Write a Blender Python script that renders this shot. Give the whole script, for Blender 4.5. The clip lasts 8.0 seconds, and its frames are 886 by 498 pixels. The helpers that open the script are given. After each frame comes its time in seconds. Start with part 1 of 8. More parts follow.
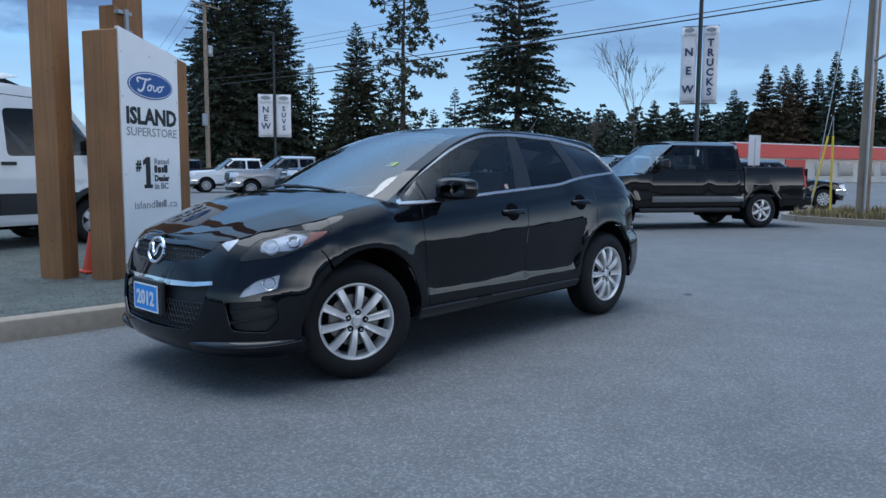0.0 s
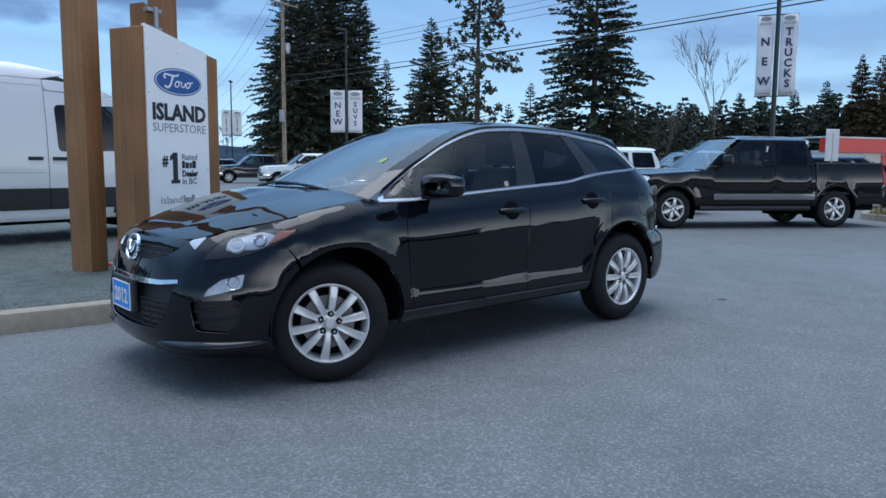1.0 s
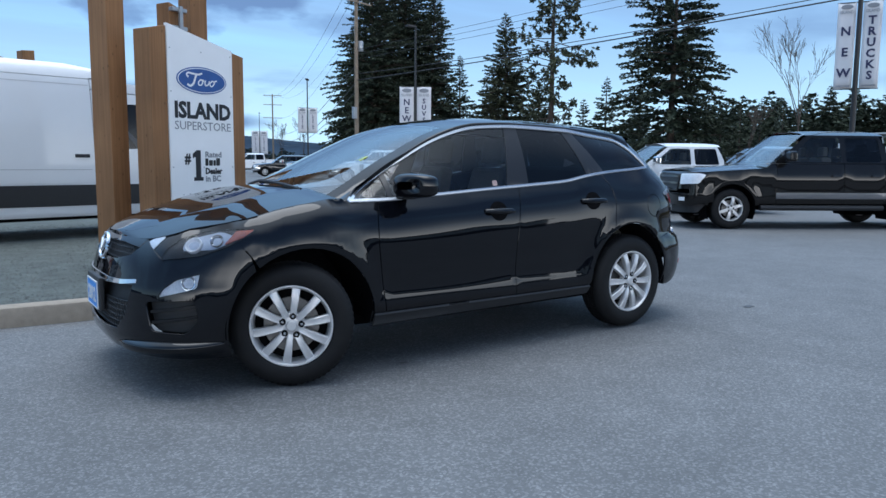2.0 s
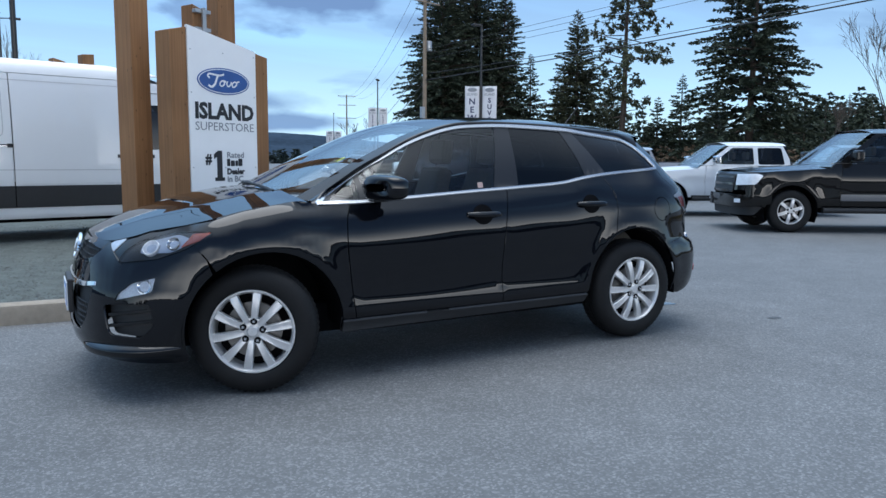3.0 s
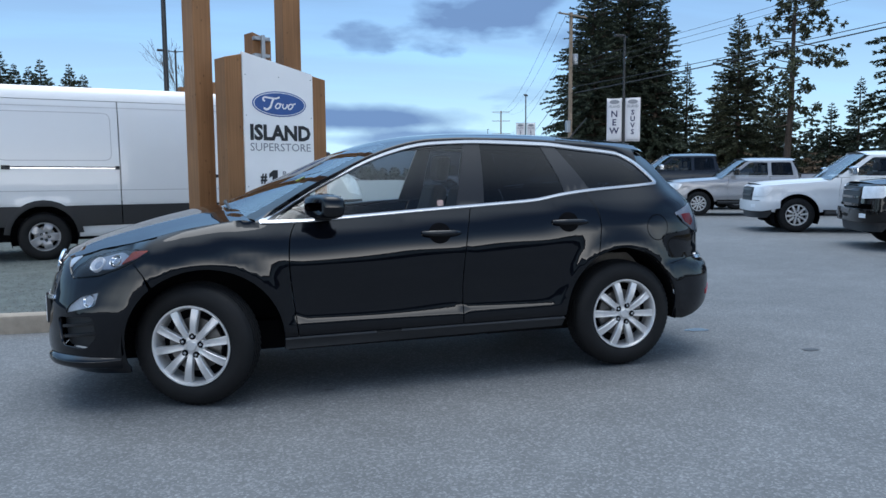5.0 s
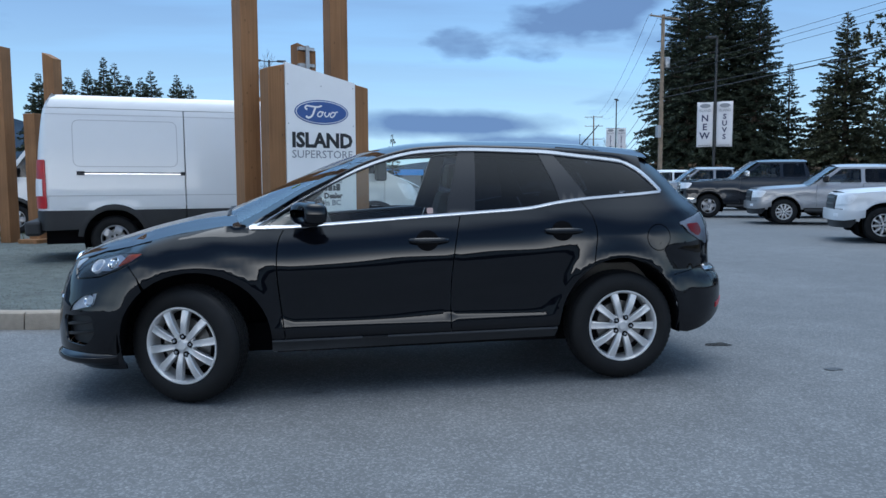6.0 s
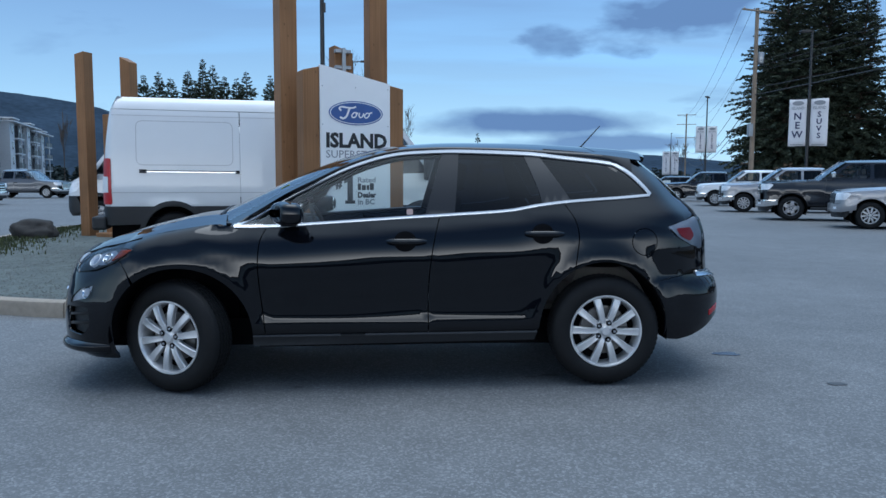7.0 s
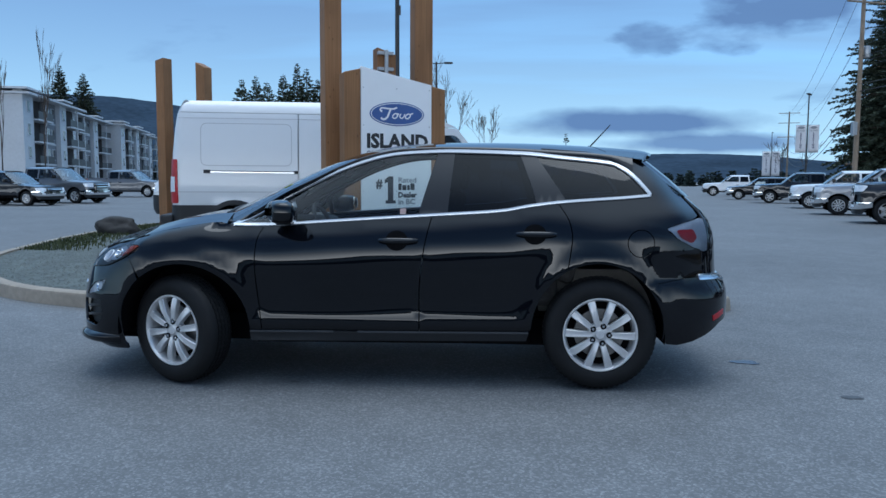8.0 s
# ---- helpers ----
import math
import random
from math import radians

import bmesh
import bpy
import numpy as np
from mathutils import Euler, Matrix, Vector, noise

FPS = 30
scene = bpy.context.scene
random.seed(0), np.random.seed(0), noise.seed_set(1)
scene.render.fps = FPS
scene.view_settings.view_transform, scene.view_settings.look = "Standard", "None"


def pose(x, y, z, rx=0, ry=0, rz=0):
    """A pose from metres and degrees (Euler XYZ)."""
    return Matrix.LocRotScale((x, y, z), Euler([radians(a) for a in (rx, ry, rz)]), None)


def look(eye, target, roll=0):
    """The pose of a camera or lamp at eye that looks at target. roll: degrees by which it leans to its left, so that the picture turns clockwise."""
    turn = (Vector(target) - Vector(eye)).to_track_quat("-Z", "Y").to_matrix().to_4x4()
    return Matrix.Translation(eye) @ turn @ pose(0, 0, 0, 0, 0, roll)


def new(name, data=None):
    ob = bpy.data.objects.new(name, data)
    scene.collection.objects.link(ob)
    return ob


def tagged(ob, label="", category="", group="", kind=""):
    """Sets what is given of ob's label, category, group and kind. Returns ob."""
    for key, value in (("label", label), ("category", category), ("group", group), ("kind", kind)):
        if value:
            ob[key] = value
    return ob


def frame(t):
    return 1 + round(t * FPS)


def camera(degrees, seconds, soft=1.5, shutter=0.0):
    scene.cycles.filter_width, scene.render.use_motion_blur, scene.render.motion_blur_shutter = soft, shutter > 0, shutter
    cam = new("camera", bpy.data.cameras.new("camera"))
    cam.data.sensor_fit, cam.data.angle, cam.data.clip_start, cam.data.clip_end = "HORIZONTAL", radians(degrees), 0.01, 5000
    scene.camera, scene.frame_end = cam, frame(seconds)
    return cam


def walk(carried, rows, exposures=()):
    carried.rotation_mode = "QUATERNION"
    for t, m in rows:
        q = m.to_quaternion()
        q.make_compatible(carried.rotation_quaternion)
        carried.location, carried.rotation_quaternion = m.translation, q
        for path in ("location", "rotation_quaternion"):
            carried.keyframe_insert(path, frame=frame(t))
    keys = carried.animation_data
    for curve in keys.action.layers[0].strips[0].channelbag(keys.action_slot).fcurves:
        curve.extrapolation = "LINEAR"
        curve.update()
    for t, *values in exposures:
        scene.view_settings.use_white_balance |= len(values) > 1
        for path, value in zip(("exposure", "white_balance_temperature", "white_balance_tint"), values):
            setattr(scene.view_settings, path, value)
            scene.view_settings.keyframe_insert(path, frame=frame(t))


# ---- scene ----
cam = camera(61.2, 8.0)
PATH = [
    (0, (-4.254, -4.343, 1.251), (-2.822, -2.963, 1.044), 0.3),
    (0.5, (-3.957, -4.444, 1.251), (-2.599, -2.991, 1.037), 0.3),
    (1, (-3.672, -4.587, 1.263), (-2.392, -3.067, 1.042), 0.4),
    (1.5, (-3.369, -4.716, 1.273), (-2.17, -3.131, 1.046), 0.4),
    (3, (-2.437, -4.963, 1.296), (-1.487, -3.219, 1.061), 0.4),
    (3.5, (-2.141, -5.005, 1.298), (-1.278, -3.216, 1.069), 0.2),
    (4, (-1.823, -5.118, 1.309), (-1.051, -3.286, 1.089), -0.1),
    (4.5, (-1.524, -5.239, 1.311), (-0.85, -3.367, 1.103), -0.3),
    (6, (-0.591, -5.508, 1.324), (-0.266, -3.543, 1.144), -0.2),
    (6.5, (-0.257, -5.555, 1.333), (-0.048, -3.574, 1.153), 0.0),
    (7, (0.094, -5.618, 1.345), (0.187, -3.629, 1.161), 0.2),
    (7.5, (0.42, -5.619, 1.329), (0.396, -3.627, 1.143), 0.3),
    (8, (0.723, -5.617, 1.341), (0.576, -3.631, 1.158), 0.3),
]
walk(cam, [(t, look(eye, target, roll)) for t, eye, target, roll in PATH],
     exposures=[(0, 1.04, 5650, 8), (1.5, 1.22, 5750, 8), (3.5, 1.36, 6000, 8), (4.5, 1.34, 6000, 8), (6.5, 1.08, 5600, 6), (8, 0.99, 5450, 5)])

# ---- light ----
world = bpy.data.worlds.new("world")
scene.world = world
world.use_nodes = True
SUN_EL, SUN_AZ = 82.0, 5.0  # degrees; the bearing runs clockwise from +y


def sky_world():
    nt = world.node_tree
    nt.nodes.clear()
    N, L = nt.nodes.new, nt.links.new

    def math_node(op, a, b=None, c=None, clamp=False):
        n = N("ShaderNodeMath")
        n.operation, n.use_clamp = op, clamp
        for i, v in enumerate((a, b, c)):
            if v is None:
                continue
            if isinstance(v, (int, float)):
                n.inputs[i].default_value = v
            else:
                L(v, n.inputs[i])
        return n.outputs[0]

    def mix(fac, a, b):
        n = N("ShaderNodeMix")
        n.data_type = "RGBA"
        for sock, v in ((n.inputs[0], fac), (n.inputs[6], a), (n.inputs[7], b)):
            if isinstance(v, (int, float)):
                sock.default_value = v
            elif isinstance(v, tuple):
                sock.default_value = (*v, 1)
            else:
                L(v, sock)
        return n.outputs[2]

    sky = N("ShaderNodeTexSky")
    sky.sky_type, sky.sun_disc = "NISHITA", False
    sky.sun_elevation, sky.sun_rotation = radians(SUN_EL), radians(SUN_AZ)
    sky.air_density, sky.dust_density, sky.ozone_density, sky.altitude = 1.0, 0.3, 2.2, 50
    coord = N("ShaderNodeTexCoord")
    sep = N("ShaderNodeSeparateXYZ")
    L(coord.outputs["Generated"], sep.inputs[0])
    x, y, z = sep.outputs
    up = math_node("MAXIMUM", z, 0.0)
    # two noise fields over a flat cloud deck seen from below
    deck = N("ShaderNodeCombineXYZ")
    inv = math_node("DIVIDE", 1.0, math_node("ADD", up, 0.11))
    L(math_node("MULTIPLY", x, inv), deck.inputs[0])
    L(math_node("MULTIPLY", y, inv), deck.inputs[1])
    cloud = N("ShaderNodeTexNoise")
    cloud.inputs["Scale"].default_value, cloud.inputs["Detail"].default_value, cloud.inputs["Roughness"].default_value = 0.75, 9, 0.55
    cloud.inputs["Distortion"].default_value = 0.3
    L(deck.outputs[0], cloud.inputs["Vector"])
    wisp = N("ShaderNodeTexNoise")
    stretch = N("ShaderNodeMapping")
    stretch.inputs["Scale"].default_value = (0.6, 2.2, 1)
    stretch.inputs["Rotation"].default_value = (0, 0, 0.5)
    L(deck.outputs[0], stretch.inputs["Vector"])
    wisp.inputs["Scale"].default_value, wisp.inputs["Detail"].default_value = 0.5, 8
    L(stretch.outputs[0], wisp.inputs["Vector"])
    rag = N("ShaderNodeTexNoise")
    rag.inputs["Scale"].default_value, rag.inputs["Detail"].default_value = 11.0, 9
    ragmap = N("ShaderNodeMapping")
    ragmap.inputs["Scale"].default_value = (1, 1, 2.4)
    L(coord.outputs["Generated"], ragmap.inputs["Vector"])
    L(ragmap.outputs[0], rag.inputs["Vector"])
    bearing = math_node("MULTIPLY", math_node("ARCTAN2", x, y), 57.2958)
    height = math_node("MULTIPLY", math_node("ARCSINE", z), 57.2958)

    def bank(az, el, half_w, half_h, ragged, _, tilt=0.0):
        """A single bank of cloud at a bearing and a height, in degrees, with a torn edge."""
        a = math_node("DIVIDE", math_node("SUBTRACT", bearing, az), half_w)
        b = math_node("DIVIDE", math_node("SUBTRACT", height, math_node("MULTIPLY_ADD", math_node("SUBTRACT", bearing, az), tilt, el)), half_h)
        r = math_node("SQRT", math_node("ADD", math_node("MULTIPLY", a, a), math_node("MULTIPLY", b, b)))
        r = math_node("ADD", r, math_node("MULTIPLY", math_node("SUBTRACT", rag.outputs[0], 0.5), ragged))
        return math_node("MULTIPLY", math_node("SUBTRACT", 1.1, r, clamp=True), 1.7, clamp=True)

    col = sky.outputs[0]
    thin = math_node("MULTIPLY", math_node("SUBTRACT", wisp.outputs[0], 0.50, clamp=True), 2.4, clamp=True)
    col = mix(math_node("MULTIPLY", thin, 0.7), col, CLOUD_LIGHT)
    # brighter towards the skyline
    low = math_node("POWER", math_node("SUBTRACT", 1.0, math_node("MULTIPLY", up, 2.6, clamp=True), clamp=True), 4.0)
    col = mix(math_node("MULTIPLY", low, 0.6), col, CLOUD_LIGHT)
    thick = math_node("MULTIPLY", math_node("SUBTRACT", cloud.outputs[0], 0.60, clamp=True), 5.0, clamp=True)
    col = mix(math_node("MULTIPLY", thick, 0.75), col, CLOUD_DARK)
    for spec in ((10.2, 4.25, 9.8, 1.2, 1.1, 0.97), (14.5, 2.8, 7.5, 0.8, 1.3, 0.85), (20.0, 11.6, 7.6, 2.2, 3.0, 0.9, 0.15), (11.3, 10.0, 2.0, 1.3, 3.4, 0.5), (26.5, 10.0, 4.0, 0.9, 3.0, 0.5), (66.0, 9.0, 12.0, 1.6, 2.2, 0.3), (72.0, 5.4, 12.0, 0.9, 1.6, 0.4)):
        col = mix(math_node("MULTIPLY", bank(*spec), spec[5]), col, CLOUD_DARK)
    # high sky beyond the cars, unseen, brightened for the windscreens; darker behind the walk
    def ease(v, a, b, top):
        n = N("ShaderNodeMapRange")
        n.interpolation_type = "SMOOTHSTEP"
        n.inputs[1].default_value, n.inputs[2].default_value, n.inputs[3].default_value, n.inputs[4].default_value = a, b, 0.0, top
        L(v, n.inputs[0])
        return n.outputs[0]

    col = mix(math_node("MULTIPLY", ease(up, 0.22, 0.60, 0.8), ease(y, -0.15, 0.45, 1.0)), col, NORTH_FILL)
    # a thin pale veil high overhead, unseen and added to light the ground
    col = mix(ease(up, 0.55, 0.97, 0.9), col, FILL_VEIL)
    # the pale low evening sky opposite the cars: a broad glow that fades upwards and to either side
    away = math_node("MULTIPLY", math_node("ADD", math_node("MULTIPLY", x, GLOW_WAY[0]), math_node("MULTIPLY", y, GLOW_WAY[1])), 1.0, clamp=True)
    rise = math_node("POWER", 2.718, math_node("MULTIPLY", math_node("MULTIPLY", height, height), -0.0125))
    col = mix(math_node("MULTIPLY", math_node("POWER", away, 2.8), rise), col, GLOW)
    ground = math_node("LESS_THAN", z, -0.02)
    col = mix(ground, col, (0.9, 0.95, 1.0))
    bg = N("ShaderNodeBackground")
    bg.inputs[1].default_value = SKY_STRENGTH
    L(col, bg.inputs[0])
    out = N("ShaderNodeOutputWorld")
    L(bg.outputs[0], out.inputs[0])


FILL_VEIL, NORTH_FILL = (12.2, 13.2, 14.4), (6.4, 10.6, 15.8)
GLOW, GLOW_WAY = (54.0, 50.0, 46.5), (-0.10, -0.995)
CLOUD_LIGHT, CLOUD_DARK, SKY_STRENGTH = (4.2, 7.8, 11.6), (1.35, 2.15, 3.8), 0.055
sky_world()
sun_data = bpy.data.lights.new("sun", "SUN")
sun_data.energy, sun_data.angle, sun_data.color = 0.66, radians(44), (1.0, 0.95, 0.90)
sun = new("sun", sun_data)
sun_dir = Vector((math.sin(radians(SUN_AZ)) * math.cos(radians(SUN_EL)), math.cos(radians(SUN_AZ)) * math.cos(radians(SUN_EL)), math.sin(radians(SUN_EL))))
sun.matrix_basis = look(sun_dir * 60, (0, 0, 0))

# ---- mesh tools ----
def part(name, bm, material, parent=None, label="", smooth=False, bevel=0.0):
    """Links a bmesh as one mesh object, under a thing or a part."""
    me = bpy.data.meshes.new(name)
    bmesh.ops.recalc_face_normals(bm, faces=bm.faces[:])
    if smooth:
        for f in bm.faces:
            f.smooth = True
    bm.to_mesh(me)
    bm.free()
    if material is not None:
        me.materials.append(material)
    ob = new(name, me)
    if smooth:
        me.set_sharp_from_angle(angle=radians(38))
    if bevel:
        mod = ob.modifiers.new("bevel", "BEVEL")
        mod.width, mod.segments, mod.limit_method = bevel, 2, "ANGLE"
    if parent is not None:
        ob.parent = parent
    if label:
        ob["label"] = label
    return ob


def thing(name, m, label, category, group="", kind=""):
    ob = new(name)
    ob.matrix_basis = m
    ob.empty_display_size = 0.2
    return tagged(ob, label, category, group, kind)


def box_into(bm, lo, hi, m=None):
    lo, hi = Vector(lo), Vector(hi)
    made = bmesh.ops.create_cube(bm, size=1.0)["verts"]
    for v in made:
        v.co = Vector([(lo[i] + hi[i]) / 2 + v.co[i] * (hi[i] - lo[i]) for i in range(3)])
        if m is not None:
            v.co = m @ v.co
    return made


def box(lo, hi, m=None):
    bm = bmesh.new()
    box_into(bm, lo, hi, m)
    return bm


def tube_into(bm, a, b, r0, r1=None, n=12, caps=True):
    """A tapered round bar from a to b."""
    a, b = Vector(a), Vector(b)
    r1 = r0 if r1 is None else r1
    q = (b - a).to_track_quat("Z", "Y")
    rings = []
    for p, r in ((a, r0), (b, r1)):
        rings.append([bm.verts.new(p + q @ Vector((r * math.cos(2 * math.pi * i / n), r * math.sin(2 * math.pi * i / n), 0))) for i in range(n)])
    for i in range(n):
        bm.faces.new((rings[0][i], rings[0][(i + 1) % n], rings[1][(i + 1) % n], rings[1][i]))
    if caps:
        bm.faces.new(rings[0][::-1])
        bm.faces.new(rings[1])


def tube(a, b, r0, r1=None, n=12):
    bm = bmesh.new()
    tube_into(bm, a, b, r0, r1, n)
    return bm


def prism(points, axis, lo, hi):
    """A polygon of 2D points, drawn out along an axis from lo to hi. axis 'y': points are x, z; 'z': x, y; 'x': y, z."""
    def at(p, d):
        return {"y": (p[0], d, p[1]), "z": (p[0], p[1], d), "x": (d, p[0], p[1])}[axis]
    bm = bmesh.new()
    a = [bm.verts.new(at(p, lo)) for p in points]
    b = [bm.verts.new(at(p, hi)) for p in points]
    n = len(points)
    bm.faces.new(a)
    bm.faces.new(b[::-1])
    for i in range(n):
        bm.faces.new((a[i], a[(i + 1) % n], b[(i + 1) % n], b[i]))
    return bm


def lathe(profile, n=32, m=None, closed=False):
    """A profile of (radius, height) turned round the z axis."""
    bm = bmesh.new()
    rings = []
    for r, h in profile:
        ring = []
        for i in range(n):
            a = 2 * math.pi * i / n
            v = Vector((r * math.cos(a), r * math.sin(a), h))
            ring.append(bm.verts.new(m @ v if m is not None else v))
        rings.append(ring)
    pairs = list(zip(rings, rings[1:]))
    if closed:
        pairs.append((rings[-1], rings[0]))
    for r0, r1 in pairs:
        for i in range(n):
            bm.faces.new((r0[i], r0[(i + 1) % n], r1[(i + 1) % n], r1[i]))
    return bm


def path_tube(points, r, n=8, closed=False):
    """One connected round bar along a line of points."""
    bm = bmesh.new()
    pts = [Vector(p) for p in points]
    m = len(pts)
    rings = []
    for i, p in enumerate(pts):
        a = pts[(i - 1) % m] if closed or i else pts[0]
        b = pts[(i + 1) % m] if closed or i < m - 1 else pts[-1]
        d = (b - a).normalized()
        side = d.cross(Vector((0.13, 0.07, 1)) if abs(d.z) < 0.95 else Vector((1, 0, 0))).normalized()
        up = side.cross(d)
        rings.append([bm.verts.new(p + side * r * math.cos(2 * math.pi * k / n) + up * r * math.sin(2 * math.pi * k / n)) for k in range(n)])
    for i in range(m if closed else m - 1):
        r0, r1 = rings[i], rings[(i + 1) % m]
        for k in range(n):
            bm.faces.new((r0[k], r0[(k + 1) % n], r1[(k + 1) % n], r1[k]))
    if not closed:
        bm.faces.new(rings[0][::-1])
        bm.faces.new(rings[-1])
    return bm


# ---- materials ----
def mat(name, base, rough=0.5, metal=0.0, coat=0.0, noise_scale=0.0, noise_amount=0.0, bump=0.0, bump_scale=0.0, spec=0.5, stretch=(1, 1, 1), vary=0.0, space="Object", coat_ior=1.5):
    """A surface with grain at two scales: colour noise, fine relief, and a tone that differs from piece to piece."""
    m = bpy.data.materials.new(name)
    m.use_nodes = True
    nt = m.node_tree
    b = nt.nodes["Principled BSDF"]
    b.inputs["Base Color"].default_value = (*base, 1)
    b.inputs["Roughness"].default_value, b.inputs["Metallic"].default_value = rough, metal
    b.inputs["Coat Weight"].default_value, b.inputs["Coat Roughness"].default_value = coat, 0.03
    b.inputs["Coat IOR"].default_value = coat_ior
    b.inputs["Specular IOR Level"].default_value = spec
    N, L = nt.nodes.new, nt.links.new
    tc = N("ShaderNodeTexCoord")
    mp = N("ShaderNodeMapping")
    mp.inputs["Scale"].default_value = stretch
    L(tc.outputs[space], mp.inputs["Vector"])
    if noise_amount:
        n1, n2 = N("ShaderNodeTexNoise"), N("ShaderNodeTexNoise")
        n1.inputs["Scale"].default_value, n1.inputs["Detail"].default_value = noise_scale, 6
        n2.inputs["Scale"].default_value, n2.inputs["Detail"].default_value = noise_scale * 0.09, 3
        L(mp.outputs[0], n1.inputs["Vector"])
        L(mp.outputs[0], n2.inputs["Vector"])
        add = N("ShaderNodeMath")
        add.operation = "ADD"
        L(n1.outputs[0], add.inputs[0])
        L(n2.outputs[0], add.inputs[1])
        tone = add.outputs[0]
        if vary:
            oi = N("ShaderNodeObjectInfo")
            mu = N("ShaderNodeMath")
            mu.operation, mu.inputs[1].default_value, mu.inputs[2].default_value = "MULTIPLY_ADD", vary, -vary / 2
            L(oi.outputs["Random"], mu.inputs[0])
            a2 = N("ShaderNodeMath")
            a2.operation = "ADD"
            L(tone, a2.inputs[0])
            L(mu.outputs[0], a2.inputs[1])
            tone = a2.outputs[0]
        ramp = N("ShaderNodeMapRange")
        ramp.inputs["From Min"].default_value, ramp.inputs["From Max"].default_value = 0.6, 1.4
        ramp.inputs["To Min"].default_value, ramp.inputs["To Max"].default_value = 1 - noise_amount, 1 + noise_amount
        L(tone, ramp.inputs["Value"])
        sc = N("ShaderNodeVectorMath")
        sc.operation = "SCALE"
        sc.inputs[0].default_value = base
        L(ramp.outputs[0], sc.inputs["Scale"])
        L(sc.outputs[0], b.inputs["Base Color"])
    if bump:
        nb = N("ShaderNodeTexNoise")
        nb.inputs["Scale"].default_value, nb.inputs["Detail"].default_value = bump_scale, 4
        L(mp.outputs[0], nb.inputs["Vector"])
        bn = N("ShaderNodeBump")
        bn.inputs["Strength"].default_value, bn.inputs["Distance"].default_value = bump, 0.01
        L(nb.outputs[0], bn.inputs["Height"])
        L(bn.outputs[0], b.inputs["Normal"])
    return m


def asphalt_mat():
    m = mat("asphalt", (0.115, 0.118, 0.122), 0.78, spec=0.4)
    nt = m.node_tree
    N, L, b = nt.nodes.new, nt.links.new, nt.nodes["Principled BSDF"]
    tc = N("ShaderNodeTexCoord")

    def noise_tex(scale, detail=4, rough=0.6):
        n = N("ShaderNodeTexNoise")
        n.inputs["Scale"].default_value, n.inputs["Detail"].default_value, n.inputs["Roughness"].default_value = scale, detail, rough
        L(tc.outputs["Object"], n.inputs["Vector"])
        return n.outputs[0]

    def rng(v, a, b_, c, d):
        r = N("ShaderNodeMapRange")
        for i, k in zip((1, 2, 3, 4), (a, b_, c, d)):
            r.inputs[i].default_value = k
        L(v, r.inputs[0])
        return r.outputs[0]

    def mul(a, c):
        n = N("ShaderNodeMath")
        n.operation = "MULTIPLY"
        L(a, n.inputs[0])
        L(c, n.inputs[1])
        return n.outputs[0]
    stones = N("ShaderNodeTexVoronoi")
    stones.inputs["Scale"].default_value = 95
    L(tc.outputs["Object"], stones.inputs["Vector"])
    sepc = N("ShaderNodeSeparateColor")
    L(stones.outputs["Color"], sepc.inputs[0])
    chip = rng(sepc.outputs[0], 0.55, 1.0, 0.86, 1.5)
    pits = rng(stones.outputs["Distance"], 0.0, 0.5, 1.06, 0.9)
    big = rng(noise_tex(0.22, 4), 0.3, 0.7, 0.84, 1.14)
    mid = rng(noise_tex(2.6, 5), 0.3, 0.7, 0.88, 1.1)
    fine = rng(noise_tex(38, 3), 0.3, 0.7, 0.88, 1.12)
    dark = rng(noise_tex(1.1, 6, 0.7), 0.64, 0.72, 1.0, 0.72)
    tone = mul(mul(mul(mul(chip, pits), big), mul(mid, fine)), dark)
    sc = N("ShaderNodeVectorMath")
    sc.operation = "SCALE"
    sc.inputs[0].default_value = (0.148, 0.151, 0.153)
    L(tone, sc.inputs["Scale"])
    L(sc.outputs[0], b.inputs["Base Color"])
    bump = N("ShaderNodeBump")
    bump.inputs["Strength"].default_value, bump.inputs["Distance"].default_value = 0.35, 0.005
    L(mul(chip, fine), bump.inputs["Height"])
    L(bump.outputs[0], b.inputs["Normal"])
    return m


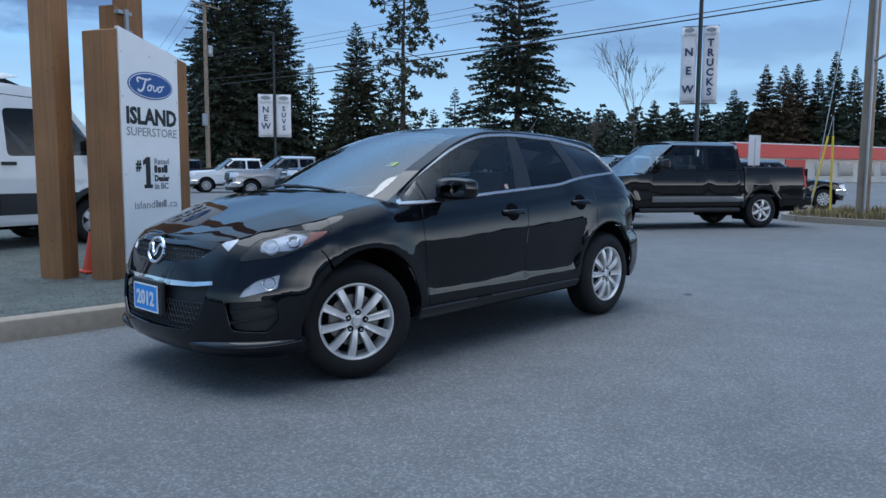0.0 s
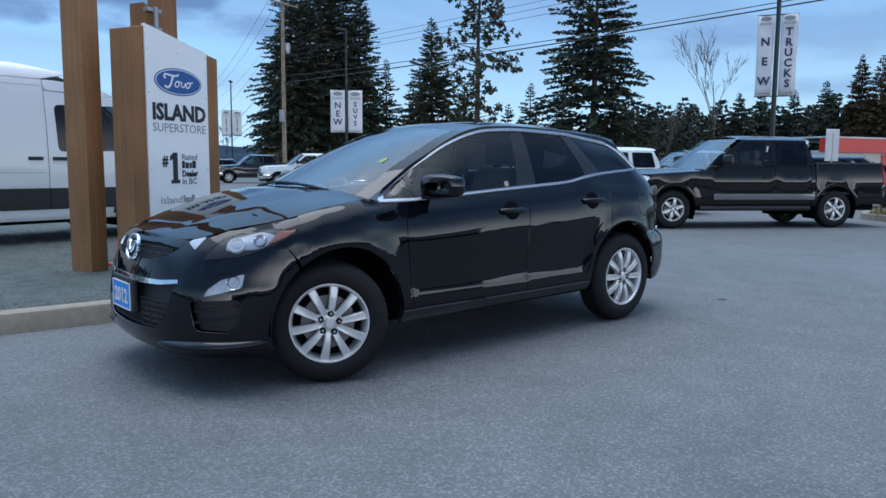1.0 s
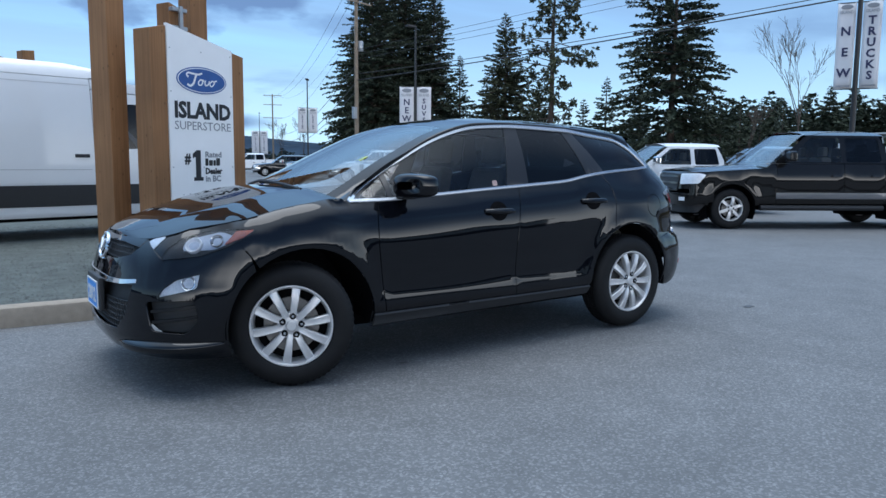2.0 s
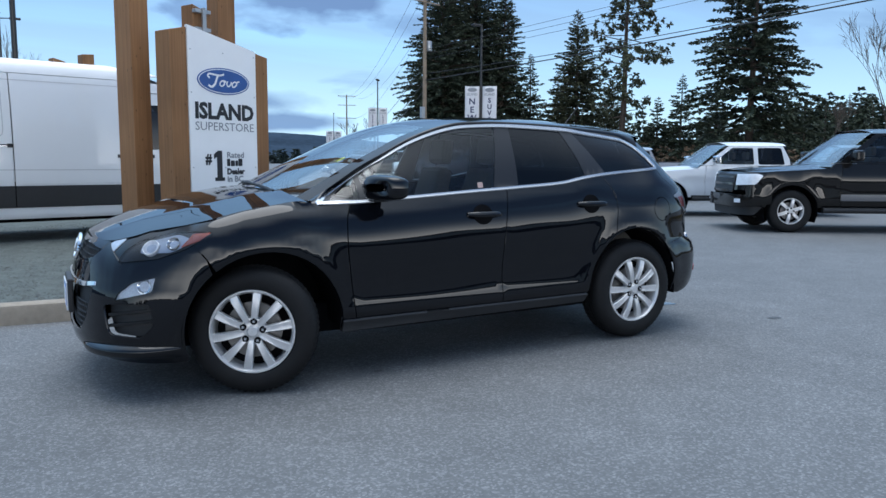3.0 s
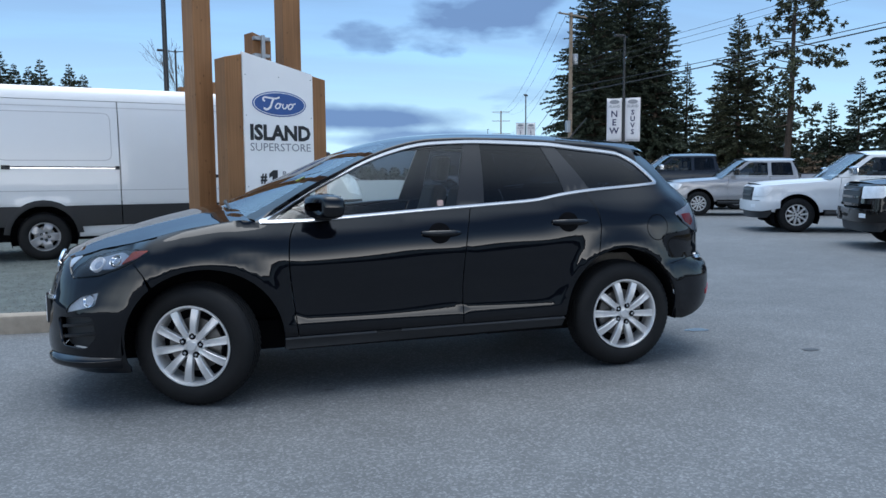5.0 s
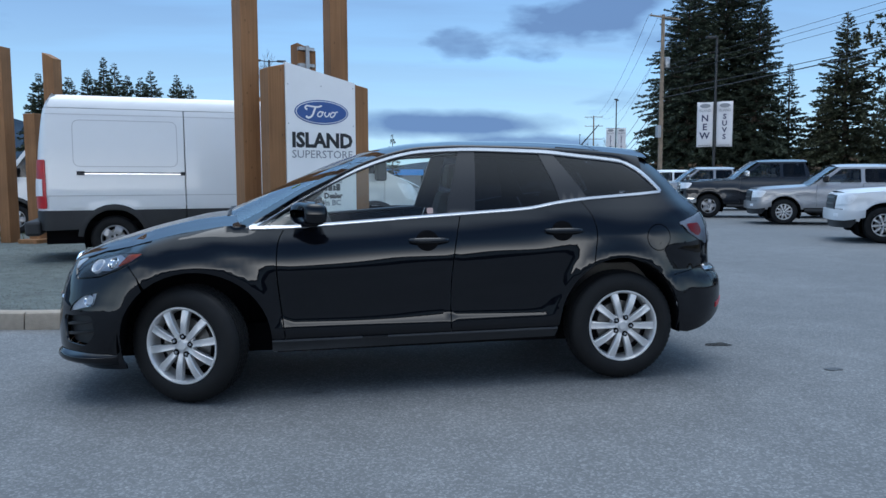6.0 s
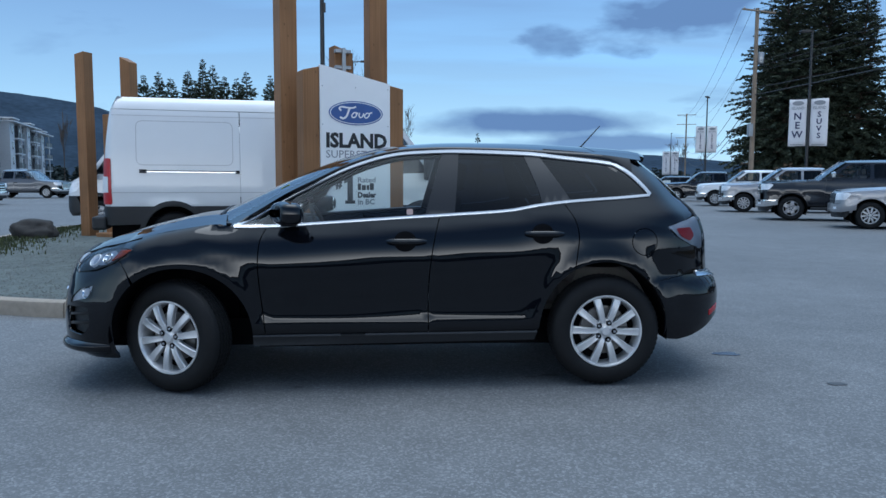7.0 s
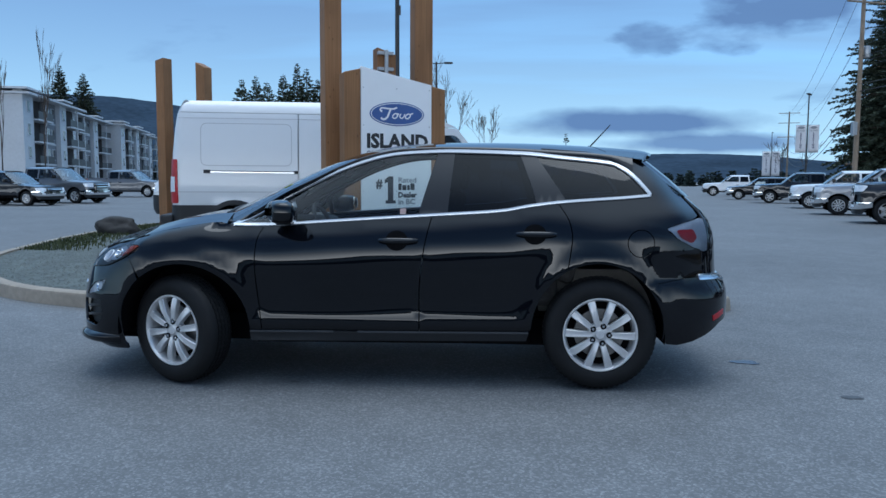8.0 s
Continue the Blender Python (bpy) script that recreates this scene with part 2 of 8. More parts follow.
def wood_mat(name, base):
    m = mat(name, base, 0.68, spec=0.3)
    nt = m.node_tree
    N, L, b = nt.nodes.new, nt.links.new, nt.nodes["Principled BSDF"]
    tc, mp = N("ShaderNodeTexCoord"), N("ShaderNodeMapping")
    mp.inputs["Scale"].default_value = (22, 22, 0.5)
    L(tc.outputs["Object"], mp.inputs["Vector"])
    oi = N("ShaderNodeObjectInfo")
    grain = N("ShaderNodeTexNoise")
    grain.noise_dimensions = "4D"
    grain.inputs["Scale"].default_value, grain.inputs["Detail"].default_value, grain.inputs["Distortion"].default_value = 1.6, 7, 1.4
    L(mp.outputs[0], grain.inputs["Vector"])
    mu = N("ShaderNodeMath")
    mu.operation, mu.inputs[1].default_value = "MULTIPLY", 30
    L(oi.outputs["Random"], mu.inputs[0])
    L(mu.outputs[0], grain.inputs["W"])
    ramp = N("ShaderNodeValToRGB")
    e = ramp.color_ramp.elements
    e[0].position, e[0].color = 0.22, (base[0] * 0.72, base[1] * 0.68, base[2] * 0.64, 1)
    e[1].position, e[1].color = 0.8, (base[0] * 1.2, base[1] * 1.2, base[2] * 1.2, 1)
    L(grain.outputs[0], ramp.inputs[0])
    # weathering blotches and knots
    knot = N("ShaderNodeTexVoronoi")
    kmap = N("ShaderNodeMapping")
    kmap.inputs["Scale"].default_value = (2.6, 2.6, 1.25)
    L(tc.outputs["Object"], kmap.inputs["Vector"])
    L(kmap.outputs[0], knot.inputs["Vector"])
    kr = N("ShaderNodeMapRange")
    kr.inputs[1].default_value, kr.inputs[2].default_value, kr.inputs[3].default_value, kr.inputs[4].default_value = 0.03, 0.13, 0.45, 1.0
    L(knot.outputs["Distance"], kr.inputs[0])
    blot = N("ShaderNodeTexNoise")
    blot.inputs["Scale"].default_value = 1.4
    L(tc.outputs["Object"], blot.inputs["Vector"])
    br = N("ShaderNodeMapRange")
    br.inputs[1].default_value, br.inputs[2].default_value, br.inputs[3].default_value, br.inputs[4].default_value = 0.3, 0.7, 0.8, 1.12
    L(blot.outputs[0], br.inputs[0])
    k2 = N("ShaderNodeMath")
    k2.operation = "MULTIPLY"
    L(kr.outputs[0], k2.inputs[0])
    L(br.outputs[0], k2.inputs[1])
    sc = N("ShaderNodeVectorMath")
    sc.operation = "SCALE"
    L(ramp.outputs[0], sc.inputs[0])
    L(k2.outputs[0], sc.inputs["Scale"])
    L(sc.outputs[0], b.inputs["Base Color"])
    bump = N("ShaderNodeBump")
    bump.inputs["Strength"].default_value, bump.inputs["Distance"].default_value = 0.25, 0.004
    L(grain.outputs[0], bump.inputs["Height"])
    L(bump.outputs[0], b.inputs["Normal"])
    return m


def glass_mat(name, tint, gloss=1.0, ior=1.62):
    """A thin pane: clear or tinted, with the mirror gloss that grows towards grazing views."""
    m = bpy.data.materials.new(name)
    m.use_nodes = True
    nt = m.node_tree
    nt.nodes.clear()
    N, L = nt.nodes.new, nt.links.new
    tr, gl, fr, mx, out = (N(k) for k in ("ShaderNodeBsdfTransparent", "ShaderNodeBsdfGlossy", "ShaderNodeFresnel", "ShaderNodeMixShader", "ShaderNodeOutputMaterial"))
    tr.inputs[0].default_value = (*tint, 1)
    gl.inputs["Roughness"].default_value = 0.0
    gl.inputs[0].default_value = (gloss, gloss, gloss, 1)
    fr.inputs[0].default_value = ior
    L(fr.outputs[0], mx.inputs[0])
    L(tr.outputs[0], mx.inputs[1])
    L(gl.outputs[0], mx.inputs[2])
    L(mx.outputs[0], out.inputs[0])
    return m


def leaf_mat(name, base, vary=0.35, rough=0.7):
    m = mat(name, base, rough, spec=0.2)
    nt = m.node_tree
    N, L, b = nt.nodes.new, nt.links.new, nt.nodes["Principled BSDF"]
    geo = N("ShaderNodeNewGeometry")
    r = N("ShaderNodeMapRange")
    r.inputs[3].default_value, r.inputs[4].default_value = 1 - vary, 1 + vary
    L(geo.outputs["Random Per Island"], r.inputs[0])
    sc = N("ShaderNodeVectorMath")
    sc.operation = "SCALE"
    sc.inputs[0].default_value = base
    L(r.outputs[0], sc.inputs["Scale"])
    L(sc.outputs[0], b.inputs["Base Color"])
    return m


M_ASPHALT = asphalt_mat()
M_GRAVEL = mat("gravel bed", (0.088, 0.100, 0.090), 0.9, noise_scale=60, noise_amount=0.45, bump=0.9, bump_scale=55)
M_STONE = mat("gravel stone", (0.125, 0.135, 0.125), 0.85, noise_scale=30, noise_amount=0.3, vary=0.6)
M_KERB = mat("kerb concrete", (0.30, 0.255, 0.20), 0.85, noise_scale=16, noise_amount=0.22, bump=0.35, bump_scale=90)
M_WOOD = wood_mat("cedar beam", (0.27, 0.140, 0.062))
M_SIGN = mat("sign panel white", (0.83, 0.83, 0.83), 0.4, noise_scale=6, noise_amount=0.03)
M_INK = mat("sign ink black", (0.012, 0.012, 0.014), 0.5)
M_INKGREY = mat("sign ink grey", (0.24, 0.25, 0.27), 0.5)
M_BLUE = mat("emblem blue", (0.018, 0.075, 0.28), 0.3, noise_scale=8, noise_amount=0.15)
M_PALE = mat("emblem silver", (0.75, 0.76, 0.78), 0.35)
M_BLACKPAINT = mat("black car paint", (0.0026, 0.0031, 0.0050), 0.5, coat=1.0, spec=0.0, coat_ior=1.47)
M_TRUCKPAINT = mat("dark bronze black paint", (0.0055, 0.005, 0.0048), 0.4, coat=1.0, spec=0.05, coat_ior=1.42)
M_WHITEPAINT = mat("white vehicle paint", (0.70, 0.71, 0.72), 0.32, coat=0.6, noise_scale=3, noise_amount=0.02)
M_SILVER = mat("silver vehicle paint", (0.33, 0.33, 0.34), 0.32, metal=0.45, coat=0.8)
M_GREYPAINT = mat("grey vehicle paint", (0.12, 0.125, 0.135), 0.32, metal=0.4, coat=0.8)
M_BLUEPAINT = mat("dark blue vehicle paint", (0.006, 0.0075, 0.012), 0.35, coat=1.0, spec=0.2)
M_CHROME = mat("chrome", (0.78, 0.79, 0.80), 0.07, metal=1.0)
M_SATIN = mat("satin chrome", (0.62, 0.63, 0.65), 0.2, metal=1.0)
M_TRIM = mat("bright window trim", (0.50, 0.51, 0.53), 0.24, metal=0.85)
M_ALLOY = mat("silver alloy", (0.70, 0.69, 0.68), 0.32, metal=0.5, spec=0.5, noise_scale=20, noise_amount=0.05)
M_DARKALLOY = mat("dark alloy", (0.05, 0.05, 0.055), 0.35, metal=0.7)
M_STEEL = mat("brake steel", (0.22, 0.21, 0.2), 0.4, metal=0.9, noise_scale=40, noise_amount=0.2)
M_RUBBER = mat("tyre rubber", (0.009, 0.009, 0.0095), 0.62, noise_scale=14, noise_amount=0.3, bump=0.15, bump_scale=120, spec=0.25)
M_PLASTIC = mat("black plastic", (0.016, 0.017, 0.019), 0.55, noise_scale=30, noise_amount=0.15, bump=0.1, bump_scale=300)
M_GLOSSBLACK = mat("gloss black trim", (0.006, 0.006, 0.007), 0.12)
M_PILLAR = mat("pillar film", (0.011, 0.011, 0.013), 0.36, noise_scale=60, noise_amount=0.1)
# near-black base holds the shade under bodies and inside recesses
M_DARK = mat("shaded underbody and recess black", (0.006, 0.006, 0.007), 0.9, noise_scale=10, noise_amount=0.3, spec=0.05)
M_CABIN = mat("cabin trim grey", (0.17, 0.165, 0.155), 0.8, noise_scale=25, noise_amount=0.12)
M_SEAT = mat("seat cloth black", (0.10, 0.097, 0.092), 0.85, noise_scale=60, noise_amount=0.2)
M_LINER = mat("roof liner beige", (0.32, 0.31, 0.29), 0.9, noise_scale=40, noise_amount=0.06)
M_GLASS = glass_mat("clear car glass", (0.90, 0.94, 0.92), 1.0, 1.5)
M_TINT = glass_mat("dark tinted glass", (0.07, 0.08, 0.10), 1.0, 1.40)
M_SHIELD = glass_mat("windscreen glass", (0.66, 0.72, 0.75), 1.0, 2.2)
M_LENS = glass_mat("lamp lens", (0.90, 0.92, 0.95), 0.6, 1.42)
M_REDLENS = mat("red lamp lens", (0.40, 0.008, 0.014), 0.3, coat=0.25, spec=0.25, noise_scale=60, noise_amount=0.2)
M_AMBER = mat("amber lamp lens", (0.42, 0.07, 0.03), 0.15, coat=1.0, noise_scale=60, noise_amount=0.2)
M_REFLECTOR = mat("lamp reflector", (0.82, 0.83, 0.85), 0.3, metal=0.15, noise_scale=70, noise_amount=0.25)
# pale blue base carries the sky mirrored in the headlamp lens
M_LAMPSKY = mat("lamp inner sky tint", (0.42, 0.46, 0.54), 0.3, metal=0.3, noise_scale=50, noise_amount=0.2)
M_LAMPINNER = mat("lamp inner grey", (0.42, 0.45, 0.50), 0.3, metal=0.3, noise_scale=50, noise_amount=0.2)
M_PLATEBLUE = mat("blue plate card", (0.05, 0.28, 0.72), 0.45, noise_scale=30, noise_amount=0.06)
M_STICKER = mat("yellow green sticker", (0.55, 0.62, 0.10), 0.5)
M_STICKERPALE = mat("pale sticker film", (0.42, 0.30, 0.27), 0.5)
M_GALV = mat("dark bronze pole metal", (0.028, 0.027, 0.027), 0.45, metal=0.3, noise_scale=4, noise_amount=0.15)
M_GALVLIGHT = mat("galvanised steel", (0.36, 0.37, 0.38), 0.45, metal=0.7, noise_scale=12, noise_amount=0.15)
M_POLEWOOD = wood_mat("weathered pole timber", (0.26, 0.205, 0.15))
M_CABLE = mat("cable sheath", (0.012, 0.012, 0.013), 0.6)
M_BANNER = mat("banner cloth", (0.66, 0.65, 0.66), 0.8, noise_scale=5, noise_amount=0.06)
M_BANNERINK = mat("banner ink", (0.03, 0.035, 0.09), 0.7)
M_FIR = leaf_mat("fir needles", (0.040, 0.051, 0.033), 0.6)
M_CEDAR = leaf_mat("brown cedar sprays", (0.060, 0.044, 0.024), 0.5)
M_PINE = leaf_mat("pine needles", (0.056, 0.062, 0.036), 0.6)
M_BARK = mat("bark", (0.07, 0.052, 0.04), 0.9, noise_scale=9, noise_amount=0.4, bump=0.6, bump_scale=24, stretch=(1, 1, 0.3))
M_TWIG = mat("bare twigs", (0.075, 0.058, 0.045), 0.9)
M_BRUSH = leaf_mat("bare brushwood", (0.12, 0.085, 0.055), 0.5)
M_GRASS = leaf_mat("grass", (0.062, 0.072, 0.030), 0.45)
# the blue of distance haze is put into this base colour
M_HAZEHILL = mat("wooded hill in haze blue", (0.035, 0.052, 0.075), 0.95, noise_scale=0.12, noise_amount=0.35, spec=0.0)
M_ROCK = mat("boulder", (0.036, 0.034, 0.032), 0.9, noise_scale=7, noise_amount=0.4, bump=0.7, bump_scale=18)
M_SOIL = mat("dark soil", (0.075, 0.055, 0.04), 0.95, noise_scale=20, noise_amount=0.4, bump=0.8, bump_scale=30)
M_DRYGRASS = leaf_mat("dry grass", (0.22, 0.165, 0.075), 0.4)
M_YELLOW = mat("yellow plastic", (0.72, 0.52, 0.03), 0.45, noise_scale=9, noise_amount=0.1)
M_REDWALL = mat("red fascia", (0.50, 0.035, 0.022), 0.45, noise_scale=3, noise_amount=0.08)
M_STUCCO = mat("cream stucco", (0.55, 0.53, 0.49), 0.85, noise_scale=5, noise_amount=0.08)
M_RENDERGREY = mat("grey cladding", (0.26, 0.27, 0.28), 0.8, noise_scale=4, noise_amount=0.1)
M_RENDERWHITE = mat("white trim boards", (0.60, 0.61, 0.61), 0.7, noise_scale=4, noise_amount=0.06)
M_BROWN = mat("brown brick cladding", (0.13, 0.10, 0.085), 0.85, noise_scale=10, noise_amount=0.2)
M_APTWHITE = mat("pale cladding panels", (0.50, 0.52, 0.54), 0.75, noise_scale=3, noise_amount=0.10)
M_APTGREY = mat("slate cladding boards", (0.17, 0.18, 0.195), 0.8, noise_scale=4, noise_amount=0.14)
M_APTDARK = mat("dark brown recess brick", (0.045, 0.036, 0.032), 0.85, noise_scale=10, noise_amount=0.25)
# grey that paints the soft shade of grooves pressed into white panels
M_GROOVESHADE = mat("shade line of pressed grooves on white", (0.46, 0.465, 0.475), 0.4, noise_scale=3, noise_amount=0.05)
M_ROOF = mat("roof membrane", (0.10, 0.10, 0.105), 0.8, noise_scale=4, noise_amount=0.1)
M_PANE = mat("far window pane", (0.02, 0.024, 0.03), 0.08, spec=0.8)
M_WOODFAR = leaf_mat("far woods", (0.02, 0.032, 0.03), 0.5)


# ---- lettering ----
def lettering(text, size, m, material, parent, name="lettering", bold=0.0, width=None, depth=0.001, align="CENTER"):
    """Words in the built-in font, as a mesh; m puts the baseline's middle in place."""
    cu = bpy.data.curves.new(name, "FONT")
    cu.body, cu.size, cu.align_x, cu.offset, cu.extrude, cu.resolution_u = text, size, align, bold, depth, 2
    tmp = bpy.data.objects.new(name, cu)
    scene.collection.objects.link(tmp)
    dg = bpy.context.evaluated_depsgraph_get()
    me = bpy.data.meshes.new_from_object(tmp.evaluated_get(dg))
    bpy.data.objects.remove(tmp)
    bpy.data.curves.remove(cu)
    if width:
        xs = [v.co.x for v in me.vertices]
        k = width / max(1e-6, max(xs) - min(xs))
        for v in me.vertices:
            v.co.x *= k
    me.materials.clear()
    me.materials.append(material)
    ob = new(name, me)
    ob.parent = parent
    ob.matrix_basis = m
    return ob


# ---- vehicle tools ----
from mathutils.geometry import delaunay_2d_cdt


def table(*pairs):
    """A smooth curve through (x, value) pairs."""
    xs, vs = [p[0] for p in pairs], [p[1] for p in pairs]
    n = len(xs)
    d = [(vs[i + 1] - vs[i]) / (xs[i + 1] - xs[i]) for i in range(n - 1)]
    g = [d[0]] + [0.0 if d[i - 1] * d[i] <= 0 else 2 * d[i - 1] * d[i] / (d[i - 1] + d[i]) for i in range(1, n - 1)] + [d[-1]] if n > 2 else [d[0], d[0]]

    def at(x):
        if x <= xs[0]:
            return vs[0]
        if x >= xs[-1]:
            return vs[-1]
        i = 0
        while x > xs[i + 1]:
            i += 1
        h = xs[i + 1] - xs[i]
        t = (x - xs[i]) / h
        a, b = 2 * t ** 3 - 3 * t ** 2 + 1, t ** 3 - 2 * t ** 2 + t
        return a * vs[i] + b * h * g[i] + (1 - a) * vs[i + 1] + (t ** 3 - t ** 2) * h * g[i + 1]
    return at


def blend(a, b, x0, x1, x):
    t = min(1.0, max(0.0, (x - x0) / (x1 - x0)))
    t = t * t * (3 - 2 * t)
    return a + (b - a) * t


class Shell:
    """The skin of a vehicle that faces -x. s runs along its side, s = x where the side is straight, on round the nose and the tail; z is the height."""

    def __init__(self, xf, xr, half, nose, tail, pn, pt, width):
        self.half, self.width = half, width
        self.x0, self.x1 = xf + nose, xr - tail
        self.front = self.quarter(nose, half, pn)
        self.rear = self.quarter(tail, half, pt)
        self.s_front, self.s_rear = self.x0 - self.front[-1][0], self.x1 + self.rear[-1][0]

    @staticmethod
    def quarter(a, b, p):
        """(arc length, dx, y, nx, ny) from the side round to the middle."""
        out, run, last = [], 0.0, None
        for i in range(121):
            t = math.pi / 2 * i / 120
            x, y = a * math.sin(t) ** (2 / p), b * math.cos(t) ** (2 / p)
            if last:
                run += math.hypot(x - last[0], y - last[1])
            last = (x, y)
            nx, ny = (x / a) ** (p - 1) / a, (y / b) ** (p - 1) / b
            k = math.hypot(nx, ny)
            out.append((run, x, y, nx / k, ny / k))
        return out

    @staticmethod
    def lookup(arr, run):
        run = min(max(run, 0.0), arr[-1][0])
        lo, hi = 0, len(arr) - 1
        while hi - lo > 1:
            mid = (lo + hi) // 2
            if arr[mid][0] <= run:
                lo = mid
            else:
                hi = mid
        t = (run - arr[lo][0]) / max(1e-9, arr[hi][0] - arr[lo][0])
        return [arr[lo][i] + t * (arr[hi][i] - arr[lo][i]) for i in range(1, 5)]

    def at(self, s, z, off=0.0, side=1):
        inset = self.half - self.width(s, z) - off
        if s < self.x0:
            dx, y, nx, ny = self.lookup(self.front, self.x0 - s)
            x, nx = self.x0 - dx, -nx
        elif s > self.x1:
            dx, y, nx, ny = self.lookup(self.rear, s - self.x1)
            x = self.x1 + dx
        else:
            x, y, nx, ny = s, self.half, 0.0, 1.0
        y = max(0.0, y - inset * ny)
        return Vector((x - inset * nx, -side * y, z))

    def normal(self, s, z, side=1):
        e = 0.004
        a = self.at(s + e, z, 0, side) - self.at(s - e, z, 0, side)
        b = self.at(s, z + e, 0, side) - self.at(s, z - e, 0, side)
        n = a.cross(b) * side
        return n.normalized() if n.length > 1e-9 else Vector((0, -side, 0))

    def s_of(self, x, z):
        """The s at which the skin at height z has this x."""
        lo, hi = self.s_front, self.s_rear
        for _ in range(40):
            mid = (lo + hi) / 2
            if self.at(mid, z).x < x:
                lo = mid
            else:
                hi = mid
        return (lo + hi) / 2

    def sz(self, points):
        return [(self.s_of(x, z), z) for x, z in points]


def inside(p, poly):
    x, y, hit = p[0], p[1], False
    j = len(poly) - 1
    for i in range(len(poly)):
        xi, yi, xj, yj = *poly[i], *poly[j]
        if (yi > y) != (yj > y) and x < (xj - xi) * (y - yi) / (yj - yi) + xi:
            hit = not hit
        j = i
    return hit


def finer(poly, h):
    out = []
    for i, a in enumerate(poly):
        b = poly[(i + 1) % len(poly)]
        n = max(1, int(math.hypot(b[0] - a[0], b[1] - a[1]) / h + 0.5))
        out += [(a[0] + (b[0] - a[0]) * k / n, a[1] + (b[1] - a[1]) * k / n) for k in range(n)]
    return out


def rounded(poly, r, n=3):
    """The polygon with its corners cut round."""
    out = []
    m = len(poly)
    for i in range(m):
        p, a, b = (Vector(poly[k % m]) for k in (i, i - 1, i + 1))
        u, v = a - p, b - p
        d = min(r, u.length * 0.45, v.length * 0.45)
        u, v = p + u.normalized() * d, p + v.normalized() * d
        out += [tuple((1 - t) ** 2 * u + 2 * t * (1 - t) * p + t * t * v) for t in (k / n for k in range(n + 1))]
    return out


def strip(line, w0, w1=None):
    """A ribbon polygon along a 2D line."""
    w1 = w0 if w1 is None else w1
    up, dn = [], []
    for i, p in enumerate(line):
        a, b = Vector(line[max(0, i - 1)]), Vector(line[min(len(line) - 1, i + 1)])
        d = (b - a).normalized()
        w = w0 + (w1 - w0) * i / (len(line) - 1)
        up.append((p[0] - d.y * w / 2, p[1] + d.x * w / 2))
        dn.append((p[0] + d.y * w / 2, p[1] - d.x * w / 2))
    return up + dn[::-1]


def resample(line, h):
    pts = [Vector(p) for p in line]
    out = [tuple(pts[0])]
    for a, b in zip(pts, pts[1:]):
        n = max(1, int((b - a).length / h))
        out += [tuple(a + (b - a) * k / n) for k in range(1, n + 1)]
    return out


def smooth_line(line, n=6):
    """A Catmull-Rom curve through 2D or 3D points."""
    pts = [Vector(p) for p in line]
    pts = [2 * pts[0] - pts[1]] + pts + [2 * pts[-1] - pts[-2]]
    out = []
    for i in range(1, len(pts) - 2):
        p0, p1, p2, p3 = pts[i - 1:i + 3]
        for k in range(n):
            t = k / n
            out.append(tuple(0.5 * ((2 * p1) + (p2 - p0) * t + (2 * p0 - 5 * p1 + 4 * p2 - p3) * t * t + (3 * p1 - p0 - 3 * p2 + p3) * t ** 3)))
    out.append(tuple(pts[-2]))
    return out


def mesh_part(name, verts, faces, material, parent, label="", normals=None, smooth=True):
    me = bpy.data.meshes.new(name)
    me.from_pydata([tuple(v) for v in verts], [], faces)
    if smooth:
        me.polygons.foreach_set("use_smooth", [True] * len(me.polygons))
    if normals is not None:
        me.normals_split_custom_set_from_vertices([tuple(n) for n in normals])
    if material is not None:
        me.materials.append(material)
    ob = new(name, me)
    ob.parent = parent
    if label:
        ob["label"] = label
    return ob


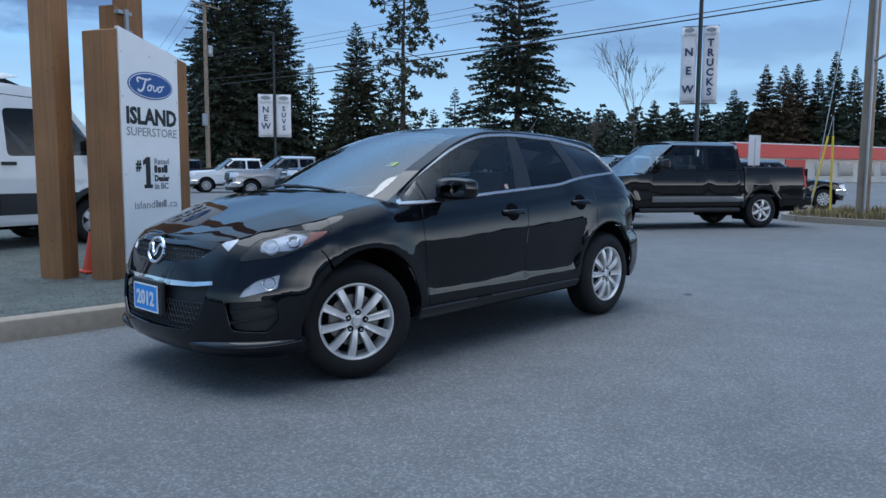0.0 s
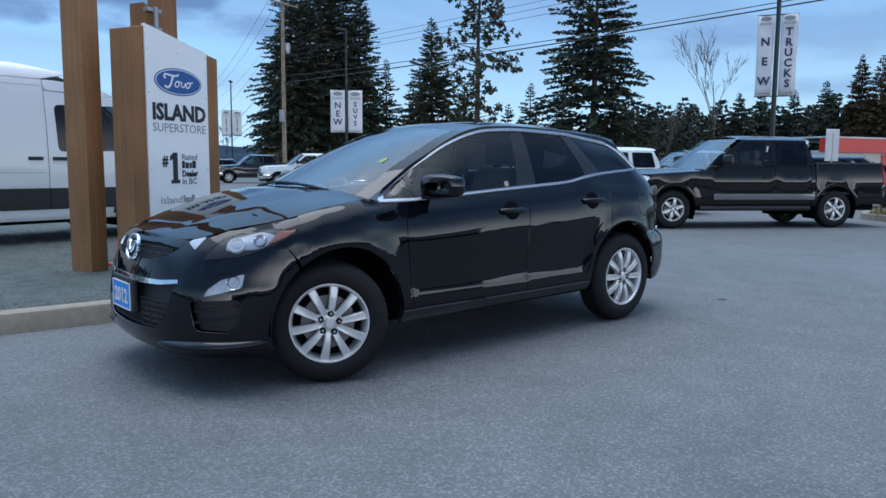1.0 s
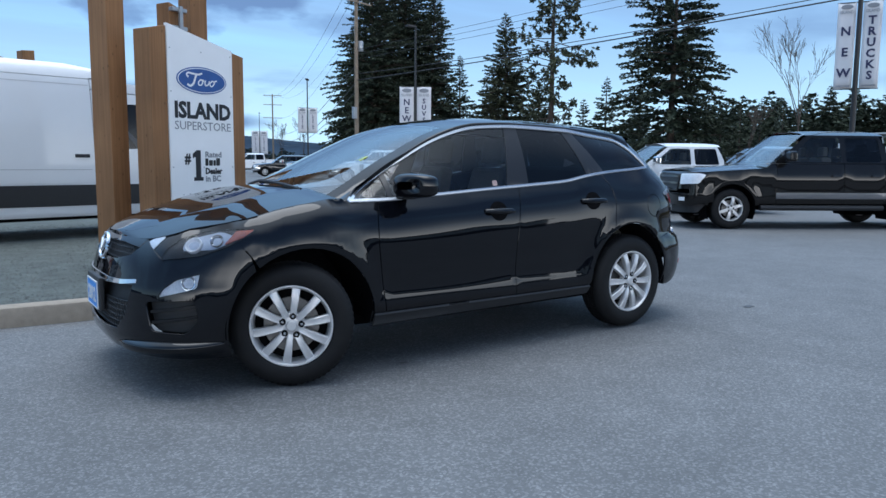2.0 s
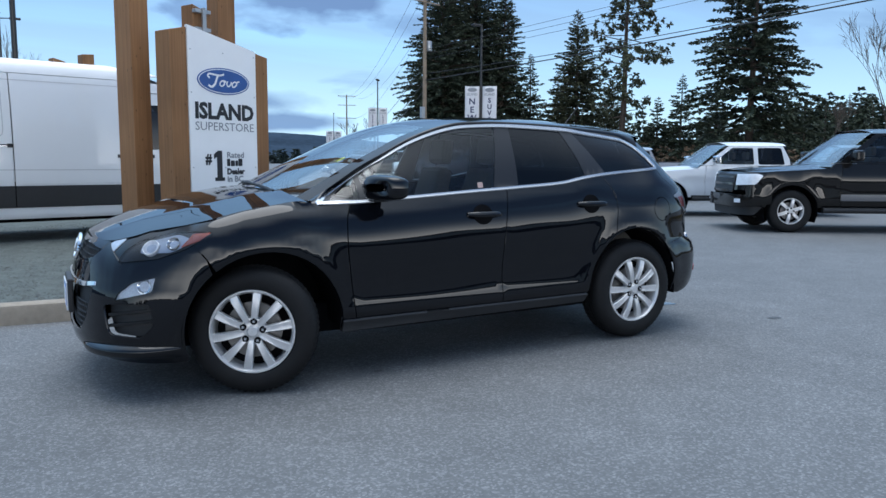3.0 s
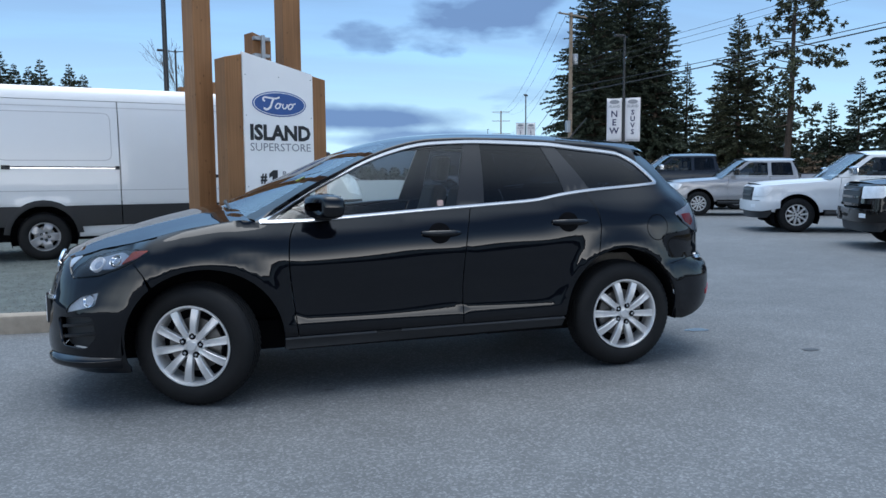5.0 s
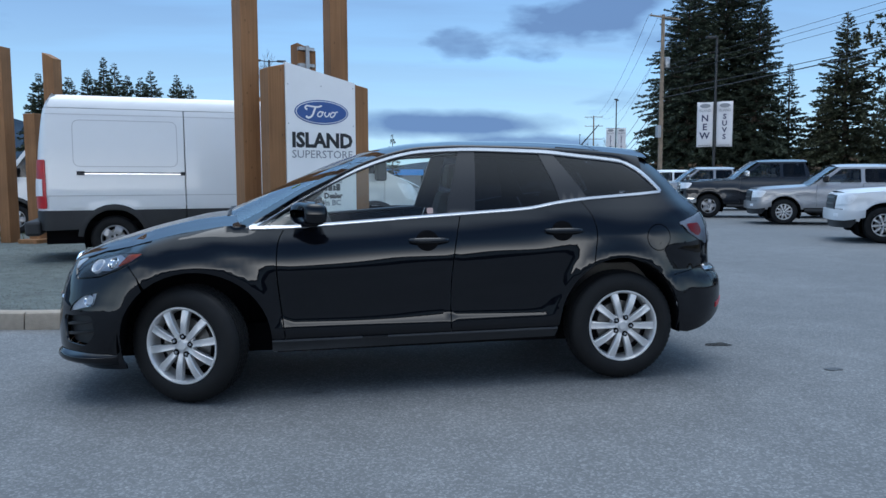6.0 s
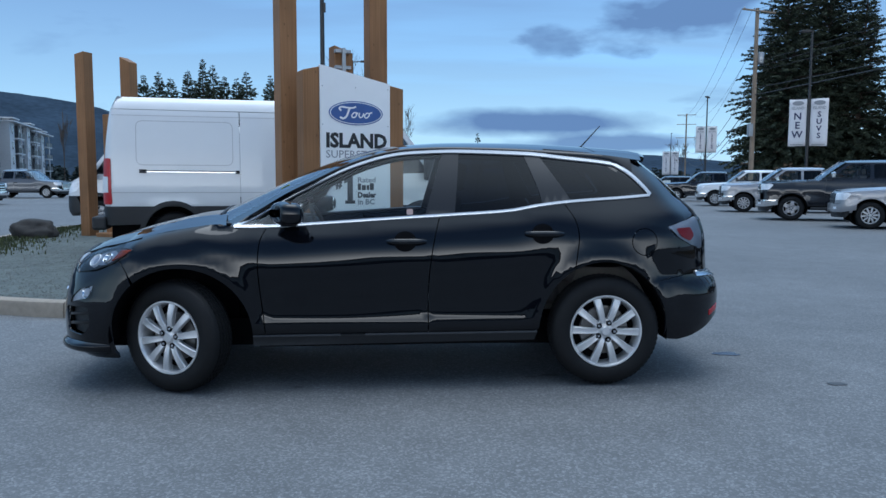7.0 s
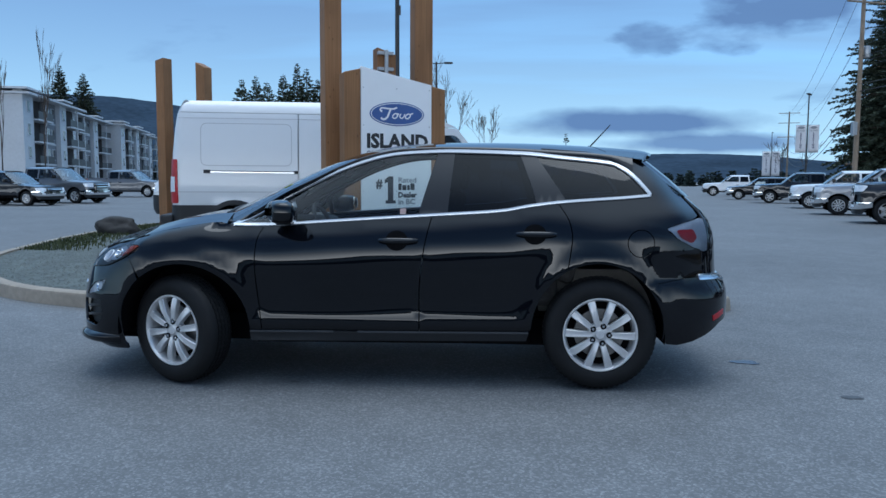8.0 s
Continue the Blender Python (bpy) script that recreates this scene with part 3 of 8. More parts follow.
def skin(name, shell, poly, material, parent, holes=(), off=0.0, th=0.015, h=0.06, side=1, label="", gap=0.0):
    """A panel cut out of the shell along a polygon of (s, z), with its edges turned in by th."""
    poly = finer(poly, h)
    holes = [finer(q, h) for q in holes]
    pts, edges = [], []
    for ring in (poly, *holes):
        k = len(pts)
        pts += ring
        edges += [(k + i, k + (i + 1) % len(ring)) for i in range(len(ring))]
    rim = len(pts)
    xs, zs = [p[0] for p in poly], [p[1] for p in poly]
    nx, nz = max(2, int((max(xs) - min(xs)) / h)), max(2, int((max(zs) - min(zs)) / h))
    edge_pts = np.array(pts)
    for i in range(1, nx):
        for j in range(1, nz):
            p = (min(xs) + (max(xs) - min(xs)) * (i + 0.5 * (j % 2)) / nx, min(zs) + (max(zs) - min(zs)) * j / nz)
            if inside(p, poly) and not any(inside(p, q) for q in holes) and np.min(np.sum((edge_pts - p) ** 2, 1)) > (0.45 * h) ** 2:
                pts.append(p)
    v2, _, f2, *_ = delaunay_2d_cdt([Vector(p) for p in pts], edges, [], 0, 1e-6)
    tris = []
    for f in f2:
        c = sum((v2[i] for i in f), Vector((0, 0))) / len(f)
        if inside(c, poly) and not any(inside(c, q) for q in holes):
            tris.append(tuple(f))
    verts = [shell.at(p.x, p.y, off, side) for p in v2]
    norms = [shell.normal(p.x, p.y, side) for p in v2]
    tris = [t if (verts[t[1]] - verts[t[0]]).cross(verts[t[2]] - verts[t[0]]).dot(norms[t[0]]) > 0 else t[::-1] for t in tris]
    if th:
        count = {}
        for t in tris:
            for a, b in zip(t, t[1:] + t[:1]):
                count[(a, b)] = count.get((a, b), 0) + 1
        for a, b in [e for e in count if (e[1], e[0]) not in count]:
            k = len(verts)
            n = (norms[a] + norms[b]).normalized()
            flat = (verts[b] - verts[a]).cross(n).normalized()
            quad = [verts[a], verts[b], verts[b] - norms[b] * th, verts[a] - norms[a] * th]
            verts += quad
            norms += [(flat + norms[a]).normalized(), (flat + norms[b]).normalized(), flat, flat]
            tris.append((k + 1, k, k + 3, k + 2))
    return mesh_part(name, verts, tris, material, parent, label, norms)


def loft(name, rows, material, parent, label="", flip=False, thick=0.0):
    """A smooth sheet through rows of equal numbers of points."""
    n = len(rows[0])
    verts = [p for r in rows for p in r]
    faces = []
    for i in range(len(rows) - 1):
        for j in range(n - 1):
            f = (i * n + j, i * n + j + 1, (i + 1) * n + j + 1, (i + 1) * n + j)
            faces.append(f[::-1] if flip else f)
    ob = mesh_part(name, verts, faces, material, parent, label)
    if thick:
        rim = {}
        for f in faces:
            for a, b in zip(f, f[1:] + f[:1]):
                rim[(min(a, b), max(a, b))] = rim.get((min(a, b), max(a, b)), 0) + 1
        for e in ob.data.edges:
            e.use_edge_sharp = rim.get((min(e.vertices), max(e.vertices)), 0) == 1
        mod = ob.modifiers.new("thick", "SOLIDIFY")
        mod.thickness, mod.offset = thick, -1
    return ob


def arch(cx, cz, rx, rz, a0, a1, n=18):
    return [(cx + rx * math.cos(radians(a0 + (a1 - a0) * i / n)), cz + rz * math.sin(radians(a0 + (a1 - a0) * i / n))) for i in range(n + 1)]


def along(parent_part, child):
    child.parent = parent_part
    return child


# wheels: built round the y axis, outer face towards -y
def tyre_mesh(r, r_rim, w, lugs=64):
    """Sidewalls, rounded shoulders, four grooves and lugs on the tread."""
    h = w / 2
    prof = [(r_rim - 0.004, -h + 0.030), (r_rim + 0.006, -h + 0.010), (r_rim + 0.02, -h + 0.003), (r_rim + 0.5 * (r - r_rim), -h), (r - 0.040, -h + 0.008), (r - 0.018, -h + 0.020), (r - 0.006, -h + 0.036)]
    t0, t1 = -h + 0.036, h - 0.036
    for k in range(1, 5):
        y = t0 + (t1 - t0) * k / 5
        prof += [(r, y - 0.007), (r - 0.008, y - 0.005), (r - 0.008, y + 0.005), (r, y + 0.007)]
    prof += [(r - 0.006, h - 0.036), (r - 0.018, h - 0.020), (r - 0.04, h - 0.006), (r_rim + 0.5 * (r - r_rim), h), (r_rim, h - 0.02)]
    n = lugs * 2
    verts, faces = [], []
    for j in range(n):
        a = 2 * math.pi * j / n
        for q, (rad, y) in enumerate(prof):
            rr = rad - (0.006 if (j % 2 and rad > r - 0.03) else 0.0)
            verts.append((rr * math.cos(a), y, rr * math.sin(a)))
    m = len(prof)
    for j in range(n):
        for q in range(m - 1):
            faces.append((j * m + q, ((j + 1) % n) * m + q, ((j + 1) % n) * m + q + 1, j * m + q + 1))
    me = bpy.data.meshes.new("tyre")
    me.from_pydata(verts, [], faces)
    me.polygons.foreach_set("use_smooth", [True] * len(faces))
    me.set_sharp_from_angle(angle=radians(40))
    me.materials.append(M_RUBBER)
    return me


def turned(profile, material, name, n=48):
    """(radius, y) turned round the y axis."""
    bm = lathe([(r, y) for r, y in profile], n, Matrix.Rotation(radians(-90), 4, "X"))
    # the z axis of the profile becomes y
    me = bpy.data.meshes.new(name)
    bmesh.ops.recalc_face_normals(bm, faces=bm.faces[:])
    for f in bm.faces:
        f.smooth = True
    bm.to_mesh(me)
    bm.free()
    me.set_sharp_from_angle(angle=radians(35))
    me.materials.append(material)
    return me


def spoke_mesh(r0, r1, w0, w1, y0, y1, depth, material, name="spoke"):
    """One spoke along +z, crowned, tapering from hub to rim."""
    verts, faces = [], []
    n = 8
    for i in range(n + 1):
        t = i / n
        r, w, y = r0 + (r1 - r0) * t, w0 + (w1 - w0) * t, y0 + (y1 - y0) * (t * t * 0.6 + 0.4 * t) - 0.012 * math.sin(math.pi * t)
        verts += [(-w / 2, y + depth, r), (-w / 2, y + 0.005, r), (-w * 0.40, y, r), (0, y + 0.003, r), (w * 0.40, y, r), (w / 2, y + 0.005, r), (w / 2, y + depth, r)]
    for i in range(n):
        for j in range(6):
            a = i * 7 + j
            faces.append((a, a + 7, a + 8, a + 1))
    me = bpy.data.meshes.new(name)
    me.from_pydata(verts, [], faces)
    me.polygons.foreach_set("use_smooth", [True] * len(faces))
    me.set_sharp_from_angle(angle=radians(24))
    me.materials.append(material)
    return me


WHEEL_KITS = {}


def wheel_kit(style, r, r_rim, w):
    key = (style, r, r_rim, w)
    if key in WHEEL_KITS:
        return WHEEL_KITS[key]
    h = w / 2
    kit = {"tyre": tyre_mesh(r, r_rim, w)}
    barrel_mat = {"ten": M_ALLOY, "six": M_DARKALLOY, "five": M_DARKALLOY, "steel": M_SILVER}[style]
    lip_mat = {"ten": M_ALLOY, "six": M_ALLOY, "five": M_ALLOY, "steel": M_SILVER}[style]
    kit["barrel"] = turned([(r_rim + 0.004, -h + 0.012), (r_rim + 0.002, -h + 0.006), (r_rim - 0.006, -h + 0.006), (r_rim - 0.014, -h + 0.016), (r_rim - 0.022, -h + 0.05), (r_rim - 0.03, h - 0.02), (r_rim, h - 0.01)], lip_mat, "wheel")
    kit["disc"] = turned([(0.03, -h + 0.075), (r_rim * 0.68, -h + 0.075), (r_rim * 0.68, -h + 0.1), (0.03, -h + 0.1)], M_STEEL, "brake_disc", 32)
    face = -h + 0.022
    count, w0, w1, mat_s = {"ten": (10, 0.033, 0.050, M_ALLOY), "six": (6, 0.055, 0.058, M_ALLOY), "five": (10, 0.03, 0.045, M_ALLOY), "steel": (5, 0.11, 0.12, M_SILVER)}[style]
    kit["spoke"] = spoke_mesh(0.05, r_rim - 0.010, w0, w1, face - 0.006, face - 0.004, 0.035, mat_s)
    kit["count"] = count
    kit["hub"] = turned([(0.001, face - 0.014), (0.026, face - 0.014), (0.03, face - 0.010), (0.034, face - 0.004), (0.075, face + 0.002), (0.082, face + 0.03)], mat_s, "hub_cap", 32)
    kit["nut"] = turned([(0.001, face - 0.013), (0.008, face - 0.013), (0.0105, face - 0.009), (0.0105, face + 0.02)], M_SATIN, "lug_nut", 8)
    # dark ring on the hub face, painted shade of the nut's pocket
    kit["pocket"] = turned([(0.010, face - 0.0092), (0.019, face - 0.0092), (0.0195, face + 0.01)], M_DARK, "nut_pocket_shade", 14)
    kit["back"] = turned([(0.02, -h + 0.11), (r_rim - 0.012, -h + 0.11)], M_DARK, "backing", 24)
    WHEEL_KITS[key] = kit
    return kit


def wheel(car, x, y, z, kit, side=1, steer=0.0, spin=0.0):
    """A wheel under its car: barrel as the part; tyre, spokes, hub, nuts and brake disc under it."""
    w = new("wheel", kit["barrel"])
    w.parent = car
    w.matrix_basis = pose(x, y, z, 0, 0, steer + (0 if side == 1 else 180)) @ pose(0, 0, 0, 0, spin, 0)
    for key in ("tyre", "disc", "hub", "back"):
        o = new({"disc": "brake_disc", "hub": "hub_cap", "back": "backing"}.get(key, key), kit[key])
        o.parent = w
    for i in range(kit["count"]):
        o = new("spoke", kit["spoke"])
        o.parent = w
        o.matrix_basis = pose(0, 0, 0, 0, 360 * i / kit["count"], 0)
    for i in range(5):
        o = new("lug_nut", kit["nut"])
        o.parent = w
        o.matrix_basis = pose(0, 0, 0, 0, 72 * i + 36, 0) @ pose(0, 0, -0.057)
        o = new("nut_pocket_shade", kit["pocket"])
        o.parent = w
        o.matrix_basis = pose(0, 0, 0, 0, 72 * i + 36, 0) @ pose(0, 0, -0.057)
    return w


# ---- ground, island, kerbs ----
def lot_height(x, y):
    """The asphalt falls a little from the tail of the parked car to its nose."""
    return 0.0135 * x * math.exp(-((x / 2.6) ** 2 + (y / 2.6) ** 2))


def ground():
    me = bpy.data.meshes.new("ground")
    xs = sorted({*range(-1500, 1501, 250), *range(-40, 61, 10), *(k * 0.25 for k in range(-28, 29))})
    ys = sorted({*range(-1500, 1501, 250), *range(-40, 101, 10), *(k * 0.25 for k in range(-28, 29))})
    verts = [(x, y, lot_height(x, y)) for y in ys for x in xs]
    n = len(xs)
    faces = [(j * n + i, j * n + i + 1, (j + 1) * n + i + 1, (j + 1) * n + i) for j in range(len(ys) - 1) for i in range(n - 1)]
    me.from_pydata(verts, [], faces)
    me.materials.append(M_ASPHALT)
    me.polygons.foreach_set("use_smooth", [True] * len(faces))
    tagged(new("ground", me), "grey worn asphalt of the car lot", "ground", kind="structure")


ISLAND = smooth_line([(2.6, 1.67), (1.0, 1.67), (-1.0, 1.67), (-2.6, 1.68), (-3.66, 1.82), (-4.92, 2.42), (-6.2, 3.75), (-7.2, 5.45), (-7.85, 7.6), (-8.4, 10.2), (-8.7, 13.0), (-8.2, 15.3), (-6.5, 16.2), (-2.0, 16.4), (1.2, 15.6), (2.6, 13.6), (3.2, 10.0), (3.3, 5.0), (3.15, 2.3)], 5)


def kerb_run(name, line, closed, label, w=0.16, h=0.15, piece=2.4):
    """A cast kerb: pieces about piece long with thin joints between them, sloped face and rounded nose. The face is on the right of the line."""
    top = thing(name, pose(0, 0, 0), label, "kerb", kind="structure")
    pts = resample(line + (line[:1] if closed else []), 0.25)
    prof = [(0.0, -0.05), (0.012, h - 0.035), (0.022, h - 0.010), (0.040, h), (w, h), (w, -0.05)]
    step = max(2, int(piece / 0.25))
    for k in range(0, len(pts) - 1, step):
        seg = pts[k:k + step + 1]
        if len(seg) < 2:
            continue
        bm = bmesh.new()
        rings = []
        for i, p in enumerate(seg):
            a, b = Vector(seg[max(0, i - 1)]), Vector(seg[min(len(seg) - 1, i + 1)])
            d = (b - a).normalized()
            q = Vector(p)
            if i == 0:
                q += d * 0.006
            if i == len(seg) - 1:
                q -= d * 0.006
            inward = Vector((d.y, -d.x))
            rings.append([bm.verts.new((q.x + inward.x * u, q.y + inward.y * u, z)) for u, z in prof])
        for r0, r1 in zip(rings, rings[1:]):
            for i in range(len(prof) - 1):
                bm.faces.new((r0[i], r1[i], r1[i + 1], r0[i + 1]))
        bm.faces.new(rings[0])
        bm.faces.new(rings[-1][::-1])
        part("kerb_stone", bm, M_KERB, top, smooth=True)
    return top


def stones(name, spots, size, material, label, flat=0.6):
    """Many small broken stones in one mesh."""
    rng = np.random.default_rng(4)
    octa = np.array([(1, 0, 0), (0, 1, 0), (-1, 0, 0), (0, -1, 0), (0, 0, 1), (0, 0, -0.4)], float)
    tri = np.array([(0, 1, 4), (1, 2, 4), (2, 3, 4), (3, 0, 4), (1, 0, 5), (2, 1, 5), (3, 2, 5), (0, 3, 5)])
    V, F = [], []
    for k, (x, y, z) in enumerate(spots):
        s = size * rng.uniform(0.5, 1.3)
        a = rng.uniform(0, 6.28)
        c, d = math.cos(a), math.sin(a)
        v = octa * rng.uniform(0.65, 1.25, (6, 3)) * (s, s * rng.uniform(0.6, 1), s * flat)
        v = np.stack([v[:, 0] * c - v[:, 1] * d + x, v[:, 0] * d + v[:, 1] * c + y, v[:, 2] + z], 1)
        V.append(v)
        F.append(tri + 6 * k)
    me = bpy.data.meshes.new(name)
    me.from_pydata(np.concatenate(V).tolist(), [], np.concatenate(F).tolist())
    me.materials.append(material)
    return tagged(new(name, me), label, "gravel", kind="stuff")


def blades(name, spots, h, material, label, lean=0.4, wide=0.012):
    """Grass or dry stalks: tapering bent blades in one mesh."""
    rng = np.random.default_rng(8)
    V, F = [], []
    for x, y, z in spots:
        a, l = rng.uniform(0, 6.28), h * rng.uniform(0.5, 1.3)
        dx, dy = math.cos(a), math.sin(a)
        bend = lean * l * rng.uniform(0.2, 1.2)
        k = len(V)
        V += [(x - dy * wide, y + dx * wide, z), (x + dy * wide, y - dx * wide, z), (x + dx * bend * 0.4 + dy * wide * 0.6, y + dy * bend * 0.4 - dx * wide * 0.6, z + l * 0.6), (x + dx * bend * 0.4 - dy * wide * 0.6, y + dy * bend * 0.4 + dx * wide * 0.6, z + l * 0.6), (x + dx * bend, y + dy * bend, z + l)]
        F += [(k, k + 1, k + 2, k + 3), (k + 3, k + 2, k + 4)]
    me = bpy.data.meshes.new(name)
    me.from_pydata(V, [], F)
    me.materials.append(material)
    return tagged(new(name, me), label, "grass", kind="stuff")


ground()
kerb_run("kerb", ISLAND, True, "pale concrete kerb round the gravel island")
inner = [tuple(Vector(p) * 1.0) for p in ISLAND]
island_bm = bmesh.new()
island_bm.faces.new([island_bm.verts.new((x + (0.08 if x < -3 else 0) - (0.08 if x > 2 else 0), y + (0.10 if y < 3 else 0) - (0.1 if y > 14 else 0), 0.118)) for x, y in inner])
bmesh.ops.triangulate(island_bm, faces=island_bm.faces[:])
tagged(part("gravel_bed", island_bm, M_GRAVEL), "grey-green gravel bed of the sign island", "gravel bed", kind="structure")
rng0 = np.random.default_rng(2)
spots = []
while len(spots) < 15000:
    x, y = rng0.uniform(-8.4, 0.5), 1.85 + 8.0 * rng0.random() ** 1.6
    if inside((x - 0.1, y - 0.12), ISLAND):
        spots.append((x, y, 0.118))
stones("gravel", spots, 0.016, M_STONE, "loose grey and greenish crushed gravel")
spots = []
while len(spots) < 3500:
    t = rng0.random()
    i = int(28 + t * 28)
    p = ISLAND[min(i, len(ISLAND) - 1)]
    x, y = p[0] + 0.2 + abs(rng0.normal(0, 0.55)), p[1] + rng0.normal(0, 0.3)
    if inside((x, y), ISLAND) and y > 6.5:
        spots.append((x, y, 0.118))
blades("grass", spots, 0.06, M_GRASS, "short green grass and moss at the island edge")


def stain(x, y, a, b, seed, label, material):
    """A thin irregular spot that lies on the asphalt."""
    rng = np.random.default_rng(seed)
    n = 28
    k = 1 + 0.5 * np.convolve(rng.normal(0, 1, n + 4), np.ones(5) / 5, "valid")
    bm = bmesh.new()
    bm.faces.new([bm.verts.new((x + a * k[i] * math.cos(6.283 * i / n), y + b * k[i] * math.sin(6.283 * i / n), lot_height(x, y) + 0.004)) for i in range(n)])
    bmesh.ops.triangulate(bm, faces=bm.faces[:])
    tagged(part("oil_stain", bm, material), label, "stain")


M_STAIN = mat("oil stain", (0.055, 0.055, 0.056), 0.6, noise_scale=18, noise_amount=0.4)
M_WET = mat("damp spot", (0.07, 0.072, 0.075), 0.08, noise_scale=10, noise_amount=0.2)
for i, (x, y, a, b) in enumerate(((1.04, -0.63, 0.09, 0.035), (0.93, -0.66, 0.04, 0.02), (-0.62, -0.80, 0.03, 0.02), (2.92, -0.90, 0.07, 0.03))):
    stain(x, y, a, b, 50 + i, "small dark oil stain on the asphalt", M_STAIN)
stain(2.55, -0.05, 0.09, 0.05, 60, "small shiny damp spot on the asphalt", M_WET)


# ---- the black crossover ----
def crossover():
    car = thing("car", pose(0, 0, 0), "glossy black crossover car with silver ten-spoke wheels parked on asphalt", "car")
    belt = table((-2.4, 0.86), (-1.9, 0.90), (-1.6, 0.985), (-1.4, 1.03), (-1.2, 1.06), (-1.0, 1.044), (-0.816, 1.046), (-0.529, 1.062), (-0.349, 1.074), (0.014, 1.099), (0.378, 1.122), (0.745, 1.148), (0.929, 1.181), (1.114, 1.204), (1.485, 1.231), (1.75, 1.25), (2.2, 1.26))
    rail = table((-1.01, 1.05), (-0.924, 1.098), (-0.717, 1.225), (-0.539, 1.316), (-0.358, 1.405), (-0.175, 1.473), (0.012, 1.519), (0.199, 1.536), (0.387, 1.541), (0.766, 1.532), (0.937, 1.525), (1.145, 1.502), (1.486, 1.468), (1.75, 1.44), (2.2, 1.40))
    door_w = table((0.0, 0.868), (0.06, 0.890), (0.11, 0.9075), (0.15, 0.910), (0.20, 0.9043), (0.26, 0.8958), (0.32, 0.8945), (0.40, 0.898), (0.50, 0.902), (0.62, 0.9045), (0.70, 0.901), (0.78, 0.8915), (0.88, 0.868), (1.0, 0.815))
    fend_w = table((0.0, 0.880), (0.2, 0.905), (0.5, 0.918), (0.7, 0.927), (0.78, 0.926), (0.86, 0.914), (0.92, 0.889), (0.97, 0.845), (1.0, 0.80))
    quart_w = table((0.0, 0.87), (0.16, 0.90), (0.4, 0.905), (0.6, 0.912), (0.72, 0.905), (0.84, 0.865), (1.0, 0.765))
    nose_w = table((0.18, 0.84), (0.24, 0.905), (0.30, 0.930), (0.42, 0.935), (0.56, 0.925), (0.64, 0.905), (0.72, 0.880), (0.80, 0.842), (0.86, 0.788), (0.90, 0.735), (0.96, 0.65))
    tail_w = table((0.25, 0.83), (0.32, 0.89), (0.45, 0.925), (0.58, 0.93), (0.68, 0.905), (0.73, 0.85), (0.80, 0.845), (0.95, 0.835), (1.1, 0.785), (1.26, 0.62), (1.4, 0.47), (1.52, 0.34))

    def width(s, z):
        zb = belt(s)
        v = (z - 0.30) / (zb - 0.30)
        if z <= zb or s < -1.02:
            w = blend(fend_w(v), door_w(v), -1.18, -0.9, s)
            w = blend(w, quart_w(v), 0.9, 1.5, s)
        else:
            low = blend(0.812, 0.765, 0.9, 1.5, s)
            t = min(1.3, (z - zb) / max(0.06, rail(s) - zb))
            top = blend(0.66, 0.60, -1.0, 0.2, s)
            top = blend(top, 0.57, 0.9, 1.6, s)
            w = low + (top - low) * t + 0.018 * math.sin(math.pi * min(1, t))
        if s < -1.6:
            w = blend(w, nose_w(z), -1.60, -2.05, s)
        if s > 1.5:
            w = blend(w, tail_w(z), 1.5, 2.25, s)
        for cx, amount, rx, rz in ((-1.335, 0.020, 0.45, 0.44), (1.352, 0.022, 0.42, 0.46)):
            r = math.hypot((s - cx) / rx, (z - 0.36) / rz) - 1
            low = min(1.0, max(0.0, (z - 0.34) / 0.22))
            w += amount * math.exp(-(r / 0.19) ** 2) * low * low * (3 - 2 * low)
        return w

    sh = Shell(-2.287, 2.31, 0.935, 0.907, 0.86, 2.7, 3.0, width)
    belt_line = [(x, belt(x)) for x in np.linspace(-1.0, 1.70, 40)]
    upper = smooth_line([(-1.011, 1.046), (-0.924, 1.094), (-0.717, 1.22), (-0.539, 1.311), (-0.358, 1.40), (-0.175, 1.468), (0.012, 1.514), (0.199, 1.53), (0.387, 1.536), (0.576, 1.533), (0.766, 1.527), (0.937, 1.519), (1.145, 1.497), (1.297, 1.483), (1.44, 1.466), (1.50, 1.447), (1.595, 1.385), (1.69, 1.285), (1.712, 1.255)], 3)
    f_arch = arch(-1.335, 0.352, 0.450, 0.440, -8, 188)      # from the door side over to the nose
    r_arch = arch(1.352, 0.366, 0.420, 0.462, 188, -8)       # from the door side over to the tail
    low_chrome = [(x, belt(x)) for x in np.linspace(-1.0, 1.70, 50)]
    door_a = smooth_line([(-0.800, 1.040), (-0.838, 0.948), (-0.846, 0.77), (-0.815, 0.48), (-0.80, 0.352)], 5)
    door_b = smooth_line([(0.292, 1.112), (0.248, 0.912), (0.219, 0.659), (0.219, 0.45), (0.220, 0.366)], 5)
    door_c = smooth_line([(1.100, 1.195), (1.163, 1.092), (1.183, 0.984), (1.168, 0.862)], 4)

    def shift(line, d):
        return [(x + d, z) for x, z in line]

    def belt_between(x0, x1, n=14, dz=-0.010):
        return [(x, belt(x) + dz) for x in np.linspace(x0, x1, n)]

    # the shut line between wing and bonnet, then the headlamp and the nose
    hood_edge = smooth_line([(-1.06, 1.050), (-1.13, 1.058), (-1.30, 1.036), (-1.45, 1.010), (-1.62, 0.966), (-1.80, 0.912)], 4)
    lamp = rounded(sh.sz([(-2.06, 0.742), (-2.02, 0.802), (-1.94, 0.856), (-1.82, 0.893), (-1.69, 0.911), (-1.612, 0.908), (-1.67, 0.868), (-1.76, 0.816), (-1.89, 0.766)]), 0.02)
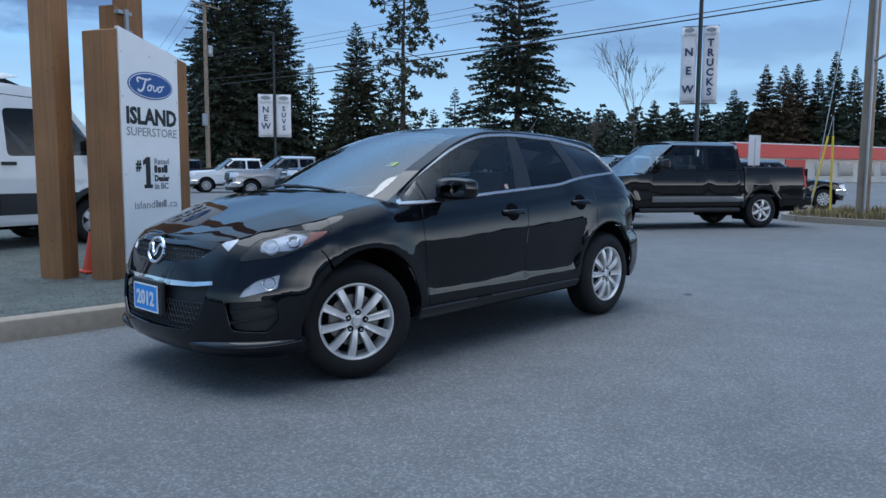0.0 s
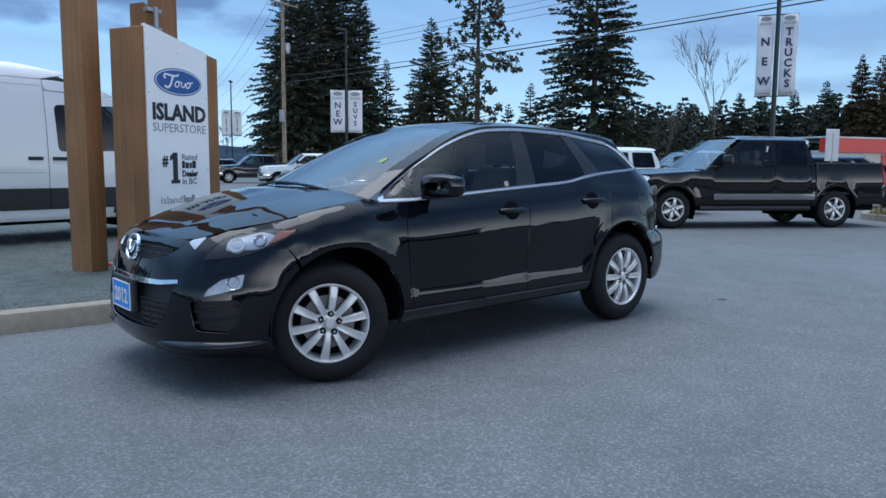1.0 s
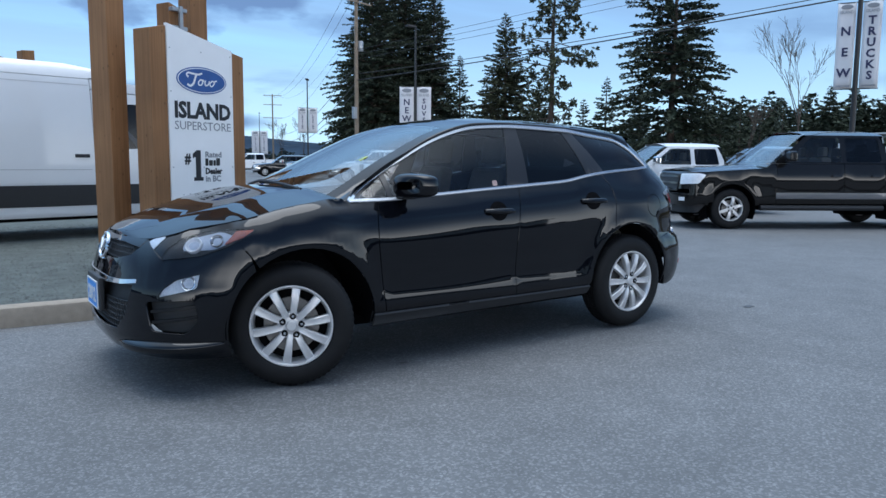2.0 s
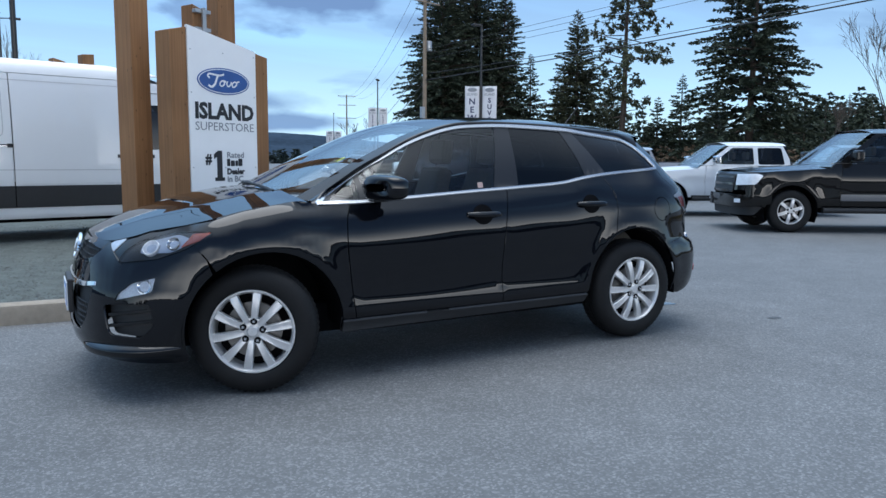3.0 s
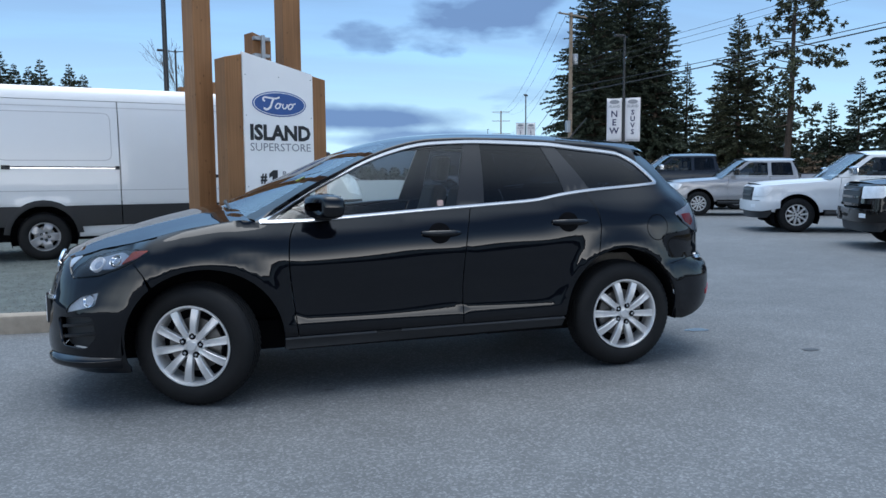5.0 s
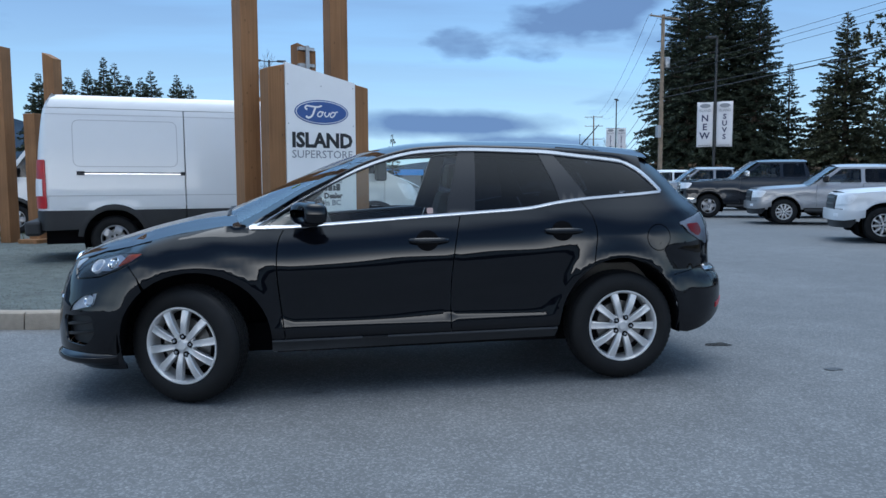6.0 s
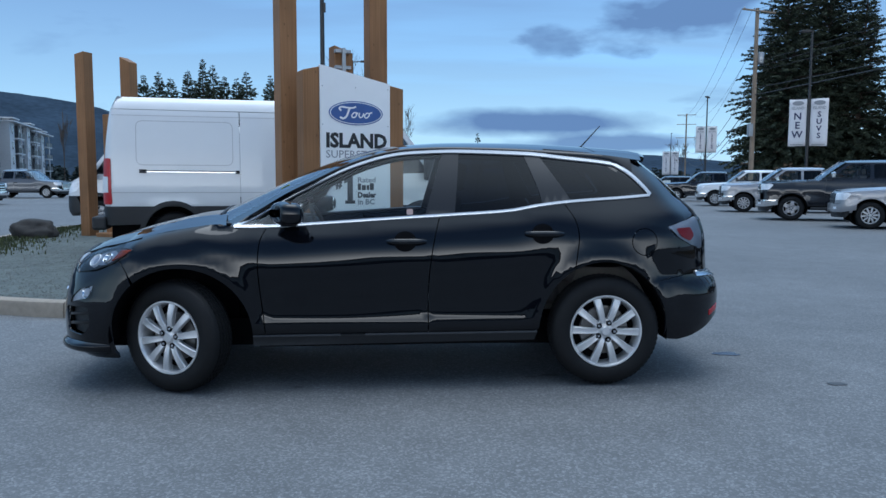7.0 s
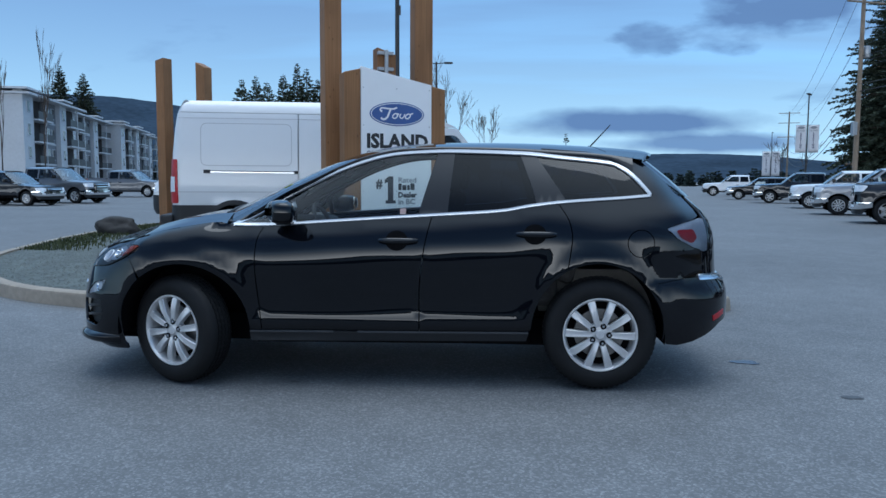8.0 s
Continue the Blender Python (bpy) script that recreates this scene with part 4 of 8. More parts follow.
    for side in (1, -1):
        fd = belt_between(-0.800, 0.292) + door_b[1:] + [(x, 0.366 - 0.014 * (0.22 - x) / 1.02) for x in np.linspace(0.2, -0.78, 8)] + door_a[::-1][:-1]
        skin("front_door", sh, fd, M_BLACKPAINT, car, side=side, h=0.05)
        near = arch(1.352, 0.366, 0.420, 0.462, 118, 176, 10)
        rd = belt_between(0.299, 1.100) + door_c[1:] + near + [(0.886, 0.375)] + [(x, 0.375) for x in np.linspace(0.8, 0.24, 6)] + shift(door_b[::-1], 0.007)[:-1]
        skin("rear_door", sh, rd, M_BLACKPAINT, car, side=side, h=0.05)
        wing = shift(door_a, -0.007) + [(-0.86, 0.30)] + arch(-1.335, 0.352, 0.450, 0.440, -6, 128, 16) + sh.sz([(-1.652, 0.765), (-1.708, 0.842), (-1.66, 0.880), (-1.600, 0.914)]) + [(sh.s_of(x, z) if x < -1.4 else x, z) for x, z in hood_edge[::-1] if x > -1.61] + [(-1.00, 1.040)]
        skin("front_wing", sh, wing, M_BLACKPAINT, car, side=side, h=0.045)
        q_arch = arch(1.352, 0.366, 0.420, 0.462, 117, 38, 10)
        quarter = shift(door_c, 0.007)[::-1] + [(1.112, 1.196)] + belt_between(1.2, 1.70, 8) + [(1.735, 1.258), (1.70, 1.30), (1.605, 1.40), (1.51, 1.465), (1.44, 1.484), (1.30, 1.500), (1.145, 1.516), (1.0, 1.528), (1.0, 1.555), (1.3, 1.535), (1.55, 1.505)] + sh.sz([(1.68, 1.455), (1.80, 1.355), (1.92, 1.245), (2.01, 1.12)]) + sh.sz([(1.99, 1.108), (1.90, 1.083), (1.775, 1.048), (1.80, 1.012), (1.88, 0.965), (1.97, 0.918), (2.06, 0.885)]) + sh.sz([(2.08, 0.74), (1.90, 0.735), (1.72, 0.705)]) + q_arch[::-1]
        fuel = [(1.613 + 0.088 * math.cos(a), 0.953 + 0.088 * math.sin(a)) for a in np.linspace(0, 2 * math.pi, 28, endpoint=False)]
        skin("rear_quarter", sh, quarter, M_BLACKPAINT, car, side=side, h=0.045, holes=[fuel] if side == 1 else [])
        if side == 1:
            skin("fuel_door", sh, [(1.613 + 0.082 * math.cos(a), 0.953 + 0.082 * math.sin(a)) for a in np.linspace(0, 2 * math.pi, 28, endpoint=False)], M_BLACKPAINT, car, h=0.04)
        # bumpers
        s0 = sh.s_front
        top_edge = sh.sz([(-1.658, 0.762), (-1.714, 0.836), (-1.77, 0.806), (-1.89, 0.758), (-2.05, 0.735)])
        fog = rounded([(s0 + 0.735, 0.540), (s0 + 0.76, 0.590), (s0 + 0.84, 0.645), (s0 + 0.985, 0.678), (s0 + 0.965, 0.592)], 0.02)
        duct = rounded([(s0 + 0.70, 0.36), (s0 + 0.66, 0.52), (s0 + 0.95, 0.535), (s0 + 0.97, 0.42), (s0 + 0.90, 0.35)], 0.03)
        bumper = [(s0, 0.225), (s0 + 0.5, 0.222), (s0 + 0.9, 0.225), (s0 + 1.15, 0.235)] + arch(-1.335, 0.352, 0.450, 0.440, 192, 131, 10) + top_edge + [(s0 + 0.66, 0.79), (s0 + 0.56, 0.842), (s0 + 0.3, 0.838), (s0, 0.832)]
        bumper = bumper[:-2] + [(s0 + 0.56, 0.838)] + [(s0 + 0.53, 0.800), (s0 + 0.47, 0.757), (s0 + 0.30, 0.724), (s0, 0.716)]
        front_poly = [(s0, 0.225)] + bumper[1:-1] + [(s0, 0.716), (s0, 0.590), (s0 + 0.555, 0.600), (s0 + 0.50, 0.43), (s0 + 0.40, 0.345), (s0, 0.330)]
        skin("front_bumper", sh, front_poly, M_BLACKPAINT, car, side=side, h=0.045, holes=[fog, duct])
        skin("grille_brow", sh, [(s0, 0.812), (s0 + 0.30, 0.818), (s0 + 0.52, 0.80), (s0 + 0.555, 0.842), (s0 + 0.3, 0.842), (s0, 0.838)], M_BLACKPAINT, car, side=side, h=0.05)
        skin("upper_grille", sh, [(s0, 0.71), (s0 + 0.30, 0.718), (s0 + 0.48, 0.755), (s0 + 0.53, 0.80), (s0 + 0.30, 0.822), (s0, 0.816)], M_PLASTIC, car, side=side, off=-0.035, h=0.08, label="black mesh grille")
        skin("lower_grille", sh, [(s0, 0.31), (s0 + 0.42, 0.32), (s0 + 0.53, 0.42), (s0 + 0.58, 0.615), (s0, 0.61)], M_PLASTIC, car, side=side, off=-0.045, h=0.08, label="black honeycomb lower grille")
        skin("chrome_bar", sh, strip([(s0, 0.606), (s0 + 0.25, 0.606), (s0 + 0.45, 0.611), (s0 + 0.575, 0.624)], 0.034, 0.020), M_CHROME, car, side=side, off=0.008, h=0.05, label="chrome bumper bar")
        skin("fog_lamp_housing", sh, fog, M_REFLECTOR, car, side=side, off=-0.010, h=0.03, label="bright fog lamp reflector")
        p, n = sh.at(s0 + 0.915, 0.622, -0.012, side), sh.normal(s0 + 0.915, 0.622, side)
        part("fog_lamp_bowl", lathe([(0.001, -0.004), (0.026, 0.0), (0.034, 0.008), (0.038, 0.010), (0.040, 0.0)], 20, Matrix.Translation(p) @ n.to_track_quat("Z", "Y").to_matrix().to_4x4()), M_CHROME, car, smooth=True)
        skin("fog_lamp_lens", sh, fog, M_LENS, car, side=side, off=-0.002, th=0.0, h=0.04)
        skin("fog_lamp_bezel", sh, strip(fog + [fog[0]], 0.010), M_GLOSSBLACK, car, side=side, off=0.002, th=0.01, h=0.03)
        skin("duct", sh, duct, M_PLASTIC, car, side=side, off=-0.045, h=0.06)
        for dz in (0.405, 0.465):
            skin("duct_blade", sh, strip([(s0 + 0.69, dz), (s0 + 0.96, dz + 0.035)], 0.016), M_GLOSSBLACK, car, side=side, off=-0.012, th=0.03, h=0.06)
        rows = []
        for u in np.linspace(0.40, 1.10, 15):
            e = math.sin(math.pi * (u - 0.40) / 0.70) ** 0.6 if 0.40 < u < 1.10 else 0.0
            zt = 0.272 + 0.035 * (u - 0.4)
            rows.append([sh.at(s0 + u, zt + 0.022 * e, 0.001, side), sh.at(s0 + u, zt + 0.008 * e, 0.026 * e + 0.002, side), sh.at(s0 + u, zt - 0.012, 0.044 * e + 0.002, side), sh.at(s0 + u, zt - 0.035, 0.046 * e + 0.002, side), sh.at(s0 + u, zt - 0.052, 0.028 * e + 0.001, side), sh.at(s0 + u, zt - 0.058, 0.0, side)])
        loft("chin_spoiler", rows, M_BLACKPAINT, car, flip=side == 1)
        skin("chin_lip", sh, [(s0, 0.195), (s0 + 0.9, 0.19), (s0 + 1.14, 0.205), (s0 + 1.14, 0.24), (s0 + 0.9, 0.228), (s0, 0.228)], M_BLACKPAINT, car, side=side, off=-0.012, h=0.06)
        rear_edge = sh.sz([(1.715, 0.70), (1.90, 0.730), (2.08, 0.735)])
        s1 = sh.s_rear
        skin("rear_bumper", sh, arch(1.352, 0.366, 0.420, 0.462, 38, -4, 8)[::-1] + rear_edge + [(s1 - 0.6, 0.735), (s1, 0.735), (s1, 0.46), (s1 - 0.5, 0.455)] + sh.sz([(2.16, 0.43), (2.06, 0.365), (1.96, 0.325), (1.86, 0.305), (1.79, 0.315)]), M_BLACKPAINT, car, side=side, h=0.05)
        skin("bumper_step", sh, strip(sh.sz([(2.0, 0.736), (2.14, 0.726)]) + [(s1 - 0.55, 0.712), (s1 - 0.2, 0.712), (s1, 0.712)], 0.035), M_SATIN, car, side=side, off=0.012, h=0.06)
        skin("reflector", sh, strip(sh.sz([(2.10, 0.47), (2.19, 0.50)]), 0.035), M_REDLENS, car, side=side, off=0.004, h=0.04)
        skin("tailgate", sh, sh.sz([(2.09, 0.742)]) + sh.sz([(2.075, 0.885), (2.06, 1.10), (1.965, 1.235)]) + [(s1 - 0.35, 1.26), (s1, 1.28), (s1, 0.742)], M_BLACKPAINT, car, side=side, h=0.06)
        # tail lamp
        tl = rounded(sh.sz([(1.778, 1.046), (1.90, 1.078), (2.02, 1.104), (2.072, 1.10), (2.088, 0.90), (2.04, 0.893), (1.95, 0.928), (1.85, 0.978)]), 0.02)
        skin("tail_lamp", sh, tl, M_LAMPINNER, car, side=side, off=-0.004, h=0.04, label="clear and red tail lamp")
        skin("tail_lamp_red", sh, rounded(sh.sz([(1.838, 1.036), (1.955, 1.040), (1.985, 0.985), (1.945, 0.950), (1.87, 0.985)]), 0.02), M_REDLENS, car, side=side, off=0.004, th=0.004, h=0.04)
        skin("tail_lamp_lens", sh, tl, M_LENS, car, side=side, off=0.010, th=0.015, h=0.04)
        # headlamp
        bonnet_side = sh.sz([(-1.58, 0.974), (-1.66, 0.955), (-1.72, 0.936)]) + [(s0 + 0.86, 0.901), (s0 + 0.74, 0.873), (s0 + 0.56, 0.845)]
        skin("lamp_surround", sh, sh.sz([(-1.58, 0.925), (-1.60, 0.86), (-1.70, 0.775)]) + sh.sz([(-1.81, 0.755), (-1.91, 0.735), (-2.04, 0.725)]) + [(s0 + 0.55, 0.79)] + bonnet_side[::-1], M_BLACKPAINT, car, side=side, off=-0.010, h=0.045)
        skin("headlamp", sh, lamp, M_PLASTIC, car, side=side, off=-0.005, th=0.004, h=0.04, label="clear headlamp with bright bowls")
        skin("headlamp_reflector", sh, rounded(sh.sz([(-1.965, 0.79), (-1.93, 0.845), (-1.76, 0.892), (-1.70, 0.862), (-1.82, 0.80)]), 0.03), M_LAMPSKY, car, side=side, off=-0.001, th=0.003, h=0.03)
        skin("headlamp_marker", sh, rounded(sh.sz([(-1.775, 0.826), (-1.705, 0.898), (-1.625, 0.905), (-1.68, 0.866)]), 0.01), M_AMBER, car, side=side, off=0.002, th=0.006, h=0.03, label="orange side marker")
        skin("headlamp_lens", sh, lamp, M_LENS, car, side=side, off=0.014, th=0.016, h=0.04)
        for x, z, r in ((-1.905, 0.818, 0.044), (-1.80, 0.842, 0.036)):
            p, n = sh.at(sh.s_of(x, z), z, -0.002, side), sh.normal(sh.s_of(x, z), z, side)
            bm = lathe([(0.001, 0.0), (r * 0.55, -0.002), (r * 0.8, 0.004), (r, 0.014), (r * 1.06, 0.010), (r * 1.06, -0.02)], 24, Matrix.Translation(p) @ n.to_track_quat("Z", "Y").to_matrix().to_4x4())
            part("lamp_bowl", bm, M_REFLECTOR if r > 0.04 else M_CHROME, car, smooth=True)
        skin("headlamp_inner", sh, rounded([(s0 + 0.44, 0.742), (s0 + 0.60, 0.845), (s0 + 0.70, 0.862), (s0 + 0.63, 0.775), (s0 + 0.52, 0.735)], 0.015), M_LAMPINNER, car, side=side, off=-0.004, h=0.04, label="silver strip beside grille")
        # greenhouse
        skin("chrome_strip_upper", sh, strip(upper, 0.019, 0.022), M_TRIM, car, side=side, off=0.010, th=0.016, h=0.05, label="bright window trim")
        skin("chrome_strip_lower", sh, strip([(x, z + 0.004) for x, z in low_chrome], 0.015), M_TRIM, car, side=side, off=0.012, th=0.016, h=0.05, label="bright window trim")

        def under(x, d=0.012):
            """The lower edge of the upper trim at x."""
            for (xa, za), (xb, zb) in zip(upper, upper[1:]):
                if xa <= x <= xb:
                    return za + (zb - za) * (x - xa) / (xb - xa) - d
            return upper[-1][1] - d
        wins = {
            "quarter_light": (M_GLASS, [(-0.93, 1.055), (-0.735, 1.060), (-0.735, under(-0.735))]),
            "front_window": (M_GLASS, [(-0.70, 1.062)] + [(x, belt(x) + 0.012) for x in np.linspace(-0.6, 0.205, 10)] + [(0.318, under(0.318))] + [(x, under(x)) for x in np.linspace(0.25, -0.70, 22)]),
            "rear_window": (M_TINT, [(x, belt(x) + 0.012) for x in np.linspace(0.395, 0.962, 10)] + [(0.94, 1.29), (0.862, under(0.862))] + [(x, under(x)) for x in np.linspace(0.8, 0.43, 8)]),
            "rear_quarter_window": (M_TINT, [(x, belt(x) + 0.012) for x in np.linspace(1.15, 1.68, 10)] + [(x, under(x)) for x in (1.685, 1.64, 1.595, 1.55, 1.50, 1.44, 1.35, 1.25, 1.145, 1.05, 0.965)]),
        }
        if side == 1:
            skin("window_sticker", sh, rounded([(0.085, 1.120), (0.125, 1.122), (0.125, 1.158), (0.085, 1.156)], 0.008), M_STICKERPALE, car, off=-0.004, th=0, h=0.05, label="small pale sticker on the window")
        holes = []
        for name, (m, poly) in wins.items():
            skin(name, sh, poly, m, car, side=side, off=-0.006, th=0.0, h=0.07)
            holes.append(poly)
        frame_out = [(x, belt(x)) for x in np.linspace(-0.97, 1.70, 50)] + upper[::-1][1:-1]
        skin("pillar_trim", sh, frame_out, M_PILLAR, car, side=side, off=-0.002, th=0.02, h=0.05, holes=[[(x, z) for x, z in q] for q in holes], label="gloss black window pillars")
        # sill, cladding, handles
        skin("sill_strip", sh, [(-0.885, 0.289), (0.905, 0.322), (0.92, 0.374), (-0.885, 0.352)], M_PLASTIC, car, side=side, off=0.018, th=0.05, h=0.08, label="dark grey sill moulding")
        # a near-black sheet that stands for the shade below the sill
        skin("sill_shade", sh, [(-0.86, 0.27), (0.88, 0.29), (0.88, 0.42), (-0.86, 0.40)], M_DARK, car, side=side, off=-0.04, h=0.15)
        for x, z in ((0.085, 0.955), (0.963, 1.004)):
            c = [(x - 0.01 + 0.072 * math.cos(a), z + 0.064 * math.sin(a)) for a in np.linspace(0, 2 * math.pi, 20, endpoint=False)]
            # flat dark disc on the door, drawn for the shade in the handle recess
            skin("handle_cup_shade", sh, c, M_DARK, car, side=side, off=0.0025, th=0, h=0.03)
            rows = []
            for i in range(15):
                t = i / 14
                u = x - 0.126 + 0.252 * t
                lift = 0.036 * (1 - abs(2 * t - 1) ** 4) + 0.004
                hh = 0.019 * (1 - 0.35 * abs(2 * t - 1) ** 3)
                ring = []
                for k in range(11):
                    a = 2 * math.pi * k / 10
                    ring.append(sh.at(u, z + 0.002 + hh * math.sin(a), lift + 0.010 * math.cos(a), side))
                rows.append(ring)
            loft("door_handle", rows, M_BLACKPAINT, car, flip=side == -1)
        # wheel wells, with their shade in the near-black colour
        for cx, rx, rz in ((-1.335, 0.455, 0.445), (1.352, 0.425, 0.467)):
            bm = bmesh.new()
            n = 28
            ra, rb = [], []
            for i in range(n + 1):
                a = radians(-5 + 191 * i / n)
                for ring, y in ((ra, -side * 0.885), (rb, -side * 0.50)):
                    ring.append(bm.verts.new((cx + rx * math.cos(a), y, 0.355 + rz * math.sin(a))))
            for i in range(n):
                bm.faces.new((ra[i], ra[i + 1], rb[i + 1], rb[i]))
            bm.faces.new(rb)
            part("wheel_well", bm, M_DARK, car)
        # mirror
        rows = []
        for i in range(15):
            t = i / 14
            a = math.pi * t
            sc = max(0.03, math.sin(a)) ** 0.32
            ring = []
            for k in range(25):
                b_ = 2 * math.pi * k / 24
                cy = abs(math.cos(b_)) ** 0.45 * math.copysign(1, math.cos(b_))
                cz = abs(math.sin(b_)) ** 0.45 * math.copysign(1, math.sin(b_))
                taper = 1 - 0.16 * max(0, cy)
                ring.append(Vector((-0.640 - 0.080 * math.cos(a) * (1 - 0.15 * cy) + 0.030 * cy, -side * (0.992 + 0.125 * cy * sc), 1.136 + 0.076 * cz * sc * taper)))
            rows.append(ring)
        mir = loft("mirror", rows, M_BLACKPAINT, car, "glossy black door mirror", flip=side == 1)
        part("mirror_glass", tube((-0.557, -side * 0.992, 1.134), (-0.555, -side * 0.992, 1.134), 0.066, 0.066, 20), M_CHROME, mir)
        part("mirror_foot", box((-0.70, -side * 0.90 - 0.03, 1.05), (-0.60, -side * 0.90 + 0.07, 1.085)), M_GLOSSBLACK, mir, bevel=0.01)

    # bonnet: from the top edge of one wing across to the other
    edge = []
    for x, z in smooth_line([(-1.06, 1.052), (-1.16, 1.056), (-1.30, 1.034), (-1.45, 1.008), (-1.62, 0.966), (-1.72, 0.938)], 5):
        edge.append(sh.at(sh.s_of(x, z), z, 0.0))
    edge = [Vector((p.x, min(p.y, -0.0), p.z)) for p in edge]
    for s, z in smooth_line([(s0 + 0.86, 0.902), (s0 + 0.74, 0.874), (s0 + 0.56, 0.846), (s0 + 0.3, 0.842), (s0 + 0.12, 0.839), (s0 + 0.02, 0.838)], 5):
        edge.append(sh.at(s, z, 0.0))
    top = table((-2.22, 0.838), (-2.14, 0.872), (-2.05, 0.912), (-1.95, 0.948), (-1.75, 1.012), (-1.558, 1.062), (-1.344, 1.105), (-1.05, 1.125))
    rows = []
    for p in edge:
        row = []
        for k in range(33):
            t = -1 + 2 * k / 32
            crown = max(0.0, top(p.x) - p.z) * (1 - abs(t) ** 2.4)
            sweep = -0.10 * (1 - t * t) if p.x > -1.12 else -0.10 * (1 - t * t) * max(0, 1 - (-1.12 - p.x) / 0.3)
            crease = 0.006 * math.exp(-((abs(t) - 0.62) / 0.07) ** 2)
            row.append(Vector((p.x + sweep, p.y * -t, p.z + crown + crease * min(1, (p.x + 2.2) * 3))))
        rows.append(row)
    loft("bonnet", rows, M_BLACKPAINT, car, thick=0.012)
    # windscreen, roof, rear glass
    e_line = smooth_line([(-1.035, -0.735, 1.055), (-0.90, -0.715, 1.130), (-0.70, -0.686, 1.252), (-0.52, -0.660, 1.342), (-0.34, -0.632, 1.432), (-0.16, -0.612, 1.500), (0.02, -0.600, 1.543), (0.20, -0.594, 1.558), (0.40, -0.590, 1.563), (0.80, -0.585, 1.556), (1.10, -0.578, 1.540), (1.40, -0.565, 1.518), (1.60, -0.548, 1.494)], 4)
    c_line = smooth_line([(-1.26, 0, 1.110), (-1.06, 0, 1.200), (-0.86, 0, 1.293), (-0.66, 0, 1.384), (-0.46, 0, 1.468), (-0.24, 0, 1.540), (-0.02, 0, 1.583), (0.18, 0, 1.602), (0.40, 0, 1.612), (0.80, 0, 1.612), (1.10, 0, 1.603), (1.45, 0, 1.585), (1.70, 0, 1.566)], 4)
    rows = []
    W = [-1 + k / 16 for k in range(33)]
    for e, c in zip(e_line, c_line):
        row = []
        for t in W:
            u = abs(t)
            k = 1 - u ** 2.3
            row.append(Vector((e[0] + (c[0] - e[0]) * (1 - u * u), e[1] * -t, e[2] + (c[2] - e[2]) * k)))
        rows.append(row)
    head = 21
    loft("windscreen", [r[2:31] for r in rows[:head]], M_SHIELD, car, flip=True)
    for a, b in ((0, 3), (30, 33)):
        loft("windscreen_pillar", [r[a:b] for r in rows[:head]], M_BLACKPAINT, car, flip=True, thick=0.02)
    loft("roof", rows[head - 1:], M_BLACKPAINT, car, flip=True, thick=0.02)
    loft("roof_liner", [[p - Vector((0, 0, 0.035)) for p in r[1:32]] for r in rows[head - 1:-4]], M_LINER, car)
    # gap filler between roof edge and window trim
    for side in (1, -1):
        rr = []
        for e in e_line:
            z = e[2]
            low = None
            for (xa, za), (xb, zb) in zip(upper, upper[1:]):
                if xa <= e[0] <= xb:
                    low = za + (zb - za) * (e[0] - xa) / (xb - xa)
            if low is None:
                low = upper[0][1] if e[0] < 0 else e[2] - 0.02
            a = sh.at(e[0], low - 0.004, -0.002, side)
            b = Vector((e[0], e[1] * side, e[2]))
            m = (a + b) / 2 + Vector((0, -side * 0.010, 0.004))
            rr.append([a, (a + m) / 2 + Vector((0, -side * 0.003, 0.001)), m, (m + b) / 2 + Vector((0, -side * 0.001, 0.003)), b])
        loft("roof_side", rr, M_BLACKPAINT, car, flip=side == 1)
    spoiler = []
    for k in range(17):
        t = -1 + k / 8
        u = abs(t)
        k2 = 1 - u ** 2.3
        spoiler.append([Vector((1.60 + 0.10 * (1 - u * u), 0.545 * t, 1.492 + 0.074 * k2)), Vector((1.66 + 0.10 * (1 - u * u), 0.54 * t, 1.485 + 0.071 * k2)), Vector((1.70 + 0.10 * (1 - u * u), 0.53 * t, 1.474 + 0.070 * k2)), Vector((1.67 + 0.10 * (1 - u * u), 0.53 * t, 1.466 + 0.068 * k2))])
    loft("spoiler", spoiler, M_BLACKPAINT, car, flip=True)
    rear = []
    side_edge = [Vector((1.66, 0.545, 1.468)), *(sh.at(sh.s_of(x, z), z, 0, -1) for x, z in ((1.70, 1.440), (1.80, 1.352), (1.92, 1.240)))]
    for k in range(17):
        t = -1 + k / 8
        u = 1 - t * t
        rear.append([Vector((p.x + (0.07 + 0.03 * i) * u, t * p.y, p.z + 0.045 * u * (1 - i / 3))) for i, p in enumerate(side_edge)])
    loft("rear_screen", rear, M_TINT, car)
    # cowl, wiper, emblem, plate, antenna
    cowl = []
    for k in range(17):
        t = -1 + k / 8
        u = 1 - t * t
        cowl.append([Vector((-1.10 - 0.14 * u, 0.70 * t, 1.062 + 0.055 * u)), Vector((-1.00 - 0.16 * u, 0.72 * t, 1.056 + 0.052 * u))])
    loft("cowl_panel", cowl, M_PLASTIC, car, thick=0.02)
    part("wiper", path_tube([(-1.17, -0.48, 1.105), (-1.185, -0.25, 1.130), (-1.20, 0.0, 1.144), (-1.19, 0.18, 1.142)], 0.010, 6), M_PLASTIC, car)
    part("wiper", path_tube([(-1.12, 0.10, 1.150), (-1.15, 0.3, 1.138), (-1.12, 0.58, 1.106)], 0.010, 6), M_PLASTIC, car)
    nose = sh.at(s0 + 0.01, 0.765).x
    m_nose = Matrix.Translation((nose - 0.012, 0, 0.772)) @ pose(0, 0, 0, 90, 0, -90) @ pose(0, 0, 0, -14, 0, 0)
